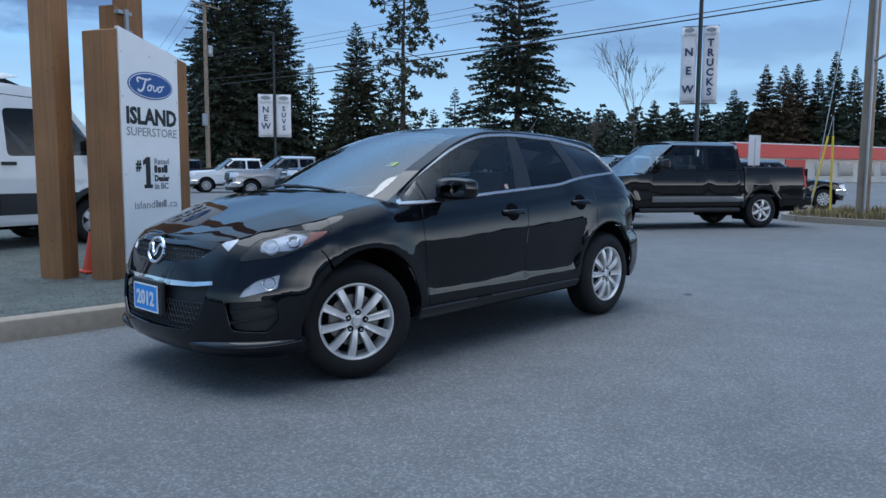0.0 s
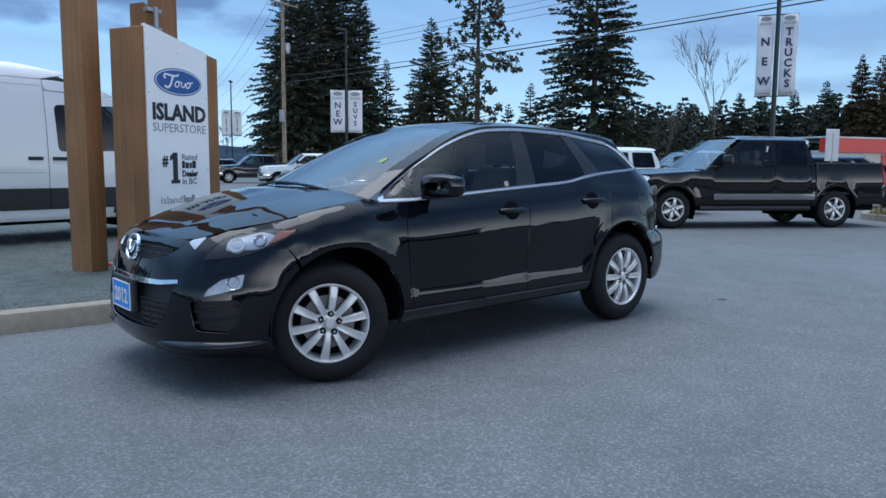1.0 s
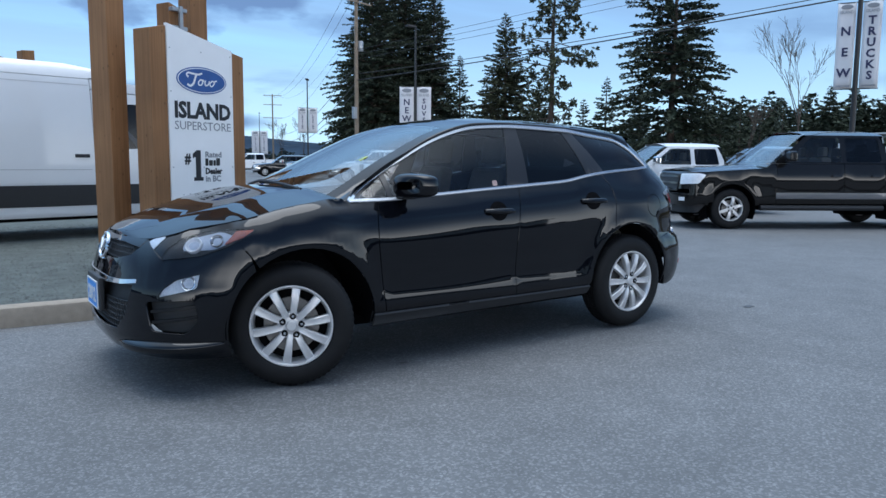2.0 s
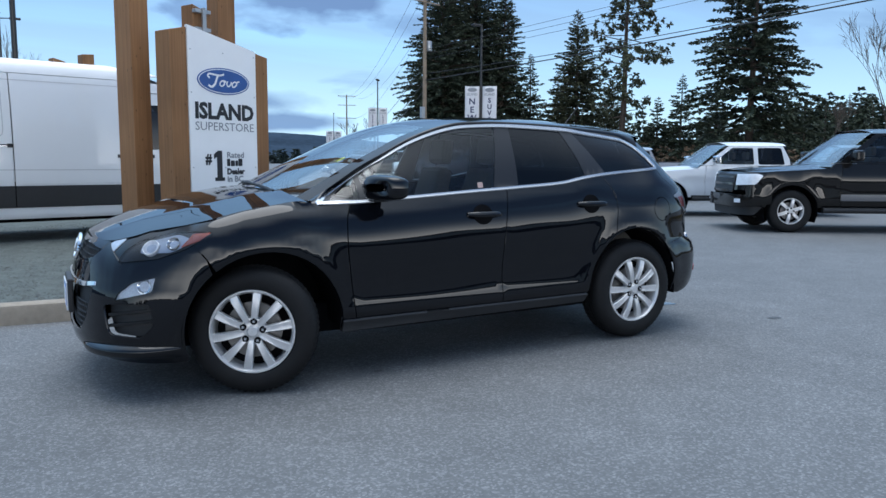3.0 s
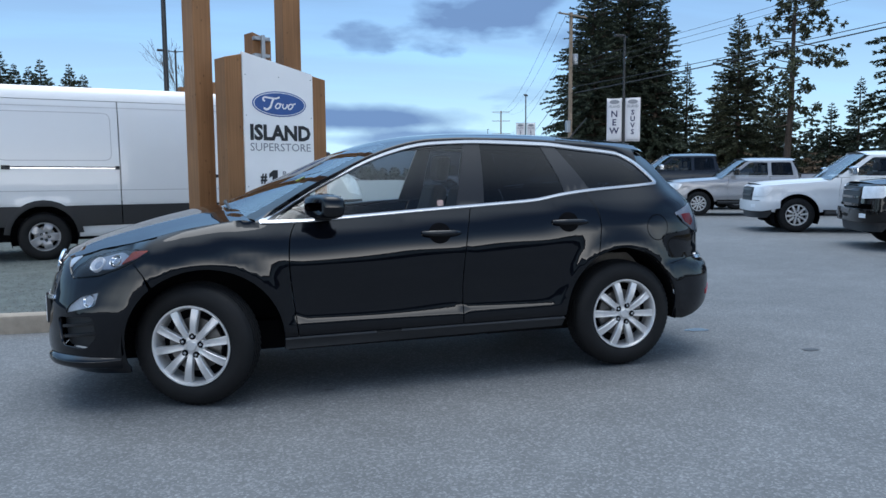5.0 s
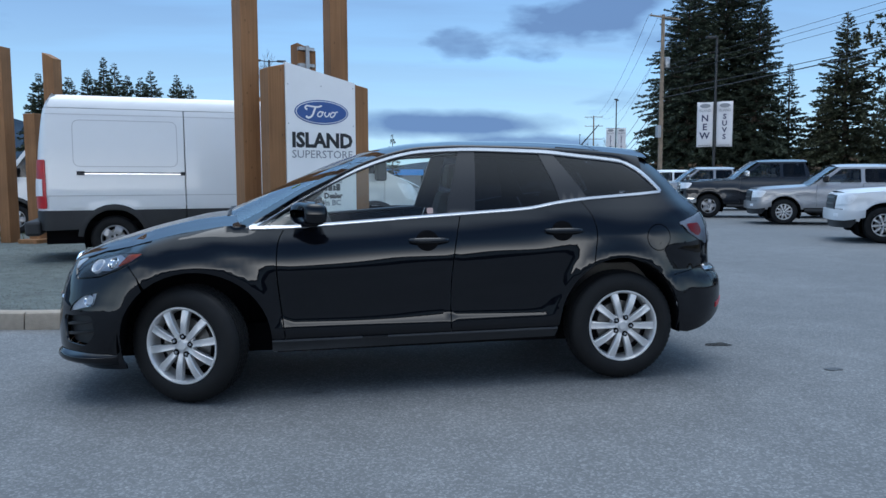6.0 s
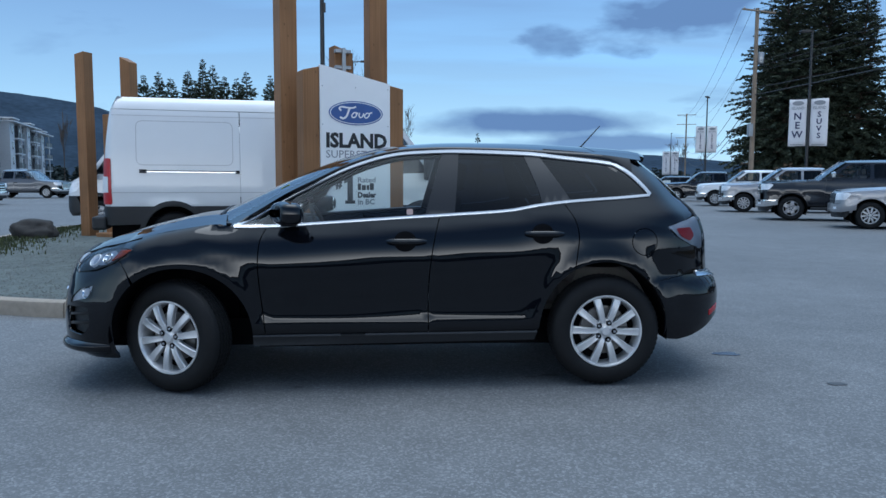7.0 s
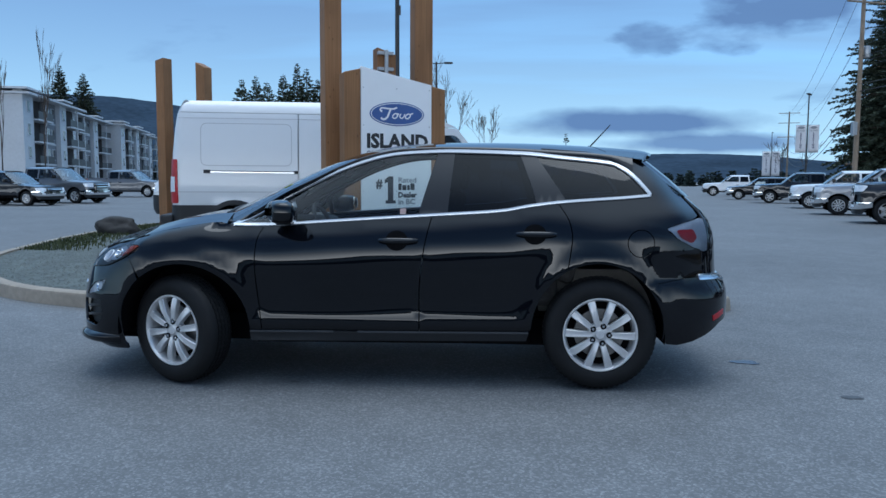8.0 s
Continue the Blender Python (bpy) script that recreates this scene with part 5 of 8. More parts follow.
    ring = [m_nose @ Vector((0.092 * math.cos(a), 0.074 * math.sin(a), 0)) for a in np.linspace(0, 2 * math.pi, 32, endpoint=False)]
    emblem = part("emblem", path_tube(ring, 0.011, 8, True), M_CHROME, car, "chrome winged oval emblem", smooth=True)
    wing_line = smooth_line([(-0.086, 0.022, 0.002), (-0.050, 0.034, 0.004), (0, -0.026, 0.008), (0.050, 0.034, 0.004), (0.086, 0.022, 0.002)], 4)
    part("emblem_wing", path_tube([m_nose @ Vector(p) for p in wing_line], 0.011, 8), M_CHROME, emblem, smooth=True)
    px = sh.at(s0 + 0.01, 0.49).x - 0.014
    card = part("plate_card", box((px - 0.006, -0.152, 0.415), (px, 0.152, 0.572)), M_PLATEBLUE, car, "blue card with white year 2012", bevel=0.004)
    part("plate_bracket", box((px + 0.001, -0.185, 0.405), (px + 0.03, 0.185, 0.60)), M_PLASTIC, car, bevel=0.006)
    part("card_edge", box((px - 0.008, -0.152, 0.566), (px - 0.001, 0.152, 0.574)), M_PALE, card)
    part("card_edge", box((px - 0.008, -0.152, 0.413), (px - 0.001, 0.152, 0.421)), M_PALE, card)
    part("card_edge", box((px - 0.008, -0.154, 0.413), (px - 0.001, -0.147, 0.574)), M_PALE, card)
    part("card_edge", box((px - 0.008, 0.147, 0.413), (px - 0.001, 0.154, 0.574)), M_PALE, card)
    lettering("2012", 0.115, pose(px - 0.009, 0, 0.452, 90, 0, -90), M_PALE, card, "year_lettering", bold=0.004)
    bm = tube((1.38, 0, 1.585), (1.53, 0, 1.75), 0.006, 0.003, 8)
    tube_into(bm, (1.36, 0, 1.565), (1.385, 0, 1.592), 0.016, 0.012, 8)
    part("antenna", bm, M_PLASTIC, car)
    # honeycomb bars in the grilles
    bm = bmesh.new()
    for z0, z1, half_s, off in ((0.72, 0.812, 0.44, -0.020), (0.34, 0.50, 0.50, -0.030)):
        rows_n = max(2, int((z1 - z0) / 0.028))
        for r in range(rows_n + 1):
            z = z0 + (z1 - z0) * r / rows_n
            for side in (1, -1):
                n = int(half_s / 0.03)
                for i in range(n):
                    u = half_s * (i + (0.5 if r % 2 else 0)) / n
                    a = sh.at(s0 + u, z, off, side)
                    b = sh.at(s0 + u + half_s * 0.5 / n, min(z1, z + 0.010), off, side)
                    c = sh.at(s0 + u + half_s / n, z, off, side)
                    tube_into(bm, a, b, 0.0035, 0.0035, 4, False)
                    tube_into(bm, b, c, 0.0035, 0.0035, 4, False)
                    if r < rows_n:
                        d = sh.at(s0 + u + half_s * 0.5 / n, z + (z1 - z0) / rows_n, off, side)
                        tube_into(bm, b, d, 0.0035, 0.0035, 4, False)
    tagged(part("grille_mesh", bm, M_PLASTIC, car, "black honeycomb grille bars"), kind="stuff")
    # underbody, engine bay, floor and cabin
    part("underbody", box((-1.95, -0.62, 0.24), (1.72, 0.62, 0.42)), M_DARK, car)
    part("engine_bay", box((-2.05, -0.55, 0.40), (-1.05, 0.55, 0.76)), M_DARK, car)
    part("cabin_floor", box((-0.84, -0.80, 0.40), (0.90, 0.80, 0.46)), M_CABIN, car)
    part("boot_floor", box((1.0, -0.55, 0.46), (2.0, 0.55, 0.75)), M_CABIN, car)
    part("dashboard", box((-1.08, -0.72, 0.70), (-0.62, 0.72, 1.045)), M_PLASTIC, car, bevel=0.06)
    for y in (-0.37, 0.37):
        part("seat_cushion", box((-0.30, y - 0.24, 0.52), (0.22, y + 0.24, 0.70)), M_SEAT, car, bevel=0.05)
        bm = box((-0.06, -0.23, 0), (0.06, 0.23, 0.62))
        for v in bm.verts:
            v.co = pose(0.24, y, 0.64, 0, 16, 0) @ Vector((v.co.x, v.co.y * (0.78 if v.co.z > 0.3 else 1), v.co.z))
        part("seat_back", bm, M_SEAT, car, bevel=0.04)
        bm = box((-0.045, -0.13, 0), (0.045, 0.13, 0.19))
        for v in bm.verts:
            v.co = pose(0.43, y, 1.27, 0, 8, 0) @ v.co
        part("headrest", bm, M_SEAT, car, bevel=0.03)
    part("rear_bench", box((0.78, -0.62, 0.50), (1.12, 0.62, 0.72)), M_SEAT, car, bevel=0.04)
    bm = box((-0.06, -0.62, 0), (0.06, 0.62, 0.60))
    for v in bm.verts:
        v.co = pose(1.16, 0, 0.66, 0, 14, 0) @ v.co
    part("rear_seat_back", bm, M_SEAT, car, bevel=0.04)
    ring = [Vector((0, 0.185 * math.cos(a), 0.185 * math.sin(a))) for a in np.linspace(0, 2 * math.pi, 28, endpoint=False)]
    ms = pose(-0.50, -0.37, 1.0, 0, -24, 0)
    bm = path_tube([ms @ p for p in ring], 0.015, 6, True)
    tube_into(bm, ms @ Vector((0.0, 0, 0)), ms @ Vector((-0.2, 0, 0)), 0.05, 0.04, 10)
    tube_into(bm, ms @ ring[0], ms @ ring[14], 0.014, 0.014, 6, False)
    part("steering_wheel", bm, M_SEAT, car, smooth=True)
    bm = box((-0.02, -0.11, -0.03), (0.02, 0.11, 0.03))
    for v in bm.verts:
        v.co = pose(-0.42, 0, 1.40, 0, 10, 0) @ v.co
    part("rear_view_mirror", bm, M_SEAT, car, bevel=0.01)
    part("sticker", box((-0.03, -0.035, 0), (0.03, 0.035, 0.002), pose(-0.735, -0.46, 1.296, 0, -26, 0)), M_STICKER, car, "yellow green windscreen sticker")
    kit = wheel_kit("ten", 0.360, 0.232, 0.225)
    for x, y, side, steer, spin in ((-1.378, -0.80, 1, -23, 8), (1.372, -0.795, 1, 0, 20), (-1.378, 0.80, -1, -23, 0), (1.372, 0.80, -1, 0, 40)):
        wheel(car, x, y, 0.360 + lot_height(x, y), kit, side, steer, spin)
    return car


crossover()


# ---- timber sign ----
def timber(name, m, w, d, h, parent=None, top=0.0, label=""):
    """A sawn beam with eased edges; its top slopes by top over its width."""
    bm = box((0, 0, 0), (w, d, h))
    for v in bm.verts:
        if v.co.z > h / 2 and v.co.x > w / 2:
            v.co.z += top
    for v in bm.verts:
        v.co = m @ v.co
    ob = part(name, bm, M_WOOD, parent, label, bevel=0.008)
    return ob


def oval(cx, cz, a, b, n=40):
    return [(cx + a * math.cos(t), cz + b * math.sin(t)) for t in np.linspace(0, 2 * math.pi, n, endpoint=False)]


def sign():
    turn = 25.4
    base = pose(-0.952, 3.446, 0, 0, 0, turn)
    s = thing("dealer_sign", base, "white dealership sign panel between tall cedar timbers on gravel", "sign")
    panel = part("panel", prism([(0.0, 0.14), (0.905, 0.14), (0.905, 2.515), (0.0, 2.70)], "y", -0.012, 0.03), M_SIGN, s, "white sign panel with black lettering", bevel=0.002)
    timber("timber", pose(-0.203, 0.0, 0.08), 0.200, 0.26, 2.545, s, 0.05)
    timber("timber", pose(0.908, 0.0, 0.08), 0.185, 0.30, 2.425, s, -0.035)
    timber("timber", pose(0.0, 0.12, 0.08), 0.90, 0.14, 2.36, s)
    inv = base.inverted()
    for (x, y), w, d, h in (((-1.463, 3.778), 0.215, 0.30, 6.6), ((-0.405, 4.435), 0.25, 0.215, 6.6), ((-0.81, 3.83), 0.24, 0.21, 2.93)):
        timber("timber", inv @ pose(x, y, 0.06, 0, 0, turn), w, d, h, s, -0.08 if h < 4 else 0.0)
    bm = bmesh.new()
    mb = inv @ pose(-0.70, 3.82, 2.55, 0, 0, turn)
    for lo, hi in (((-0.022, -0.03, 0), (0.022, 0.0, 0.40)), ((-0.10, -0.005, 0.345), (0.10, 0.06, 0.385)), ((-0.10, -0.005, 0.15), (0.10, 0.06, 0.19))):
        box_into(bm, lo, hi, mb)
    part("bracket", bm, M_GALVLIGHT, s, "galvanised steel bracket", bevel=0.003)
    for x in (0.03, 0.45, 0.875):
        for z in (0.3, 1.2, 2.0, 2.45):
            part("screw", tube((x, -0.016, z), (x, -0.010, z), 0.007, 0.007, 8), M_GALVLIGHT, panel)
    f = -0.0145
    # blue oval emblem, drawn as plain shapes
    part("emblem_rim", prism(oval(0.455, 2.145, 0.350, 0.145), "y", f - 0.002, -0.010), M_BLUE, panel, smooth=False)
    part("emblem_ring", prism(oval(0.455, 2.145, 0.336, 0.133), "y", f - 0.004, -0.010), M_PALE, panel)
    part("emblem_field", prism(oval(0.455, 2.145, 0.325, 0.124), "y", f - 0.006, -0.010), M_BLUE, panel, "deep blue oval emblem")
    # pale flowing strokes across the field
    for w, line in ((0.020, [(0.262, 2.168), (0.238, 2.192), (0.262, 2.214), (0.33, 2.208), (0.40, 2.206), (0.452, 2.222)]),
                    (0.024, [(0.372, 2.204), (0.352, 2.160), (0.328, 2.105), (0.285, 2.076), (0.245, 2.092)]),
                    (0.015, [(0.452, 2.150), (0.425, 2.150), (0.398, 2.122), (0.402, 2.098), (0.430, 2.094), (0.456, 2.120), (0.452, 2.150), (0.480, 2.142)]),
                    (0.015, [(0.500, 2.150), (0.488, 2.122), (0.500, 2.098), (0.525, 2.100), (0.545, 2.126), (0.552, 2.148)]),
                    (0.015, [(0.620, 2.146), (0.592, 2.150), (0.562, 2.122), (0.566, 2.098), (0.590, 2.094), (0.618, 2.118), (0.632, 2.150), (0.662, 2.160)])):
        part("emblem_stroke", prism(strip(smooth_line(line, 5), w), "y", f - 0.008, -0.010), M_PALE, panel)

    def words(text, x, z, size, width, material, bold=0.0):
        lettering(text, size, pose(x, f, z, 90, 0, 0), material, panel, "lettering", bold, width)
    words("ISLAND", 0.462, 1.735, 0.235, 0.79, M_INK, 0.010)
    words("SUPERSTORE", 0.462, 1.605, 0.130, 0.79, M_INKGREY, 0.0)
    words("#", 0.225, 1.245, 0.155, 0.085, M_INK, 0.006)
    part("figure_one", prism([(0.305, 1.05), (0.435, 1.05), (0.435, 1.09), (0.405, 1.09), (0.405, 1.385), (0.35, 1.385), (0.295, 1.345), (0.295, 1.295), (0.335, 1.315), (0.335, 1.09), (0.305, 1.09)], "y", f - 0.001, -0.011), M_INK, panel)
    words("Rated", 0.588, 1.310, 0.090, 0.235, M_INKGREY, 0.002)
    for a, b, z1 in ((0.470, 0.512, 1.297), (0.522, 0.576, 1.278), (0.586, 0.620, 1.278), (0.628, 0.682, 1.300)):
        part("maker_block", prism(rounded([(a, 1.215), (b, 1.215), (b, z1), (a, z1)], 0.012), "y", f - 0.001, -0.011), M_INK, panel)
    words("Dealer", 0.588, 1.125, 0.092, 0.245, M_INK, 0.004)
    words("in BC", 0.580, 1.040, 0.092, 0.22, M_INKGREY, 0.003)
    words("island", 0.305, 0.835, 0.115, 0.31, M_INKGREY, 0.0)
    for a, b, z1 in ((0.480, 0.505, 0.918), (0.515, 0.562, 0.895), (0.572, 0.595, 0.895), (0.603, 0.650, 0.918)):
        part("maker_block", prism(rounded([(a, 0.838), (b, 0.838), (b, z1), (a, z1)], 0.010), "y", f - 0.001, -0.011), M_INKGREY, panel)
    words(".ca", 0.750, 0.835, 0.115, 0.16, M_INKGREY, 0.0)
    # traffic cone half hidden behind the timbers
    c = thing("traffic_cone", pose(-1.02, 4.15, 0.118), "small orange traffic cone behind the sign timbers", "cone")
    part("cone_base", box((-0.14, -0.14, 0), (0.14, 0.14, 0.03)), M_CONE, c, bevel=0.01)
    part("cone_body", lathe([(0.11, 0.03), (0.10, 0.05), (0.03, 0.44), (0.022, 0.45)], 20), M_CONE, c, smooth=True)
    # the second sign frame at the far corner of the island
    s2 = thing("sign_frame", pose(-6.95, 10.85, 0.08, 0, 0, -22), "tall cedar sign timbers at the far corner of the island", "sign")
    timber("timber", pose(0, 0, 0), 0.24, 0.26, 3.88, s2, 0.05)
    timber("timber", pose(1.14, 0.05, 0), 0.24, 0.24, 3.78, s2, -0.12)
    timber("timber", pose(0.55, 0.15, 0), 0.26, 0.28, 2.62, s2)
    bm = box((-0.1, -0.12, 0), (0.34, 0.3, 0.10))
    for v in bm.verts:
        v.co = pose(0.62, 0.0, 0.02) @ v.co
    part("footing", bm, M_WOOD, s2, bevel=0.01)
    s3 = thing("sign_frame", pose(-1.98, 12.2, 0.08, 0, 0, 20), "cedar sign timbers behind the white van", "sign")
    timber("timber", pose(0, 0, 0), 0.24, 0.24, 3.20, s3, -0.06)
    timber("timber", pose(0.62, 0.1, 0), 0.24, 0.24, 3.34, s3, 0.02)
    # boulder
    bm = bmesh.new()
    bmesh.ops.create_icosphere(bm, subdivisions=4, radius=1)
    for v in bm.verts:
        p = v.co.copy()
        k = 1 + 0.28 * noise.noise(p * 1.3) + 0.10 * noise.noise(p * 3.1) + 0.04 * noise.noise(p * 8)
        v.co = Vector((p.x * 0.46 * k, p.y * 0.36 * k, max(-0.1, p.z * 0.26 * k + 0.12)))
    r = part("boulder", bm, M_ROCK, None, smooth=True)
    r.matrix_basis = pose(-7.7, 10.45, 0.118, 0, 0, 15)
    tagged(r, "dark rounded boulder on the island edge", "rock")


M_CONE = mat("orange cone plastic", (0.55, 0.06, 0.02), 0.5, noise_scale=10, noise_amount=0.1)
sign()


# ---- white vans ----
def cargo_van(m, label):
    """A long white cargo van that faces -x, with its origin under the middle of the wheelbase."""
    v = thing("van", m, label, "van")
    F, R = -3.350, 3.03
    prof = table((0.25, 0.90), (0.40, 0.985), (0.72, 1.005), (1.0, 1.01), (1.3, 1.0), (1.6, 0.985), (2.0, 0.945), (2.3, 0.90), (2.45, 0.84), (2.56, 0.70))
    nose = table((0.25, 0.90), (0.45, 1.0), (0.8, 0.985), (1.0, 0.94), (1.15, 0.83), (1.35, 0.60), (1.7, 0.28), (2.1, -0.08), (2.4, -0.35), (2.6, -0.55))

    def width(s, z):
        w = prof(z)
        if s < -2.700:
            w = blend(w, min(w, nose(z)), -2.700, -3.500, s)
        if s > 2.75:
            w = blend(w, w - 0.05 - 0.03 * max(0, z - 1.6), 2.75, 3.6, s)
        for cx in (-2.270, 1.88):
            r = math.hypot(s - cx, z - 0.36)
            w += 0.02 * math.exp(-((r - 0.46) / 0.07) ** 2)
        return w

    sh = Shell(F, R, 1.02, 0.55, 0.34, 2.6, 3.0, width)
    fa, ra = arch(-2.270, 0.36, 0.44, 0.45, 190, -10, 16), arch(1.88, 0.36, 0.44, 0.45, 190, -10, 16)
    for side in (1, -1):
        # white upper side with grooves between the panels; dark cladding below
        window = rounded([(-2.380, 1.36), (-0.970, 1.32), (-0.950, 1.99), (-1.880, 2.02)], 0.08)
        door_end, slide_0, slide_1, tail = -0.830, -0.818, 0.82, sh.s_of(2.96, 1.3)
        skin("front_door", sh, [(-2.460, 0.80), (door_end, 0.80), (door_end, 2.18), (-1.900, 2.13), (-2.460, 1.42)], M_WHITEPAINT, v, side=side, h=0.12, holes=[window])
        skin("door_window", sh, window, M_TINT, v, side=side, off=-0.012, th=0, h=0.2)
        skin("sliding_door", sh, [(slide_0, 0.80), (slide_1, 0.80), (slide_1, 2.335), (slide_0, 2.335)], M_WHITEPAINT, v, side=side, h=0.12)
        skin("rear_side", sh, [(slide_1 + 0.014, 0.80), (tail, 0.80), (tail, 2.335), (slide_1 + 0.014, 2.335)], M_WHITEPAINT, v, side=side, h=0.12)
        skin("cab_roof_side", sh, [(-1.900, 2.145), (door_end, 2.192), (door_end, 2.335), (-1.0, 2.335), (-1.550, 2.30)], M_WHITEPAINT, v, side=side, h=0.12)
        skin("roof_edge", sh, [(-0.8, 2.345), (tail, 2.345), (tail, 2.47), (tail - 0.06, 2.545), (-0.55, 2.555), (-1.250, 2.45)], M_WHITEPAINT, v, side=side, h=0.12)
        for pa, pb in ((slide_0 + 0.03, slide_1 - 0.004), (slide_1 + 0.018, 2.50)):
            skin("body_panel_relief", sh, rounded([(pa, 0.83), (pb, 0.83), (pb, 2.17), (pa, 2.17)], 0.05), M_WHITEPAINT, v, side=side, off=0.011, th=0.011, h=0.14)
        # flat grey strips: groove and crease shade drawn on the white side
        for pa, pb in ((slide_1 + 0.12, 2.42),):
            ring = rounded([(pa, 1.46), (pb, 1.46), (pb, 2.16), (pa, 2.16)], 0.10)
            skin("seam_shade", sh, strip(ring + ring[:1], 0.012), M_GROOVESHADE, v, side=side, off=0.0125, th=0, h=0.12)
        skin("seam_shade", sh, strip([(-0.8, 2.245), (2.85, 2.245)], 0.010), M_GROOVESHADE, v, side=side, off=0.003, th=0, h=0.2)
        skin("seam_shade", sh, strip([(slide_0 + 0.05, 1.02), (2.80, 1.02)], 0.012), M_GROOVESHADE, v, side=side, off=0.0125, th=0, h=0.2)
        skin("front_wing", sh, [(-2.470, 0.80), (-2.470, 1.42), (-2.560, 1.36)] + sh.sz([(-2.950, 1.18), (-3.200, 1.02), (-3.250, 0.80)])[0:3], M_WHITEPAINT, v, side=side, h=0.10)
        skin("rail", sh, strip([(0.83, 1.35), (2.33, 1.36)], 0.030), M_SATIN, v, side=side, off=0.020, th=0.03, h=0.15, label="bright sliding door rail")
        skin("rail_slot", sh, strip([(0.83, 1.360), (2.33, 1.370)], 0.014), M_DARK, v, side=side, off=0.024, th=0.01, h=0.15)
        skin("rail_end", sh, strip([(0.835, 1.35), (0.90, 1.351)], 0.055), M_PLASTIC, v, side=side, off=0.024, th=0.03, h=0.1)
        skin("rail_end", sh, strip([(2.27, 1.359), (2.38, 1.361)], 0.06), M_PLASTIC, v, side=side, off=0.024, th=0.03, h=0.1)
        skin("cladding", sh, [(-1.800, 0.50), (-0.835, 0.50), (-0.835, 0.795), (-1.920, 0.795)], M_PLASTIC, v, side=side, off=0.012, th=0.03, h=0.15)
        skin("cladding", sh, [(-0.820, 0.50), (0.82, 0.50), (0.82, 0.795), (-0.820, 0.795)], M_PLASTIC, v, side=side, off=0.012, th=0.03, h=0.15)
        skin("cladding", sh, [(0.834, 0.50)] + arch(1.88, 0.36, 0.44, 0.45, 163, 20, 12) + [(2.80, 0.50), (tail, 0.50), (tail, 0.795), (0.834, 0.795)], M_PLASTIC, v, side=side, off=0.012, th=0.03, h=0.12)
        skin("arch_trim", sh, arch(1.88, 0.36, 0.52, 0.53, 175, 5, 14) + arch(1.88, 0.36, 0.44, 0.45, 5, 175, 14), M_PLASTIC, v, side=side, off=0.03, th=0.05, h=0.1)
        skin("arch_trim", sh, arch(-2.270, 0.36, 0.52, 0.53, 175, 5, 14) + arch(-2.270, 0.36, 0.44, 0.45, 5, 175, 14), M_PLASTIC, v, side=side, off=0.03, th=0.05, h=0.1)
        skin("sill", sh, [(-1.800, 0.34), (1.42, 0.34), (1.42, 0.495), (-1.800, 0.495)], M_WHITEPAINT, v, side=side, h=0.15)
        skin("tail_lamp", sh, rounded([(2.80, 0.83), (tail + 0.02, 0.83), (tail + 0.02, 1.56), (2.82, 1.56)], 0.03), M_REDLENS, v, side=side, off=0.014, th=0.03, h=0.08, label="tall red tail lamp")
        skin("tail_lamp_clear", sh, [(2.86, 1.02), (tail - 0.02, 1.0), (tail - 0.02, 1.30), (2.865, 1.27)], M_PALE, v, side=side, off=0.021, th=0.01, h=0.08)
        skin("headlamp", sh, rounded(sh.sz([(-3.100, 0.86), (-2.980, 1.15), (-2.680, 1.20), (-2.850, 0.92)]), 0.04), M_REFLECTOR, v, side=side, off=0.006, th=0.03, h=0.08)
        for x in (-0.980, -0.640):
            skin("door_handle", sh, strip([(x - 0.10, 1.22), (x + 0.10, 1.22)], 0.05), M_PLASTIC, v, side=side, off=0.03, th=0.04, h=0.1)
        bm = box((-0.10, -0.08, -0.19), (0.08, 0.12, 0.19))
        for q in bm.verts:
            q.co = pose(-2.330, -side * 1.16, 1.42, 0, 0, 0) @ Vector((q.co.x, -side * q.co.y, q.co.z))
        part("mirror", bm, M_PLASTIC, v, bevel=0.04)
        part("mirror_arm", tube((-2.300, -side * 0.98, 1.36), (-2.320, -side * 1.12, 1.36), 0.03, 0.03, 8), M_PLASTIC, v)
        # wells of near-black sheet, the shade inside them being part of the colour
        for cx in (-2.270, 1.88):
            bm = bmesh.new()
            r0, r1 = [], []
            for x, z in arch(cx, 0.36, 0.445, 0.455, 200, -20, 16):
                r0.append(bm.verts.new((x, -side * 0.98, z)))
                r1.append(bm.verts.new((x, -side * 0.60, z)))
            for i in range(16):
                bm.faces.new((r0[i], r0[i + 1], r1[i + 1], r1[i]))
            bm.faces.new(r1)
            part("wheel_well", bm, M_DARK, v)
    # nose: bonnet, windscreen, roof
    s0 = sh.s_front
    for side in (1, -1):
        skin("front_bumper", sh, [(s0, 0.28), (s0 + 0.7, 0.28)] + sh.sz([(-2.820, 0.30), (-2.740, 0.55)]) + sh.sz([(-2.850, 0.78)]) + [(s0 + 0.5, 0.80), (s0, 0.80)], M_PLASTIC, v, side=side, h=0.12, label="black plastic bumper")
        skin("grille", sh, [(s0, 0.82), (s0 + 0.42, 0.82), (s0 + 0.40, 1.10), (s0, 1.12)], M_PLASTIC, v, side=side, off=0.004, h=0.12)
    bonnet, screen, roof = [], [], []
    for t in np.linspace(-1, 1, 17):
        u = 1 - t * t
        bonnet.append([Vector((-3.200 - 0.12 * u + 0.62 * k, t * (0.80 + 0.10 * k), 1.10 + 0.24 * k ** 0.8 + 0.05 * u)) for k in np.linspace(0, 1, 6)])
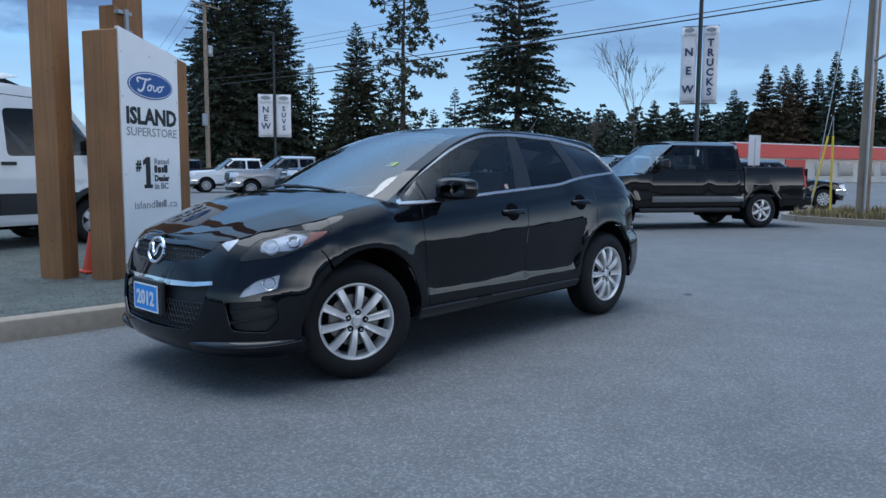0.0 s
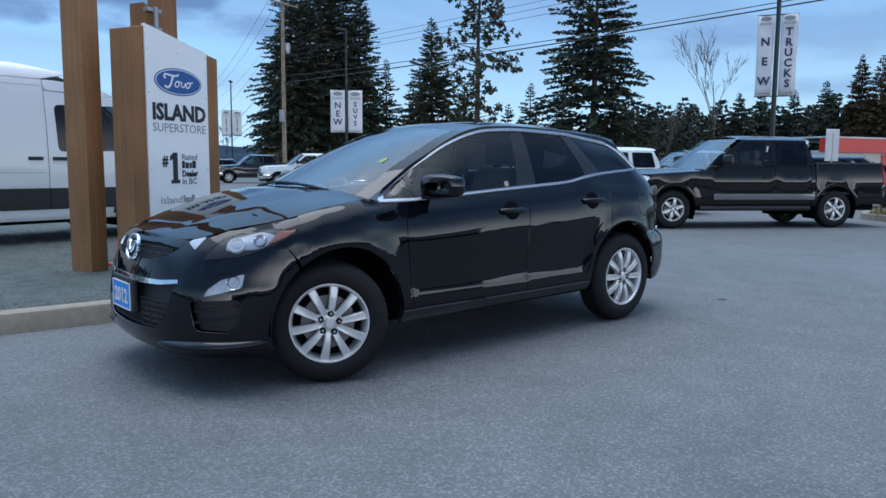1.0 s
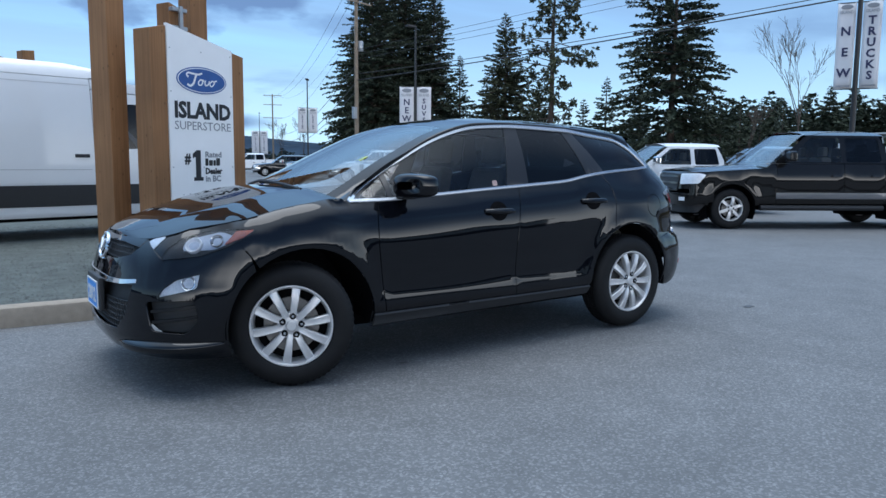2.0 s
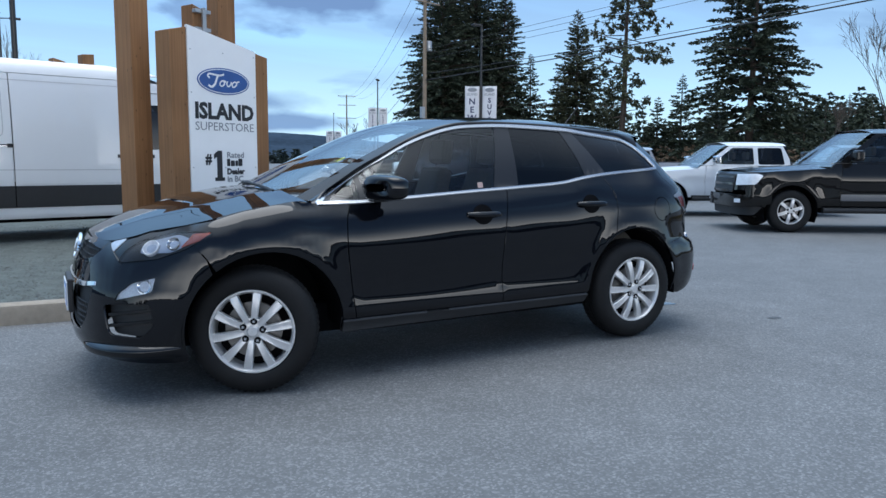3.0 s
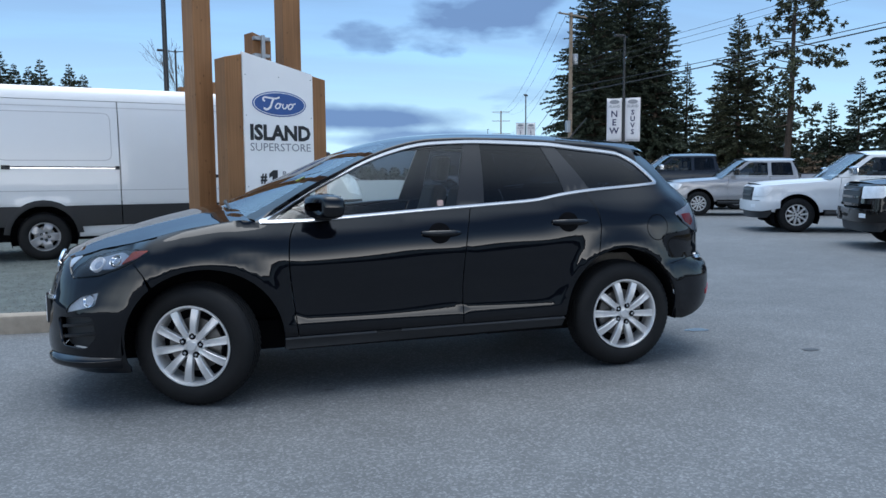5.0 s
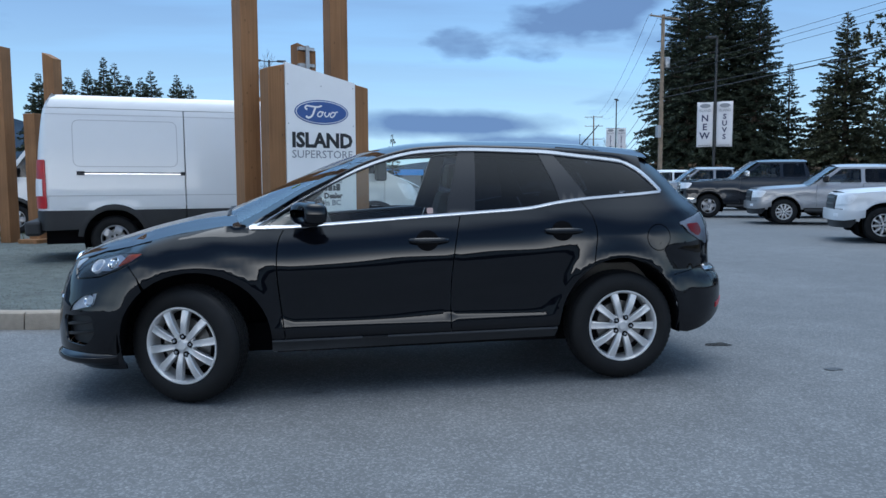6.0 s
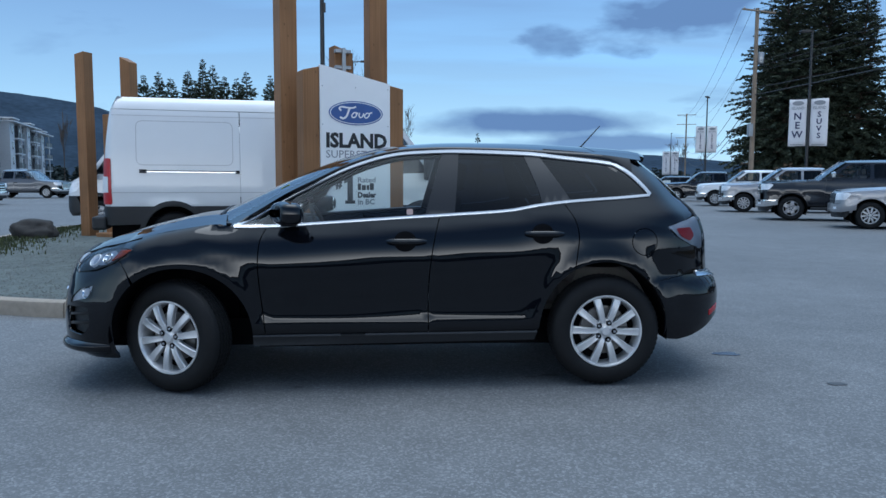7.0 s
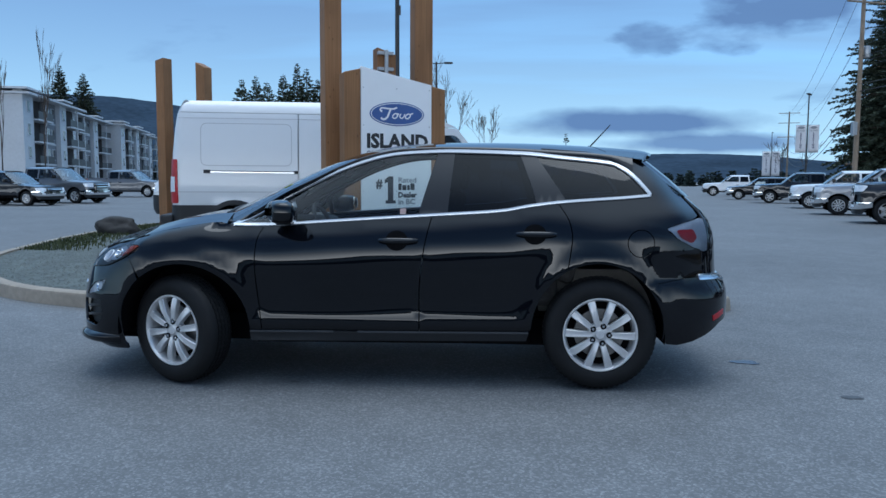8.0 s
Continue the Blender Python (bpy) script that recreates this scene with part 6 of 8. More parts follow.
        screen.append([Vector((-2.560 - 0.14 * u + 0.98 * k, t * (0.92 - 0.12 * k), 1.34 + 0.05 * u * (1 - k) + 0.86 * k - 0.02 * math.sin(3.14 * k))) for k in np.linspace(0, 1, 6)])
        roof.append([Vector((-1.600 - 0.12 * u * (1 - k) ** 3 + 4.34 * k, t * (0.80 - 0.06 * min(1, k * 5)), 2.18 + (0.40 if k > 0 else 0) * min(1, (k * 5)) ** 0.6 - (0.06 if k == 1 else 0) - 0.05 * t * t)) for k in (0, 0.03, 0.07, 0.12, 0.2, 0.4, 0.7, 0.97, 1)])
    loft("bonnet", bonnet, M_WHITEPAINT, v, flip=True)
    loft("windscreen", screen, M_TINT, v)
    loft("roof", roof, M_WHITEPAINT, v, flip=True)
    for side in (1, -1):
        skin("rear_door", sh, [(tail + 0.01, 0.64), (sh.s_rear - 0.005, 0.64), (sh.s_rear - 0.005, 2.545), (tail + 0.02, 2.50), (tail + 0.01, 2.45)], M_WHITEPAINT, v, side=side, h=0.12)
    part("rear_bumper", box((2.90, -0.94, 0.42), (3.12, 0.94, 0.64)), M_PLASTIC, v, bevel=0.04)
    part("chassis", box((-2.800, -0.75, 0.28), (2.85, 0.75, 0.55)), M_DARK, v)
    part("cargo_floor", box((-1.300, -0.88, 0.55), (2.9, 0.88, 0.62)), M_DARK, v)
    part("bulkhead", box((-0.900, -0.85, 0.6), (-0.850, 0.85, 2.2)), M_CABIN, v)
    part("cab_seat", box((-1.950, -0.75, 0.7), (-1.300, 0.75, 1.0)), M_SEAT, v, bevel=0.05)
    part("dashboard", box((-2.600, -0.85, 0.8), (-2.200, 0.85, 1.32)), M_CABIN, v, bevel=0.05)
    kit = wheel_kit("steel", 0.355, 0.205, 0.235)
    for x in (-2.270, 1.88):
        for side in (1, -1):
            wheel(v, x, -side * 0.86, 0.355, kit, side, 0, 20)
    return v


VAN_A = radians(12.4)
cargo_van(pose(-4.78 + 3.0 * math.cos(VAN_A) - 1.03 * math.sin(VAN_A), 6.42 + 3.0 * math.sin(VAN_A) + 1.03 * math.cos(VAN_A), 0.105, 0, 0, 192.4), "white long cargo van with black cladding on the gravel")
cargo_van(pose(-5.35, 14.5, 0.105, 0, 0, -6), "white cargo van with black bumper behind the timbers")


# ---- parked trucks and cars ----
def vehicle(name, m, label, category, paint, L=5.85, wb=3.68, fo=0.95, half=1.0, hood=1.18, nose_top=1.10, roof=1.92, belt_z=1.28, screen=(-1.15, -0.35), cab_end=1.35, bed_rail=1.36,
            suv=False, grille=None, grille_bars=3, bumper=None, style="six", r=0.40, lower=None, mirror=None, trim=None, steps=True):
    """A parked truck or car that faces -x; the origin lies under the middle of the wheelbase."""
    v = thing(name, m, label, category)
    F = -wb / 2 - fo
    R = F + L
    xf, xr = -wb / 2, wb / 2
    grille, bumper, mirror = grille or M_CHROME, bumper or M_CHROME, mirror or M_GLOSSBLACK
    prof = table((0.35, half - 0.07), (0.5, half - 0.03), (0.62, half - 0.012), (0.85, half - 0.022), (1.0, half - 0.015), (1.12, half - 0.035), (belt_z, half - 0.075), (belt_z + 0.02, half - 0.085), (roof - 0.10, half - 0.24), (roof, half - 0.30))
    nose = table((0.3, half - 0.03), (0.55, half), (0.8, half - 0.01), (nose_top - 0.06, half - 0.04), (nose_top + 0.02, half - 0.10), (hood + 0.1, half - 0.2))
    ra, rw = r + 0.085, r + 0.10

    def width(s, z):
        w = prof(z)
        if s < F + 0.55:
            w = blend(w, nose(z), F + 0.55, F - 0.1, s)
        for cx in (xf, xr):
            d = math.hypot(s - cx, z - r)
            w += 0.014 * math.exp(-((d - ra - 0.03) / 0.08) ** 2)
        return w

    sh = Shell(F, R, half, 0.42, 0.14, 3.2, 4.5, width)
    hz = lambda x: nose_top + (hood - nose_top) * min(1.0, max(0.0, (x - F) / (screen[0] - F)))
    sx0, sx1 = screen
    mid = (sx1 + cab_end) / 2 - 0.08
    lo = 0.50
    roof_side = roof - 0.10
    for side in (1, -1):
        A = lambda cx, a0, a1, n=12: arch(cx, r, ra, ra, a0, a1, n)
        front_wing = [(xf + ra + 0.02, lo)] + A(xf, 12, 168) + [(xf - ra - 0.02, lo)] + sh.sz([(F + 0.16, lo), (F + 0.13, 0.78), (F + 0.16, nose_top - 0.05)]) + [(xf - 0.3, hz(xf - 0.3) - 0.035), (xf + 0.2, hz(xf + 0.2) - 0.03), (sx0, hood - 0.02), (sx0 + 0.1, belt_z - 0.012), (sx0 + 0.22, belt_z - 0.012), (sx0 + 0.18, 0.9), (sx0 + 0.2, lo)]
        skin("front_wing", sh, front_wing, paint, v, side=side, h=0.14)
        d0, d1, d2 = sx0 + 0.232, mid, cab_end - 0.10
        rear_cut = A(xr, 168, 100, 6) if suv else []
        skin("front_door", sh, [(d0 - 0.02, lo), (d1, lo), (d1, belt_z - 0.012), (d0, belt_z - 0.012), (d0 - 0.045, 0.9)], paint, v, side=side, h=0.16)
        if suv:
            skin("rear_door", sh, [(d1 + 0.012, lo), (xr - ra - 0.02, lo)] + A(xr, 165, 115, 6) + [(d2, belt_z - 0.012), (d1 + 0.012, belt_z - 0.012)], paint, v, side=side, h=0.16)
            skin("rear_quarter", sh, A(xr, 112, 12, 10) + [(xr + ra + 0.02, lo)] + sh.sz([(R - 0.05, lo), (R - 0.05, belt_z - 0.012)]) + [(d2 + 0.012, belt_z - 0.012)], paint, v, side=side, h=0.16)
        else:
            skin("rear_door", sh, [(d1 + 0.012, lo), (d2, lo), (d2, belt_z - 0.012), (d1 + 0.012, belt_z - 0.012)], paint, v, side=side, h=0.16)
            skin("cab_corner", sh, [(d2 + 0.012, lo), (cab_end, lo), (cab_end, belt_z - 0.012), (d2 + 0.012, belt_z - 0.012)], paint, v, side=side, h=0.2)
            bx = cab_end + 0.025
            skin("bed_side", sh, [(bx, lo), (xr - ra - 0.02, lo)] + A(xr, 168, 12) + [(xr + ra + 0.02, lo)] + sh.sz([(R - 0.03, lo), (R - 0.03, bed_rail)]) + [(bx, bed_rail)], paint, v, side=side, h=0.16)
            skin("bed_rail", sh, strip([(bx, bed_rail + 0.012), (R - 0.12, bed_rail + 0.012)], 0.03), M_PLASTIC, v, side=side, off=0.006, th=0.10, h=0.3)
        if lower is not None:
            skin("lower_stripe", sh, [(sx0 + 0.2, 0.60), (cab_end - 0.01 if not suv else xr - ra - 0.06, 0.60), (cab_end - 0.01 if not suv else xr - ra - 0.06, 0.72), (sx0 + 0.2, 0.72)], lower, v, side=side, off=0.006, th=0.01, h=0.3, label="lighter lower body stripe")
        skin("arch_flare", sh, arch(xf, r, ra + 0.07, ra + 0.06, 172, 8, 14) + A(xf, 8, 172, 14), paint if trim is None else trim, v, side=side, off=0.02, th=0.05, h=0.12)
        skin("arch_flare", sh, arch(xr, r, ra + 0.07, ra + 0.06, 172, 8, 14) + A(xr, 8, 172, 14), paint if trim is None else trim, v, side=side, off=0.02, th=0.05, h=0.12)
        # greenhouse
        top_front = sx1 + 0.02
        gh_end = (cab_end - 0.02) if not suv else R - 0.32
        out_line = [(sx0 + 0.16, belt_z), (gh_end + (0.0 if not suv else 0.16), belt_z), (gh_end + (0.0 if not suv else 0.10), belt_z + 0.15), (gh_end - 0.14, roof_side), (top_front + 0.05, roof_side)]
        w1 = rounded([(sx0 + 0.36, belt_z + 0.025), (mid - 0.04, belt_z + 0.025), (mid - 0.04, roof_side - 0.05), (top_front + 0.12, roof_side - 0.05)], 0.05)
        w2e = gh_end - 0.12 if not suv else d2 - 0.05
        w2 = rounded([(mid + 0.06, belt_z + 0.025), (w2e, belt_z + 0.025), (w2e - (0.06 if not suv else 0.02), roof_side - 0.05), (mid + 0.06, roof_side - 0.05)], 0.05)
        holes = [w1, w2]
        if suv:
            holes.append(rounded([(d2 + 0.06, belt_z + 0.03), (gh_end - 0.02, belt_z + 0.03), (gh_end - 0.16, roof_side - 0.06), (d2 + 0.03, roof_side - 0.06)], 0.05))
        skin("cab_frame", sh, out_line, paint, v, side=side, h=0.14, holes=holes)
        for i, w in enumerate(holes):
            skin("side_window", sh, w, M_GLASS if i == 0 else M_TINT, v, side=side, off=-0.012, th=0, h=0.25)
        for x in ((d1 - 0.16), (d2 - 0.18)):
            skin("door_handle", sh, strip([(x - 0.09, 1.06), (x + 0.09, 1.06)], 0.045), mirror, v, side=side, off=0.035, th=0.03, h=0.1)
        # mirror
        bm = box((-0.07, -0.06, -0.10), (0.08, 0.16, 0.10))
        for q in bm.verts:
            q.co = Vector((sx0 + 0.40 + q.co.x, -side * (half + 0.06 + q.co.y), belt_z + 0.13 + q.co.z))
        part("mirror", bm, mirror, v, bevel=0.04)
        part("mirror_arm", tube((sx0 + 0.42, -side * (half - 0.10), belt_z + 0.06), (sx0 + 0.41, -side * (half + 0.04), belt_z + 0.06), 0.025, 0.025, 8), M_PLASTIC, v)
        # lamps
        s0 = sh.s_front
        skin("headlamp", sh, rounded([(s0 + half * 0.62, nose_top - 0.27), (s0 + half * 0.62, nose_top - 0.06), (s0 + half * 1.13, nose_top - 0.05), (s0 + half * 1.24, nose_top - 0.08), (s0 + half * 1.10, nose_top - 0.25)], 0.03), M_REFLECTOR, v, side=side, off=0.006, th=0.03, h=0.1, label="clear headlamp")
        skin("nose_panel", sh, [(s0, nose_top - 0.36), (s0 + half * 1.30, nose_top - 0.36), (s0 + half * 1.28, nose_top - 0.02), (s0, nose_top - 0.02)], paint, v, side=side, off=-0.006, h=0.14)
        skin("grille", sh, rounded([(s0, nose_top - 0.42), (s0 + half * 0.52, nose_top - 0.40), (s0 + half * 0.58, nose_top - 0.07), (s0, nose_top - 0.05)], 0.03), M_PLASTIC, v, side=side, off=0.012, th=0.03, h=0.14)
        for k in range(grille_bars):
            z = nose_top - 0.12 - 0.26 * k / max(1, grille_bars - 1)
            skin("grille_bar", sh, strip([(s0, z), (s0 + half * 0.53, z)], 0.045), grille, v, side=side, off=0.026, th=0.02, h=0.2)
        skin("front_bumper", sh, [(s0, 0.47), (s0 + half * 1.0, 0.47), (s0 + half * 1.38, 0.54), (s0 + half * 1.38, 0.70), (s0, 0.70)], bumper, v, side=side, off=0.07, th=0.10, h=0.14)
        skin("air_dam", sh, [(s0, 0.30), (s0 + half * 1.1, 0.32), (s0 + half * 1.25, 0.48), (s0, 0.48)], M_PLASTIC, v, side=side, off=-0.01, h=0.2)
        skin("fog_lamp", sh, strip([(s0 + half * 0.72, 0.585), (s0 + half * 0.86, 0.585)], 0.07), M_REFLECTOR, v, side=side, off=0.075, th=0.01, h=0.1)
        tz = bed_rail - 0.03 if not suv else belt_z
        skin("tail_lamp", sh, sh.sz([(R - 0.16, tz - 0.40), (R - 0.02, tz - 0.40), (R - 0.02, tz), (R - 0.16, tz)]), M_REDLENS, v, side=side, off=0.008, th=0.03, h=0.1)
        if steps:
            part("running_board", tube((xf + ra + 0.1, -side * (half - 0.05), 0.42), (cab_end - 0.1 if not suv else xr - ra - 0.1, -side * (half - 0.05), 0.42), 0.055, 0.055, 10), M_PLASTIC, v)
        # dark well sheets, coloured as already in shade
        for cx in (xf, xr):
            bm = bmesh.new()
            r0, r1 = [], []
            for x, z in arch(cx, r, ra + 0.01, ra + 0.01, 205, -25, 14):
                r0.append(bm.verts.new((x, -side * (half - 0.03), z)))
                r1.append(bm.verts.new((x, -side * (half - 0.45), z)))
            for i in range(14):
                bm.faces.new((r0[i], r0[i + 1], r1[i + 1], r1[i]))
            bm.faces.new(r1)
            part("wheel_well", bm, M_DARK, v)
    bon, scr, top = [], [], []
    for t in np.linspace(-1, 1, 17):
        u = 1 - t * t
        bulge = 0.03 if abs(t) < 0.55 else 0.0
        bon.append([Vector((F + 0.20 * (1 - k) - 0.12 * u * (1 - k) + (sx0 - F + 0.06) * k, t * (half - 0.10 + 0.02 * k), hz(F + (sx0 - F) * k) - 0.035 + 0.055 * u ** 0.6 + bulge * min(1, 4 * k))) for k in (0, 0.06, 0.2, 0.4, 0.6, 0.8, 1)])
        scr.append([Vector((sx0 + 0.02 - 0.10 * u + (sx1 - sx0) * k, t * (half - 0.09 - 0.16 * k), hood + 0.02 * u + (roof - 0.07 - hood) * k + 0.03 * math.sin(math.pi * k))) for k in np.linspace(0, 1, 6)])
        e = gh_end - 0.06
        top.append([Vector((sx1 + 0.0 - 0.10 * u * (1 - k) + (e - sx1) * k, t * (half - 0.235), roof - 0.10 + 0.10 * (1 - t ** 4) * (1 - 0.25 * (2 * k - 1) ** 4))) for k in np.linspace(0, 1, 8)])
    loft("bonnet", bon, paint, v, flip=True)
    loft("windscreen", scr, M_SHIELD, v)
    loft("roof", top, paint, v, flip=True)
    back_x = gh_end - 0.06
    loft("rear_screen", [[Vector((back_x + (0.10 if not suv else 0.24) * k, t * (half - 0.235 + 0.10 * k), roof - 0.10 + 0.09 * (1 - t * t) * (1 - k) - (roof - 0.10 - belt_z) * k)) for k in (0, 0.5, 1)] for t in np.linspace(-1, 1, 7)], M_TINT, v)
    if suv:
        part("tailgate", box((R - 0.16, -half + 0.10, 0.55), (R - 0.03, half - 0.10, belt_z + 0.02)), paint, v, bevel=0.04)
    else:
        part("cab_back", box((cab_end - 0.06, -half + 0.08, 0.5), (cab_end, half - 0.08, belt_z + 0.02)), paint, v)
        part("tailgate", box((R - 0.10, -half + 0.06, 0.68), (R - 0.02, half - 0.06, bed_rail - 0.01)), paint, v, bevel=0.02)
        part("bed_floor", box((cab_end + 0.03, -half + 0.06, 0.70), (R - 0.06, half - 0.06, 0.76)), M_PLASTIC, v)
        part("bed_front", box((cab_end + 0.03, -half + 0.06, 0.76), (cab_end + 0.07, half - 0.06, bed_rail)), M_PLASTIC, v)
    part("rear_bumper", box((R - 0.10, -half + 0.05, 0.50), (R + 0.12, half - 0.05, 0.70)), bumper, v, bevel=0.03)
    part("chassis", box((F + 0.25, -half + 0.30, 0.36), (R - 0.15, half - 0.30, 0.56)), M_DARK, v)
    part("engine_bay", box((F + 0.3, -half + 0.35, 0.5), (sx0 + 0.1, half - 0.35, nose_top - 0.12)), M_DARK, v)
    part("cabin_floor", box((sx0, -half + 0.10, 0.52), ((cab_end if not suv else R - 0.2), half - 0.10, 0.60)), M_CABIN, v)
    part("dashboard", box((sx0 + 0.05, -half + 0.12, 0.8), (sx0 + 0.45, half - 0.12, belt_z)), M_CABIN, v, bevel=0.04)
    for x in (sx1 + 0.55, cab_end - 0.35):
        for y in (-0.42, 0.42):
            part("seat", box((x - 0.1, y - 0.26, 0.7), (x + 0.12, y + 0.26, belt_z + 0.12)), M_SEAT, v, bevel=0.05)
            part("headrest", box((x, y - 0.13, belt_z + 0.14), (x + 0.10, y + 0.13, belt_z + 0.33)), M_SEAT, v, bevel=0.03)
    kit = wheel_kit(style, r, r * 0.60, 0.27)
    for x in (xf, xr):
        for side in (1, -1):
            wheel(v, x, -side * (half - 0.155), r, kit, side, 0, 12)
    return v


def parked(x, y, heading, wb, half, right=False):
    """The pose of a vehicle from where its front wheel on the seen side touches the ground."""
    h = radians(heading)
    d, n = Vector((math.cos(h), math.sin(h))), Vector((-math.sin(h), math.cos(h)))
    k = -(half - 0.05) if not right else (half - 0.05)
    c = Vector((x, y)) - d * wb / 2 + n * k
    return pose(c.x, c.y, 0, 0, 0, heading - 180)


f150 = dict(L=5.89, wb=3.68, hood=1.22, nose_top=1.14, roof=1.95, belt_z=1.30)
vehicle("pickup_truck", parked(9.905, 4.19, 149, 3.68, 1.0), "dark bronze-black crew cab pickup with a lighter lower stripe", "truck", M_TRUCKPAINT, grille=M_GLOSSBLACK, bumper=M_TRUCKPAINT, lower=M_GREYPAINT, style="six", **f150)
small = dict(L=5.4, wb=3.24, fo=0.90, half=0.945, hood=1.16, nose_top=1.07, roof=1.80, belt_z=1.22, screen=(-0.95, -0.20), cab_end=1.33, bed_rail=1.28, r=0.385)
vehicle("pickup_truck", parked(11.0, 8.35, 152, 3.24, 0.945), "white mid-size crew cab pickup with dark arches", "truck", M_WHITEPAINT, grille=M_DARKALLOY, bumper=M_WHITEPAINT, style="five", mirror=M_CHROME, **small)
vehicle("pickup_truck", parked(13.06, 14.84, 156, 3.24, 0.945), "silver mid-size pickup with dark five-spoke wheels", "truck", M_SILVER, grille=M_DARKALLOY, bumper=M_SILVER, style="five", **small)
big = dict(L=6.2, wb=3.95, fo=1.0, half=1.03, hood=1.36, nose_top=1.30, roof=2.06, belt_z=1.42, bed_rail=1.48, r=0.42)
vehicle("pickup_truck", parked(13.1, 19.3, 158, 3.95, 1.03), "black heavy-duty pickup with chrome bumper and grille", "truck", M_BLUEPAINT, style="steel", mirror=M_CHROME, **big)
vehicle("pickup_truck", parked(14.5, 26.0, 160, 3.7, 1.01), "silver full-size pickup with dark wheels", "truck", M_SILVER, grille=M_DARKALLOY, style="five", L=5.8, wb=3.7, half=1.01, hood=1.24, nose_top=1.18, roof=1.93)
vehicle("pickup_truck", parked(16.4, 33.6, 160, 3.57, 1.0), "white full-size pickup with chrome bumper", "truck", M_WHITEPAINT, style="five", L=5.8, wb=3.57, hood=1.22, nose_top=1.14, roof=1.92)
vehicle("pickup_truck", parked(17.7, 43.0, 162, 3.68, 1.0), "black crew cab pickup with bright wheels", "truck", M_BLUEPAINT, style="six", **f150)
vehicle("car", parked(18.6, 52.0, 164, 2.75, 0.92), "black sport utility car among the parked trucks", "car", M_BLUEPAINT, suv=True, L=4.6, wb=2.75, fo=0.9, half=0.92, hood=1.05, nose_top=0.92, roof=1.70, belt_z=1.10, screen=(-0.75, 0.05), cab_end=1.2, r=0.36, style="five", steps=False)
vehicle("pickup_truck", parked(20.6, 66.0, 164, 3.68, 1.0), "white pickup on raised tyres far down the row", "truck", M_WHITEPAINT, style="six", bumper=M_PLASTIC, **{**f150, "r": 0.44})
# the lot behind the row
suv_kit = dict(suv=True, L=4.6, wb=2.75, fo=0.9, half=0.92, hood=1.05, nose_top=0.92, roof=1.70, belt_z=1.10, screen=(-0.75, 0.05), cab_end=1.2, r=0.36, style="five", steps=False)
vehicle("pickup_truck", parked(21.5, 12.5, 152, 3.7, 1.0), "dark grey pickup parked behind the white one", "truck", M_GREYPAINT, style="six", **f150)
vehicle("car", parked(23.3, 4.13, -44, 2.75, 0.92, True), "dark blue sport utility car behind the planting bed", "car", M_BLUEPAINT, **suv_kit)
# vehicles before the apartments
vehicle("car", parked(-22.0, 29.0, -8, 2.75, 0.92, True), "black sport utility car near the apartments", "car", M_BLUEPAINT, **suv_kit)
vehicle("pickup_truck", parked(-21.8, 32.8, -8, 3.68, 1.0, True), "grey crew cab pickup near the apartments", "truck", M_GREYPAINT, style="six", **f150)
vehicle("pickup_truck", parked(-24.5, 46.7, -6, 3.68, 1.0, True), "bronze-grey pickup before the apartment building", "truck", M_GREYPAINT, style="five", **f150)
vehicle("car", parked(-32.0, 33.0, -8, 2.75, 0.92, True), "dark sport utility car before the apartments", "car", M_TRUCKPAINT, **suv_kit)


# ---- poles, banners, cables, planting ----
EYE0 = Vector((-4.25, -4.34))


def seen(bearing, dist):
    a = radians(bearing)
    return EYE0.x + dist * math.sin(a), EYE0.y + dist * math.cos(a)


def px0(px):
    """The bearing of a column of the first view."""
    return 46.05 + math.degrees(math.atan((px - 784) / 1326))


def light_pole(x, y, h, label, heads=1, turn=0.0, arm=0.5):
    p = thing("street_lamp", pose(x, y, 0, 0, 0, turn), label, "street lamp")
    part("pole_base", lathe([(0.28, 0.0), (0.28, 0.6), (0.26, 0.65), (0.0, 0.65)], 16), M_KERB, p, smooth=True)
    part("pole", tube((0, 0, 0.6), (0, 0, h), 0.085, 0.06, 12), M_GALV, p)
    for k in range(heads):
        s = 1 if k == 0 else -1
        part("arm", tube((0, 0, h - 0.12), (s * arm, 0, h - 0.06), 0.035, 0.03, 8), M_GALV, p)
        part("lamp_head", box((min(s * arm, s * (arm + 0.6)), -0.16, h - 0.12), (max(s * arm, s * (arm + 0.6)), 0.16, h)), M_GALV, p, bevel=0.03)
    return p


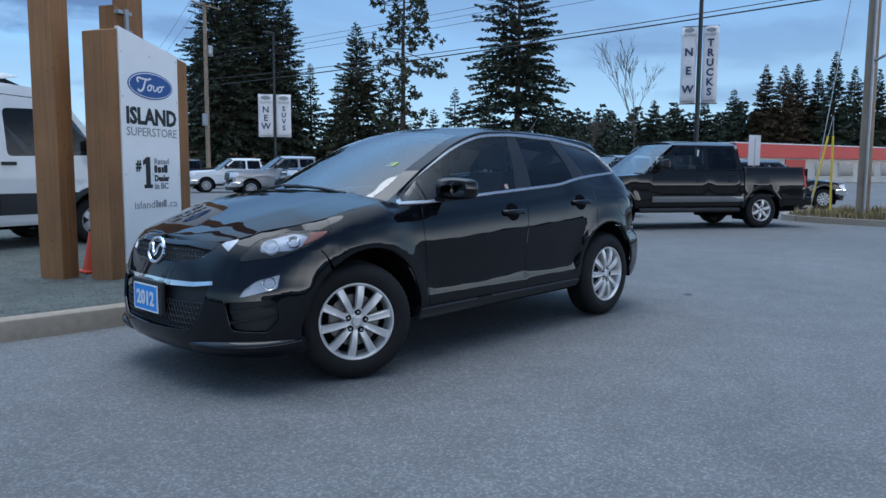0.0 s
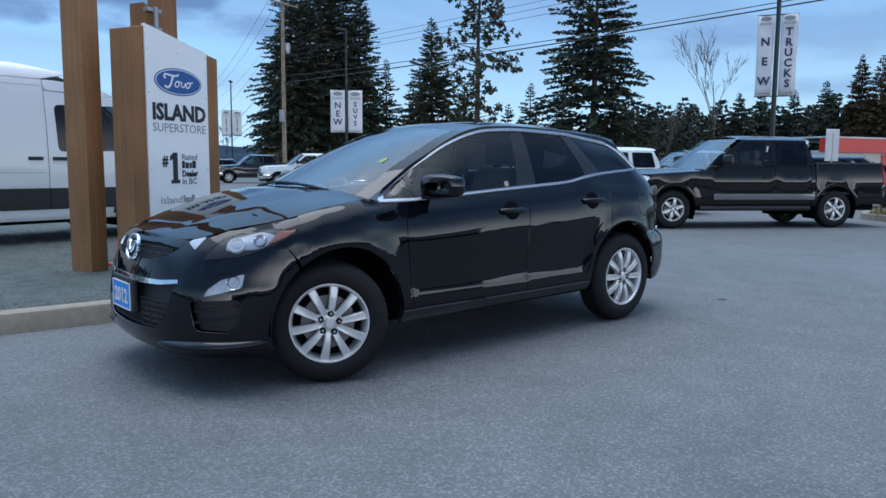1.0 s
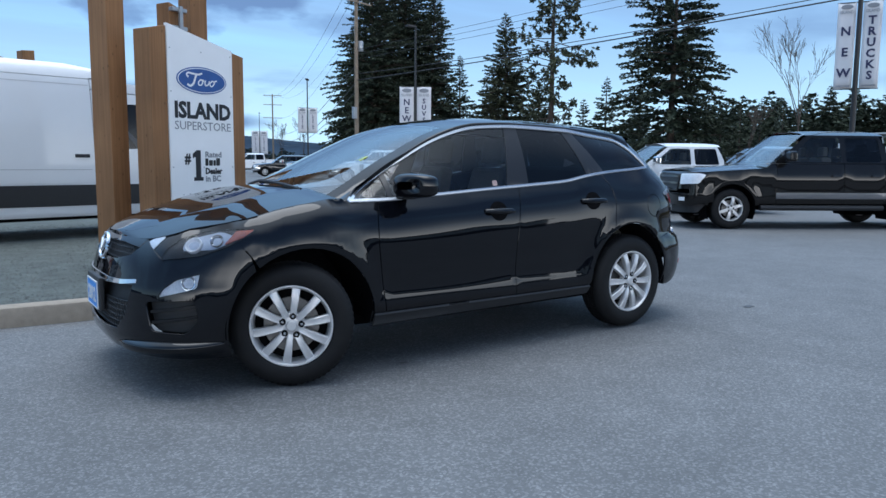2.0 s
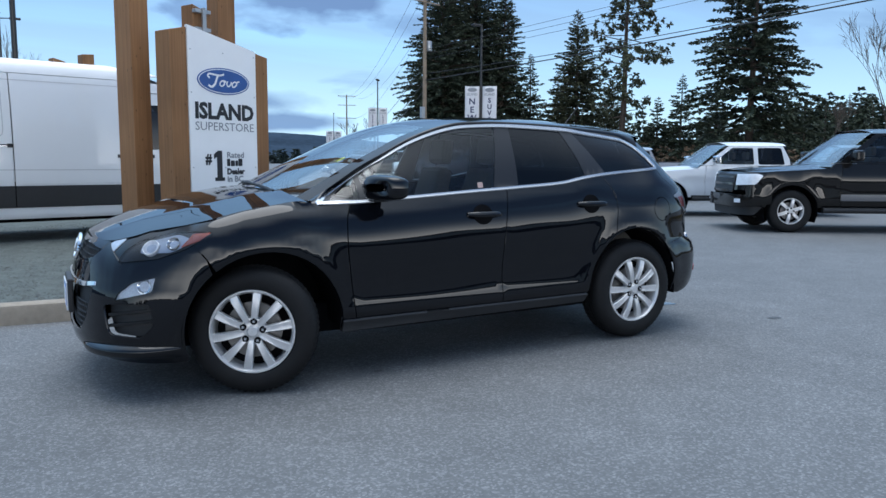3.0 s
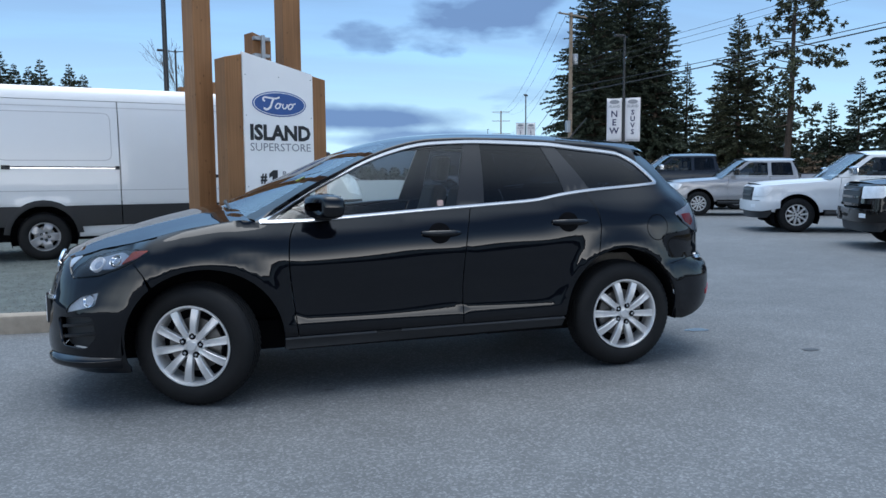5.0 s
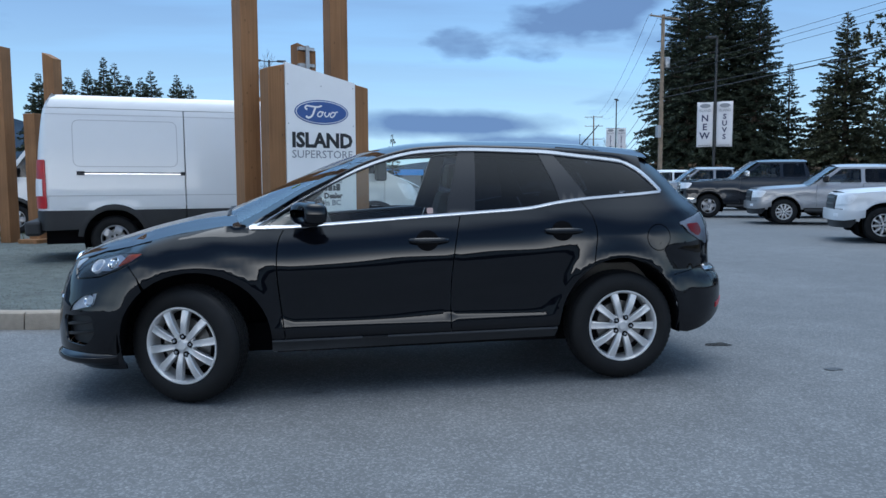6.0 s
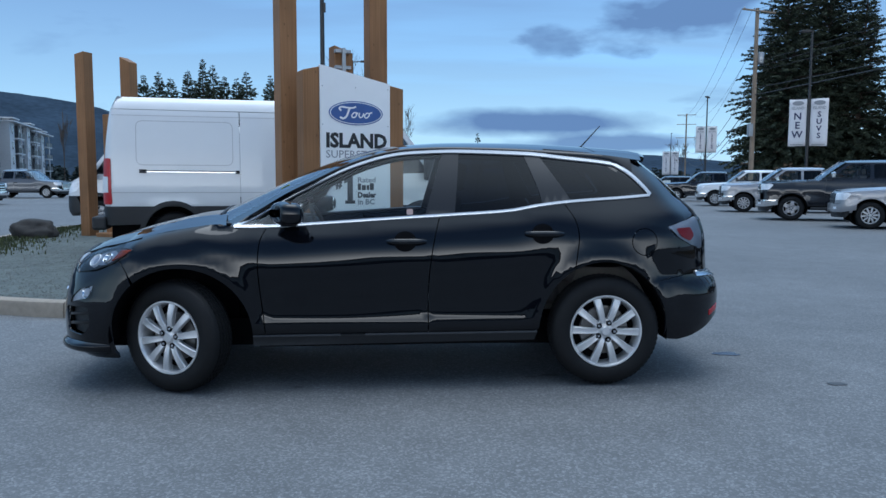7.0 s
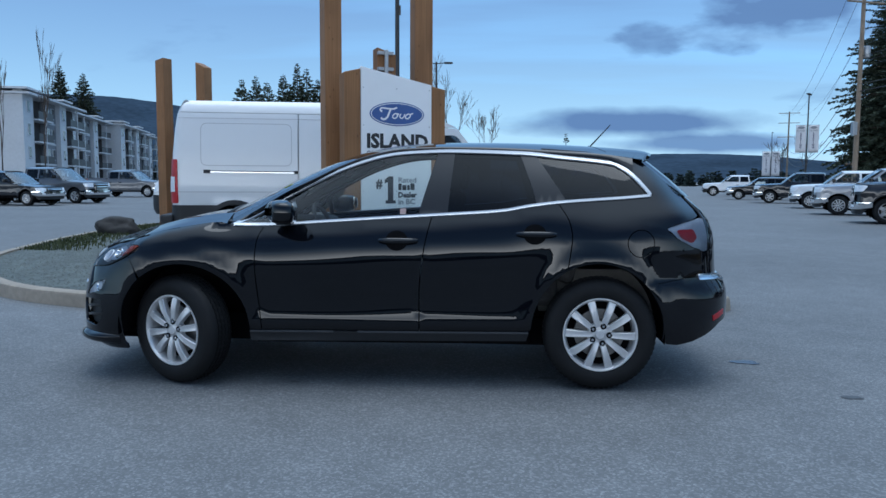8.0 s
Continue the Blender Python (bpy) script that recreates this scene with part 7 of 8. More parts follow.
def banner_pair(x, y, z0, z1, w, facing, words, label):
    """Two printed banners on either side of a pole, on short rods."""
    b = thing("banner_pair", pose(x, y, 0, 0, 0, facing), label, "banner")
    for side, word in zip((-1, 1), words):
        a, c = (side * 0.10, side * (0.10 + w))
        lo, hi = min(a, c), max(a, c)
        bm = bmesh.new()
        rows = []
        for i in range(9):
            z = z0 + (z1 - z0) * i / 8
            rows.append([bm.verts.new((lo + (hi - lo) * k / 4, -0.02 + 0.02 * math.sin(i * 0.9 + k * 0.8 + side), z)) for k in range(5)])
        for r0, r1 in zip(rows, rows[1:]):
            for k in range(4):
                bm.faces.new((r0[k], r0[k + 1], r1[k + 1], r1[k]))
        cloth = part("cloth", bm, M_BANNER, b, "white printed banner cloth", smooth=True)
        mod = cloth.modifiers.new("thick", "SOLIDIFY")
        mod.thickness = 0.004
        mid = (lo + hi) / 2
        part("emblem", prism(oval(mid, z1 - 0.23 * w / 0.9, w * 0.33, w * 0.14, 24), "y", -0.052, -0.046), M_INKGREY, cloth)
        lettering("ISLAND", w * 0.24, pose(mid, -0.05, z1 - 0.58 * w / 0.9, 90, 0, 0), M_INKGREY, cloth, "lettering", 0.002, w * 0.72)
        room = (z1 - z0) - 0.95 * w / 0.9
        step = room / (len(word) + 0.3)
        for i, ch in enumerate(word):
            lettering(ch, min(step * 1.05, w * 0.72), pose(mid, -0.05, z1 - 0.62 * w / 0.9 - step * (i + 1), 90, 0, 0), M_BANNERINK, cloth, "lettering", 0.012)
        part("fine_print", box((lo + w * 0.12, -0.05, z0 + 0.07), (hi - w * 0.12, -0.045, z0 + 0.11)), M_INKGREY, cloth)
        for z in (z0, z1):
            part("rod", tube((0, 0, z), (side * (0.12 + w), 0, z), 0.018, 0.018, 8), M_GALV, b)
    return b


def sag(a, b, dip, n=18):
    a, b = Vector(a), Vector(b)
    return [a.lerp(b, k / n) - Vector((0, 0, dip * 4 * (k / n) * (1 - k / n))) for k in range(n + 1)]


def cable(a, b, dip, r, label="thin black overhead utility cable"):
    return tagged(part("cable", path_tube(sag(a, b, dip), r, 5), M_CABLE), label, "cable", "overhead cables")


def utility_pole(x, y, h, turn, label, arms=((0.3, 2.4),), trans=0.0, r=0.17):
    p = thing("utility_pole", pose(x, y, 0, 0, 0, turn), label, "utility pole")
    part("post", tube((0, 0, 0), (0, 0, h), r, r * 0.72, 14), M_POLEWOOD, p)
    for down, w in arms:
        part("crossarm", box((-w / 2, -0.06 - r, h - down - 0.06), (w / 2, 0.06 - r, h - down + 0.06)), M_POLEWOOD, p, bevel=0.01)
        for k in (-0.45, -0.15, 0.15, 0.45):
            part("insulator", lathe([(0.03, 0), (0.05, 0.03), (0.03, 0.07), (0.05, 0.10), (0.02, 0.15), (0.0, 0.15)], 10, Matrix.Translation((k * w, -r, h - down + 0.06))), M_GALVLIGHT, p, smooth=True)
    if trans:
        part("transformer", lathe([(0.0, 0), (0.24, 0.0), (0.26, 0.04), (0.26, 0.80), (0.22, 0.86), (0.0, 0.88)], 18, Matrix.Translation((0.42, -0.1, h - trans))), M_GALVLIGHT, p, "grey transformer can", smooth=True)
    return p


x, y = seen(px0(489), 49.6)
light_pole(x, y, 9.9, "dark lot light pole that carries two banners", 1, 180, 0.1)
banner_pair(x, y, 3.35, 6.05, 0.92, -30, ("NEW", "SUVS"), "pair of white banners that read NEW SUVS")
x, y = seen(px0(1227), 27.6)
light_pole(x, y, 9.9, "dark lot light pole by the black pickup", 1, 0, 0.1)
banner_pair(x, y, 3.6, 6.2, 0.50, -62, ("NEW", "TRUCKS"), "pair of white banners that read NEW TRUCKS")
light_pole(31.4, 72.5, 10.1, "dark lot light pole far down the row", 2, 60, 0.1)
banner_pair(31.4, 72.5, 4.3, 7.0, 0.95, -16, ("LEASING", "LEASING"), "pair of white banners that read LEASING")
light_pole(57.0, 155.6, 11.6, "dark lot light pole far down the row", 1, 60, 0.1)
banner_pair(57.0, 155.6, 2.6, 7.6, 1.6, -16, ("LEASING", "LEASING"), "pair of far white banners on a light pole")
light_pole(-3.81, 48.4, 9.7, "dark light pole with two flat heads behind the van", 2, 8, 0.55)
flag = thing("flag_pole", pose(-2.73, 19.8, 0), "tall dark pole beside the double lamp", "pole")
part("shaft", tube((0, 0, 0), (0, 0, 13), 0.085, 0.06, 10), M_GALV, flag)
part("halyard_cleat", box((0.05, -0.14, 6.8), (0.13, -0.06, 7.1)), M_GALV, flag)
x, y = 27.84, 54.17
MAIN = Vector((x, y, 0))
utility_pole(x, y, 15.0, 20, "weathered timber utility pole with a transformer", ((0.25, 3.4),), 4.3, 0.20)
part_box = part("meter_box", box((-0.62, -0.3, 4.9), (-0.24, 0.0, 5.9)), M_GALVLIGHT, bpy.data.objects["utility_pole"], bevel=0.03)
part_pole = MAIN + Vector((0, 0, 10.4))
FAR = Vector((63.0, 163.0, 0))
utility_pole(FAR.x, FAR.y, 16.4, -15, "timber utility pole with three crossarms", ((0.3, 4.2), (2.4, 4.2), (5.4, 4.4)), 0, 0.2)
x, y = seen(px0(1526), 23.0)
NEARP = Vector((x, y, 0))
np_ = utility_pole(x, y, 12.0, 0, "weathered timber pole in the planting bed", (), 0, 0.165)
part("stand_off", tube((0, 0, 4.15), (-0.66, -0.5, 4.22), 0.035, 0.035, 8), M_GALVLIGHT, np_)
part("guy_wire", tube((0.05, -0.2, 12.0), (-1.4, 0.9, 0.1), 0.012, 0.012, 6), M_GALVLIGHT, np_)
part("conduit", tube((-0.22, -0.10, 0.1), (-0.20, -0.10, 9.5), 0.035, 0.035, 8), M_GALVLIGHT, np_)
# overhead lines: along the street, and from the far pole towards the near one
for dx, hz, r in ((-1.6, 14.85, 0.014), (-0.5, 14.9, 0.014), (1.5, 14.85, 0.014), (0.0, 12.6, 0.014), (0.0, 9.6, 0.025), (0.1, 8.2, 0.035), (0.0, 7.4, 0.03)):
    q = FAR.copy()
    q.z = 16.0 if hz > 14 else hz - 1.2
    cable(MAIN + Vector((dx * 0.94, dx * 0.34, hz)), q + Vector((dx * 1.2, 0, 0)), 3.0, r)
END = Vector((*seen(86, 40), 0))
for hz, ez, r, dip in ((10.0, 11.8, 0.014, 0.3), (10.4, 12.3, 0.014, 0.3), (10.8, 12.7, 0.014, 0.3), (8.75, 10.2, 0.026, 0.5), (8.2, 9.85, 0.040, 0.3), (14.9, 15.2, 0.012, 0.5)):
    cable(MAIN + Vector((0, 0, hz)), Vector((END.x, END.y, ez)), dip, r)
# planting bed to the side of the black pickup
BED = smooth_line([(15.2, -9.0), (15.35, -4.0), (15.7, 0.37), (15.98, 2.0), (16.7, 2.95), (18.6, 3.3), (20.6, 2.6), (21.6, 0.0), (21.4, -5.0), (20.6, -9.0)], 5)
kerb_run("kerb", BED[::-1], False, "pale concrete kerb of the planting bed")
bm = bmesh.new()
bm.faces.new([bm.verts.new((px * 0.992 + 0.14, py, 0.11)) for px, py in BED])
bmesh.ops.triangulate(bm, faces=bm.faces[:])
tagged(part("planting_bed", bm, M_SOIL), "brown earth of the planting bed", "planting bed", kind="structure")
rng1 = np.random.default_rng(12)
spots = []
while len(spots) < 5200:
    px, py = rng1.uniform(15.3, 21.4), rng1.uniform(-8, 3.2)
    if inside((px - 0.12, py), BED):
        spots.append((px, py, 0.11))
blades("dry_grass", spots, 0.22, M_DRYGRASS, "dry straw-coloured grass in the planting bed", 0.7, 0.012)
blades("grass", spots[::3], 0.14, M_GRASS, "green grass tufts in the planting bed", 0.6, 0.012)
for px, lean in ((1430, 12), (1469, -1)):
    x, y = seen(px0(px), 23.6)
    g = thing("guy_guard", pose(x, y, 0.08), "yellow plastic guy-wire guard standing in the planting bed", "guy guard")
    top = Vector((math.sin(radians(lean)) * 0.7 * 2.2, -math.sin(radians(lean)) * 0.7 * 2.2, 2.2))
    part("guard", tube((0, 0, 0), top, 0.030, 0.030, 10), M_YELLOW, g)
    part("anchor_rod", tube((0, 0, -0.02), top * 1.25, 0.010, 0.010, 6), M_GALVLIGHT, g)
x, y = seen(px0(1330), 22.6)
ws = thing("small_sign", pose(x, y, 0, 0, 0, -24), "small grey-backed sign on a thin post", "sign")
part("post", tube((0, 0, 0), (0, 0, 2.2), 0.022, 0.022, 8), M_GALVLIGHT, ws)
part("plate", box((-0.21, -0.012, 1.45), (0.21, 0.012, 2.28)), M_BANNER, ws, bevel=0.02)


# ---- trees ----
def bough_leaves(boughs, rng):
    """Needle sprays along boughs: thin leaf-shaped quads that hang and fan out. A bough: base, way out, length, spray size, droop, count."""
    n = [b[5] for b in boughs]
    idx = np.repeat(np.arange(len(boughs)), n)
    base, out = np.array([b[0][:] for b in boughs])[idx], np.array([b[1][:] for b in boughs])[idx]
    length, size, droop = (np.array([b[c] for b in boughs])[idx][:, None] for c in (2, 3, 4))
    m = len(idx)
    t = np.sqrt(rng.random((m, 1)))
    p = base + out * length * t
    p[:, 2:] += -droop * length * t * t + 0.04 * length * t
    p += rng.normal(0, 0.08, (m, 3)) * size
    side = np.stack([-out[:, 1], out[:, 0], 0 * out[:, 0]], 1)
    d = out * rng.uniform(0.3, 0.9, (m, 1)) + side * rng.uniform(0.2, 1.0, (m, 1)) * rng.choice((-1, 1), (m, 1)) + np.stack([np.zeros(m), np.zeros(m), rng.uniform(-0.7, 0.2, m)], 1)
    d /= np.linalg.norm(d, axis=1, keepdims=True)
    l = size * rng.uniform(0.6, 1.35, (m, 1)) * (1.15 - 0.5 * t)
    w = np.cross(d, rng.normal(0, 1, (m, 3)) + (0, 0, 0.6))
    w *= l * rng.uniform(0.15, 0.30, (m, 1)) / np.linalg.norm(w, axis=1, keepdims=True)
    V = np.stack([p, p + d * l * 0.45 + w, p + d * l, p + d * l * 0.5 - w], 1).reshape(-1, 3)
    return V, np.arange(4 * m).reshape(-1, 4)


def leaf_part(name, boughs, rng, material, parent):
    V, F = bough_leaves(boughs, rng)
    me = bpy.data.meshes.new(name)
    me.from_pydata(V.tolist(), [], F.tolist())
    me.materials.append(material)
    ob = new(name, me)
    ob.parent = parent
    return ob


def conifer(x, y, h, radius, seed, label, bare=0.12, gaps=0.12, leaf=None, whorl=0.55, shape=0.85, per=8, size=0.8, group="", name="tree", dense=1.0):
    """A fir: tapered trunk, drooping boughs in uneven whorls and a crown of needle sprays."""
    rng = np.random.default_rng(seed)
    t = thing(name, pose(x, y, 0), label, "tree", group)
    lx, ly = rng.normal(0, 0.01), rng.normal(0, 0.01)
    bm = bmesh.new()
    for i in range(6):
        a, b = i / 6, (i + 1) / 6
        tube_into(bm, (lx * h * a, ly * h * a, h * a), (lx * h * b, ly * h * b, h * b), h * 0.016 * (1 - a) + 0.03, h * 0.016 * (1 - b) + 0.03, 8, False)
    boughs = []
    z = h * bare
    bulge = rng.uniform(0, 6.28)
    while z < h * 0.995:
        u = (z - h * bare) / (h * (1 - bare))
        r = radius * (1 - u) ** shape * (0.85 + 0.3 * rng.random()) + 0.06
        n = max(4, int(per * (0.45 + 0.30 * r)))
        a0 = rng.uniform(0, 6.28)
        for k in range(n):
            if rng.random() < gaps:
                continue
            a = a0 + 6.283 * k / n + rng.normal(0, 0.25)
            length = r * rng.uniform(0.6, 1.15) * (1 + 0.15 * math.sin(a * 2 + bulge))
            out = Vector((math.cos(a), math.sin(a), rng.uniform(-0.12, 0.22) + 0.35 * u)).normalized()
            base = Vector((lx * z, ly * z, z))
            sz = 0.74 * size * (0.40 + 0.60 * (1 - u))
            boughs.append((base, out, length, sz, 0.28 * (1 - u) + 0.05, max(3, int(1.25 * dense * length * 7.5 / sz))))
            if length > 1.6 and k % 3 == 0:
                tube_into(bm, base, base + out * length * 0.75 + Vector((0, 0, -0.15 * length)), 0.05 + 0.012 * length, 0.015, 4, False)
        z += whorl * rng.uniform(0.6, 1.3) * (1 - 0.45 * u)
    part("trunk", bm, M_BARK, t, smooth=True)
    leaf_part("crown", boughs, rng, leaf or M_FIR, t)
    return t


def pine(x, y, h, seed, label):
    """A tall tree with a long bare trunk and ragged clumps of needles on crooked limbs."""
    rng = np.random.default_rng(seed)
    t = thing("tree", pose(x, y, 0), label, "tree")
    bm = bmesh.new()
    pts = [Vector((0.25 * math.sin(i * 0.8 + seed), 0.25 * math.cos(i * 1.1), h * i / 10)) for i in range(11)]
    for i in range(10):
        tube_into(bm, pts[i], pts[i + 1], 0.42 * (1 - i / 11), 0.42 * (1 - (i + 1) / 11), 9, False)
    V, F = [], []
    for k in range(64):
        z = h * (0.22 + 0.77 * (k / 64) ** 0.9)
        u = z / h
        a = k * 2.4 + rng.normal(0, 0.4)
        length = (6.2 * (1 - u) ** 0.6 + 0.9) * rng.uniform(0.45, 1.1) * (0.6 if u < 0.4 else 1)
        base = pts[min(9, int(u * 10))].lerp(pts[min(10, int(u * 10) + 1)], u * 10 % 1)
        out = Vector((math.cos(a), math.sin(a), rng.uniform(-0.1, 0.45))).normalized()
        elbow = base + out * length * 0.55 + Vector((0, 0, -0.08 * length))
        tip = elbow + Vector((out.x, out.y, rng.uniform(-0.5, 0.35))).normalized() * length * 0.5
        tube_into(bm, base, elbow, 0.10 * (1.2 - u), 0.05, 5, False)
        tube_into(bm, elbow, tip, 0.05, 0.015, 4, False)
        for c in range(rng.integers(6, 11)):
            q = elbow.lerp(tip, rng.uniform(0.1, 1.1)) + Vector(rng.normal(0, 0.5, 3))
            for s in range(16):
                d = Vector(rng.normal(0, 1, 3))
                d.z -= 0.35
                d.normalize()
                l = rng.uniform(0.25, 0.65)
                w = d.cross(Vector(rng.normal(0, 1, 3))).normalized() * l * 0.22
                n = len(V)
                V += [q, q + d * l * 0.5 + w, q + d * l, q + d * l * 0.5 - w]
                F.append((n, n + 1, n + 2, n + 3))
    part("trunk", bm, M_BARK, t, smooth=True)
    mesh_part("crown", V, F, M_PINE, t, smooth=False)
    return t


def bare_tree(x, y, h, seed, label, spread=0.5, material=None, trunk=0.014):
    """A leafless tree: forking limbs down to fine twigs."""
    rng = np.random.default_rng(seed)
    t = thing("tree", pose(x, y, 0), label, "tree")
    bm, tw = bmesh.new(), bmesh.new()

    def grow(p, d, length, r, level):
        q = p + d * length
        tube_into(bm if level < 3 else tw, p, q, max(r, 0.010), max(r * 0.62, 0.008), 6 if level < 2 else 3, False)
        if level >= 5:
            return
        for k in range(3 if level else 4):
            a = rng.uniform(0, 6.28)
            side = d.cross(Vector((math.cos(a), math.sin(a), 0.3))).normalized()
            nd = (d + side * spread * rng.uniform(0.5, 1.3) + Vector((0, 0, 0.18))).normalized()
            grow(p + d * length * rng.uniform(0.55, 1.0), nd, length * rng.uniform(0.5, 0.78), r * 0.5, level + 1)
    grow(Vector((0, 0, 0)), Vector((0, 0, 1)), h * 0.38, h * trunk, 0)
    part("trunk", bm, M_BARK, t)
    part("branchwork", tw, M_TWIG, t)
    return t


def wood_belt(name, b0, b1, dist, h0, h1, count, seed, label, leaf, size=1.2):
    """A far belt of firs in one mesh."""
    rng = np.random.default_rng(seed)
    boughs = []
    for i in range(count):
        b = b0 + (b1 - b0) * (i + rng.random()) / count
        x, y = seen(b, dist + rng.uniform(-12, 12))
        h = rng.uniform(h0, h1)
        r = h * rng.uniform(0.17, 0.26)
        z = 0.4
        while z < h:
            u = z / h
            rr = r * (1 - u) ** 0.85 + 0.1
            for k in range(7):
                a = rng.uniform(0, 6.28)
                boughs.append((Vector((x, y, z)), Vector((math.cos(a), math.sin(a), 0.1)), rr * rng.uniform(0.6, 1.15), size * (1.1 - 0.7 * u), 0.25, 5))
            z += rng.uniform(0.5, 1.0)
    return tagged(leaf_part(name, boughs, rng, leaf, None), label, "trees", kind="stuff")


fir = "tall dark green fir behind the car lot"
x, y = seen(px0(395), 92); conifer(x, y, 25, 6.6, 11, "massive dark green fir beside the utility pole", bare=0.04, gaps=0.05, whorl=0.5, shape=0.62, per=9)
x, y = seen(px0(455), 96); conifer(x, y, 29, 7.4, 12, "massive dark green fir beside the utility pole", bare=0.04, gaps=0.04, whorl=0.5, shape=0.6, per=9)
x, y = seen(px0(497), 94); conifer(x, y, 23, 5.0, 13, "massive dark green fir beside the utility pole", bare=0.04, gaps=0.06, whorl=0.5, shape=0.7, per=9)
x, y = seen(px0(360), 97); conifer(x, y, 19, 3.8, 14, fir, bare=0.04, gaps=0.06, shape=0.75, per=8)
x, y = seen(px0(553), 96); conifer(x, y, 14.5, 3.3, 15, "slender pointed fir behind the car lot", bare=0.03)
x, y = seen(px0(634), 94); conifer(x, y, 19.3, 5.6, 16, fir, bare=0.06, gaps=0.14, leaf=M_PINE, dense=1.25, shape=0.8)
x, y = seen(px0(600), 99); conifer(x, y, 12.5, 3.8, 31, fir, bare=0.04, gaps=0.15)
x, y = seen(px0(690), 99); conifer(x, y, 12.0, 4.4, 32, fir, bare=0.04, gaps=0.15, leaf=M_PINE)
x, y = seen(px0(713), 90); pine(x, y, 27, 3, "tall pine with a bare reddish trunk and ragged crown")
x, y = seen(px0(803), 100); conifer(x, y, 12.2, 3.0, 17, fir, gaps=0.18)
x, y = seen(px0(765), 101); conifer(x, y, 9.5, 3.2, 33, fir, gaps=0.2)
x, y = seen(px0(912), 88); conifer(x, y, 28.0, 7.4, 18, "broad old fir with layered drooping boughs", bare=0.08, gaps=0.28, whorl=0.95, shape=0.6, per=8, size=1.0, dense=1.3)
x, y = seen(px0(860), 100); conifer(x, y, 11.5, 2.4, 19, fir, gaps=0.15)
for i, (p, h) in enumerate(((990, 8), (1020, 8.5), (1050, 9.5), (1085, 8.2))):
    x, y = seen(px0(p), 102 + i); conifer(x, y, h, 2.0, 40 + i, fir, gaps=0.1)
x, y = seen(px0(1118), 62); bare_tree(x, y, 12.6, 5, "leafless grey-brown tree before the wood", 0.42, trunk=0.006)
x, y = seen(px0(1040), 72); bare_tree(x, y, 8.5, 6, "leafless young tree before the wood", 0.45, trunk=0.006)
for i, (p, h, d) in enumerate(((1345, 18.2, 130), (1375, 17.6, 128), (1398, 18.4, 132), (1440, 17.6, 133), (1465, 19.6, 129), (1500, 17.3, 131), (1540, 17.0, 133), (1290, 15.0, 134), (1240, 13.6, 133), (1190, 13.0, 135), (1150, 13.4, 132))):
    x, y = seen(px0(p), d); conifer(x, y, h, 4.4 if i > 2 else 5.2, 60 + i, fir if i > 2 else "brownish green cedar at the wood edge", bare=0.03, gaps=0.05, per=8, size=1.0, dense=1.1, leaf=M_FIR if i > 2 else M_CEDAR)
wood_belt("far_wood", px0(960), px0(1620), 140, 9.0, 13.5, 110, 5, "dark belt of firs beyond the lot", M_FIR, 1.9)
wood_belt("far_wood", px0(330), px0(960), 125, 4.0, 9.5, 70, 6, "dark belt of firs beyond the lot", M_FIR, 1.7)
wood_belt("brush", px0(330), px0(1250), 86, 1.6, 3.6, 70, 7, "brown leafless brushwood at the lot edge", M_BRUSH, 0.8)


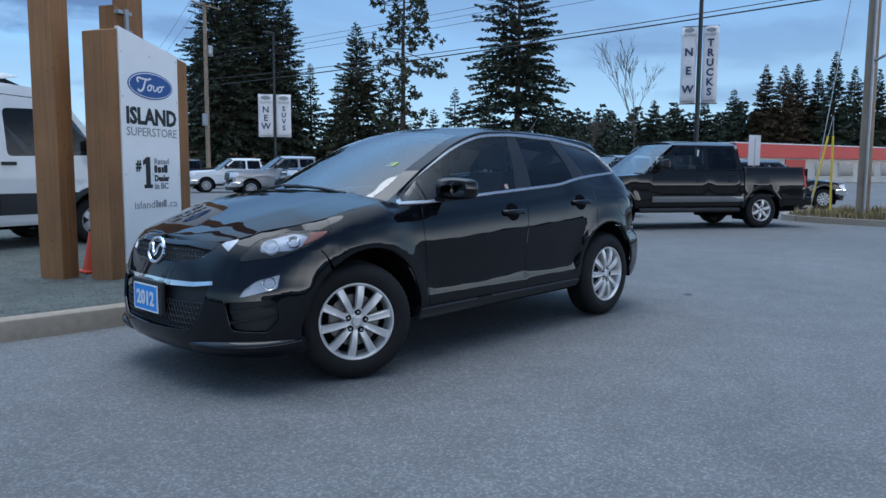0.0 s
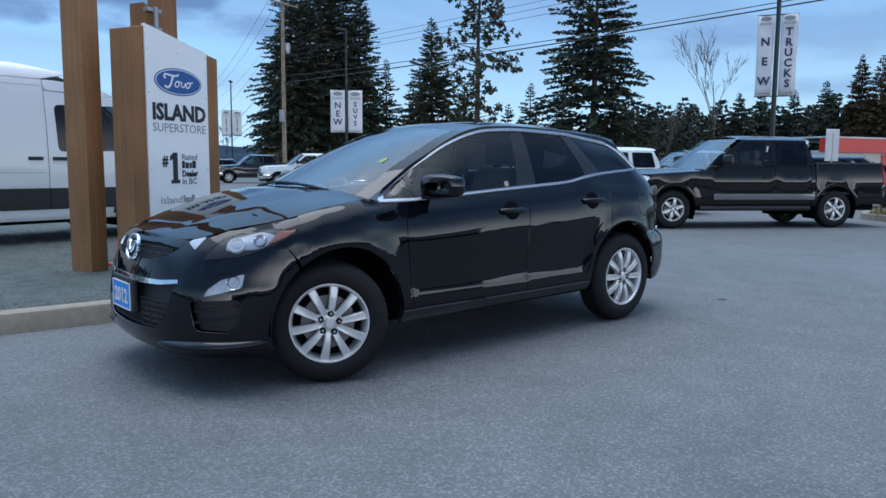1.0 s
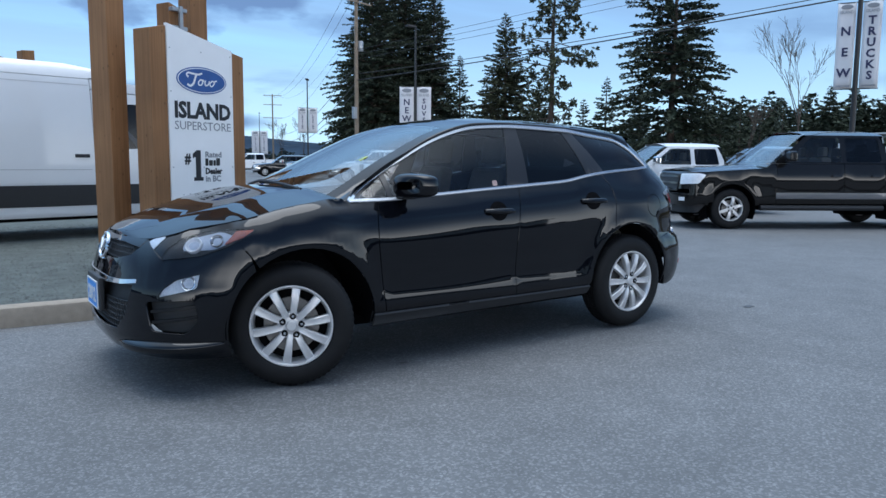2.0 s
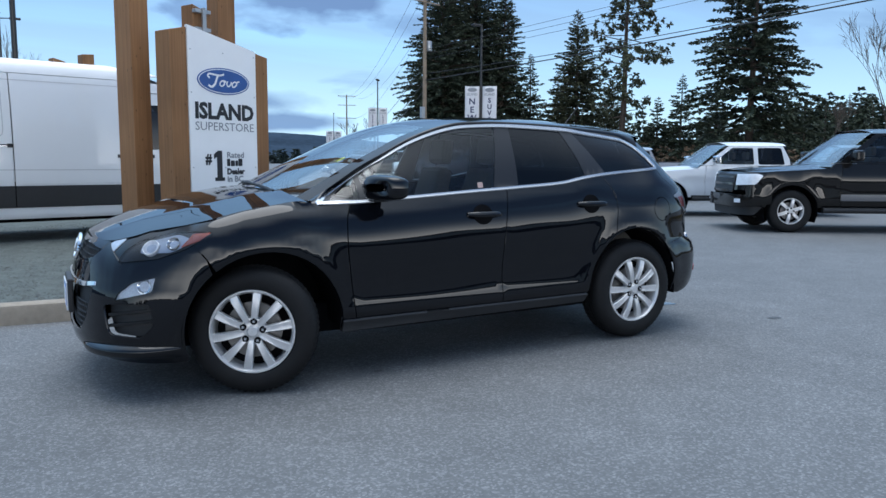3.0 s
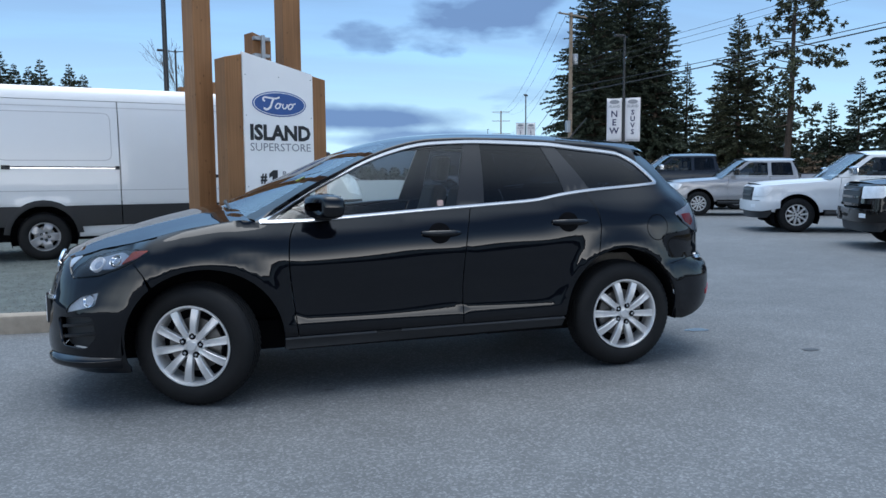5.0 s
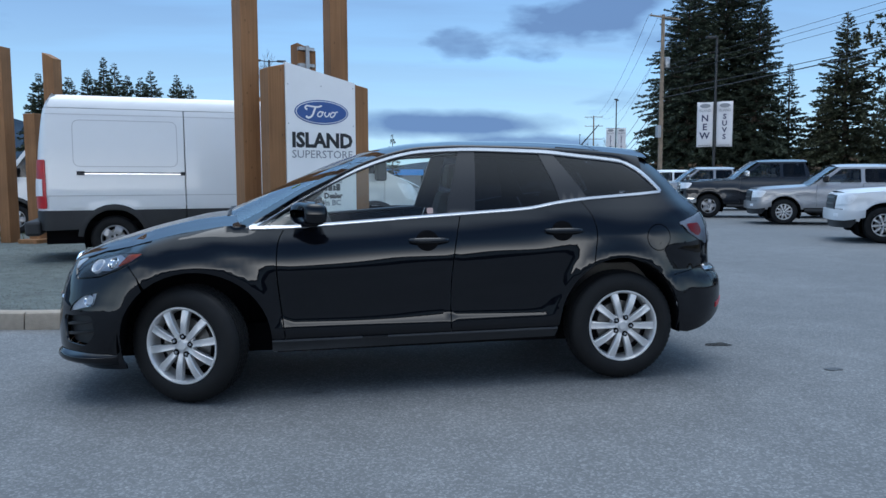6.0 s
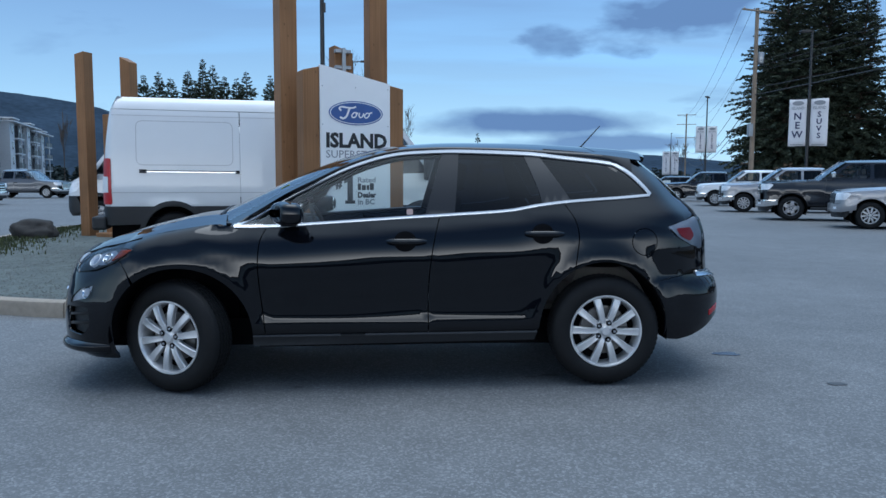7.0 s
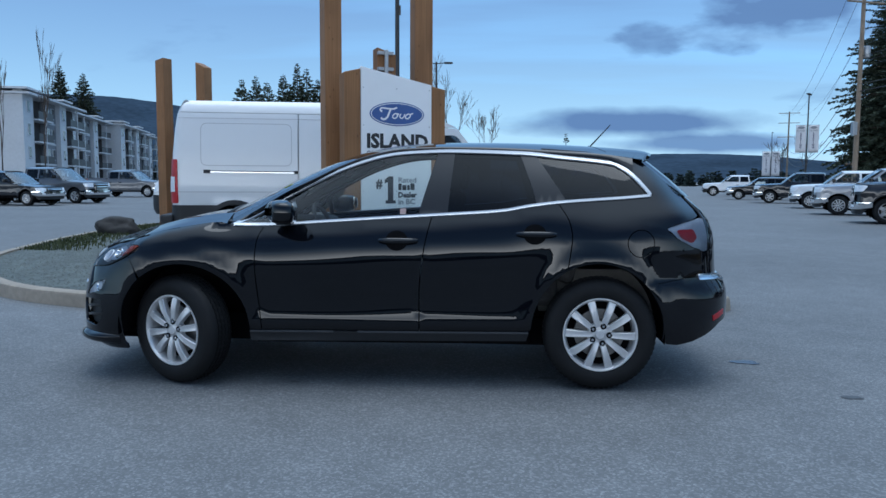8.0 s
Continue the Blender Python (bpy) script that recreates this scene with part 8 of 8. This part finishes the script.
# ---- far buildings, woods and hills ----
def apartment_block(x, y, facing, w, d, storeys, label):
    """A block of flats: pale towers, slate bays and deep dark balcony stacks under broad eaves. Its front faces -y before it is turned."""
    b = thing("apartment_building", pose(x, y, 0, 0, 0, facing), label, "building")
    fl = 2.8
    h = storeys * fl + 0.3
    part("wall", box((0, 0, 0), (w, d, h)), M_APTWHITE, b)
    part("plinth", box((-0.05, -0.06, 0), (w + 0.05, 0, 1.0)), M_BROWN, b)

    def window(xm, y0, z, half_w=0.55):
        wn = part("window", box((xm - half_w - 0.09, y0 - 0.07, z), (xm + half_w + 0.09, y0, z + 1.5)), M_APTWHITE, b)
        for a, c in ((xm - half_w, xm - 0.03), (xm + 0.03, xm + half_w)):
            part("pane", box((a, y0 - 0.09, z + 0.08), (c, y0 - 0.07, z + 1.42)), M_PANE, wn)

    x0 = 0.0
    for kind, bw in (("tower", 0.15), ("balcony", 0.24), ("bay", 0.20), ("tower", 0.12), ("balcony", 0.29)):
        x1 = x0 + w * bw
        if kind == "tower":
            part("tower", box((x0, -1.1, 0.2), (x1, 0, h + 0.55)), M_APTWHITE, b)
            part("tower_cap", box((x0 - 0.7, -1.9, h + 0.55), (x1 + 0.7, 2.0, h + 0.80)), M_APTWHITE, b)
            for k in range(storeys):
                window((x0 + x1) / 2, -1.1, k * fl + 1.0, 0.42)
        elif kind == "bay":
            part("bay", box((x0, -0.5, 0.2), (x1, 0, h)), M_APTGREY, b)
            for k in range(storeys):
                part("band", box((x0, -0.54, k * fl + 0.25), (x1, -0.5, k * fl + 0.45)), M_APTWHITE, b)
                for u in (0.28, 0.72):
                    window(x0 + (x1 - x0) * u, -0.5, k * fl + 1.0)
        else:
            part("recess", box((x0, -0.03, 0.4), (x1, 0.0, h - 0.1)), M_APTDARK, b)
            for k in range(storeys):
                z = k * fl + 0.35
                bal = part("balcony", box((x0 + 0.02, -1.7, z - 0.14), (x1 - 0.02, -0.03, z + 0.06)), M_APTWHITE, b)
                part("balustrade", box((x0 + 0.06, -1.68, z + 0.10), (x1 - 0.06, -1.63, z + 1.05)), M_GALV, bal)
                part("patio_door", box((x0 + 0.6, -0.08, z + 0.06), ((x0 + x1) / 2 - 0.2, -0.03, z + 2.1)), M_PANE, bal)
            part("column", box(((x0 + x1) / 2 - 0.11, -1.7, 0), ((x0 + x1) / 2 + 0.11, -1.48, h)), M_APTWHITE, b)
        x0 = x1
    roof = part("roof", box((-0.5, -2.0, h), (w + 0.5, d + 0.5, h + 0.26)), M_APTWHITE, b, "broad pale roof edge")
    part("roof_top", box((-0.3, -1.6, h + 0.26), (w + 0.3, d + 0.3, h + 0.32)), M_ROOF, roof)
    return b


P1, P2 = Vector((-58.0, 82.0)), Vector((-88.0, 188.0))
way = (P2 - P1).normalized()
face = math.degrees(math.atan2(way.y, way.x))
for k in range(4):
    p = P1 + way * (27.0 * k) + Vector((way.y, -way.x)) * (-2.0 * (k % 2))
    apartment_block(p.x, p.y, face, 25.5, 14, 4, "grey and white four-storey apartment building with balconies")

# low red-banded shop beyond the planting bed
shop = thing("shop_building", pose(*seen(px0(1290), 96), 0, 0, 0, -16), "low white shop building with a red fascia band", "building")
part("wall", box((0, 0, 0), (42, 12, 3.3)), M_STUCCO, shop)
part("fascia", box((-0.4, -0.9, 3.1), (42.4, 0.0, 4.7)), M_REDWALL, shop, "bright red fascia band")
part("fascia_cap", box((-0.45, -0.95, 4.7), (42.45, 12.2, 4.85)), M_RENDERWHITE, shop)
part("red_door", box((10.0, -0.12, 0.1), (14.0, 0.0, 2.9)), M_REDWALL, shop)
for k in range(5):
    wn = part("window", box((16 + 5 * k, -0.10, 0.7), (19.5 + 5 * k, 0.0, 2.7)), M_RENDERWHITE, shop)
    part("pane", box((16.15 + 5 * k, -0.14, 0.85), (19.35 + 5 * k, -0.10, 2.55)), M_PANE, wn)
# blue shed far down the lot
shed = thing("shed", pose(6.5, 150, 0), "low blue roofed shed in the distance", "building")
part("wall", box((0, 0, 0), (14, 10, 2.6)), M_RENDERGREY, shed)
part("roof", box((-0.5, -0.5, 2.6), (14.5, 10.5, 3.8)), M_PLATEBLUE, shed)


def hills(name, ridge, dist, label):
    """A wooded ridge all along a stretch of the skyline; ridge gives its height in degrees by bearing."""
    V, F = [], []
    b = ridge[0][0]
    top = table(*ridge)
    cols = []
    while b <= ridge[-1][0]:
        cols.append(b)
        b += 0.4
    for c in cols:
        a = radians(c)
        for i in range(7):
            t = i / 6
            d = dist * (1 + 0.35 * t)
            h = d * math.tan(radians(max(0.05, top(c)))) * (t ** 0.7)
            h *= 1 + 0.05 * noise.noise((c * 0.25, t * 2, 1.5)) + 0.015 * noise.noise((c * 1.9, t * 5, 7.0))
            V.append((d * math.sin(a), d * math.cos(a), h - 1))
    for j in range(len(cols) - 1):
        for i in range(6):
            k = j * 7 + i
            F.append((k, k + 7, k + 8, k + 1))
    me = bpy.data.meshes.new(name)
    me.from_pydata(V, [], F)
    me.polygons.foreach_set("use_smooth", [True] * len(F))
    me.materials.append(M_HAZEHILL)
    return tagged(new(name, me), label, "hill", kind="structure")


hills("backdrop_hills", [(-75, 2.5), (-50, 4.5), (-36, 5.6), (-27, 5.7), (-22, 4.9), (-17, 3.2), (-11, 1.5), (-4, 0.9), (3, 1.0), (8, 1.6), (12, 2.1), (18, 2.0), (26, 1.3), (40, 0.6)], 950, "haze-tinted blue-green wooded hills on the skyline")
wood_belt("far_wood", -40, 24, 230, 3, 5.5, 130, 21, "far dark tree line under the hills", M_WOODFAR, 2.2)
for i, (bearing, h, d) in enumerate(((-19.0, 17.5, 128), (-17.9, 18.5, 130), (-16.9, 17.0, 126), (-16.0, 19.0, 131), (-15.0, 20.5, 128), (-14.2, 19.5, 127), (-13.4, 18.2, 130), (-12.6, 17.8, 129), (-11.8, 19.2, 131), (-10.2, 18.6, 130), (-9.3, 17.4, 132), (-36.5, 38.0, 240), (-31.0, 33.0, 240), (-29.5, 31.5, 242))):
    a = radians(bearing)
    conifer(0.2 + d * math.sin(a), -5.6 + d * math.cos(a), h, 4.4 * d / 130, 90 + i, "dark fir on the far side of the lot", gaps=0.06, per=9, size=1.3, whorl=0.7)
conifer(0.7 + 120 * math.sin(radians(5)), -5.6 + 120 * math.cos(radians(5)), 8.8, 1.6, 120, "small distant fir on the skyline", gaps=0.2)
for i, (bearing, d, h) in enumerate(((-3.6, 62, 13.2), (-0.9, 74, 8.6), (-34.5, 78, 15.0), (-32, 70, 13.0), (-24.3, 95, 9), (20.0, 100, 7.5), (21.5, 96, 7.0))):
    a = radians(bearing)
    bare_tree(0.6 + d * math.sin(a), -5.6 + d * math.cos(a), h, 200 + i, "leafless slender tree in the distance", 0.14 if bearing < -20 else 0.40, trunk=0.005)


# ---- behind the walk: a plain pale building and a dark wood close the place ----
back = thing("showroom", pose(-30, -34, 0), "long pale building behind the walk", "building")
part("wall", box((0, -14, 0), (60, 0, 1.5)), M_PANE, back)
part("upper_wall", box((0, -14, 1.5), (60, 0, 3.2)), M_STUCCO, back)
part("parapet", box((-0.3, -14.3, 3.2), (60.3, 0.3, 3.5)), M_ROOF, back)
wood_belt("far_wood", 105, 290, 110, 1.5, 2.4, 90, 31, "dark wood behind the walk", M_FIR, 2.4)
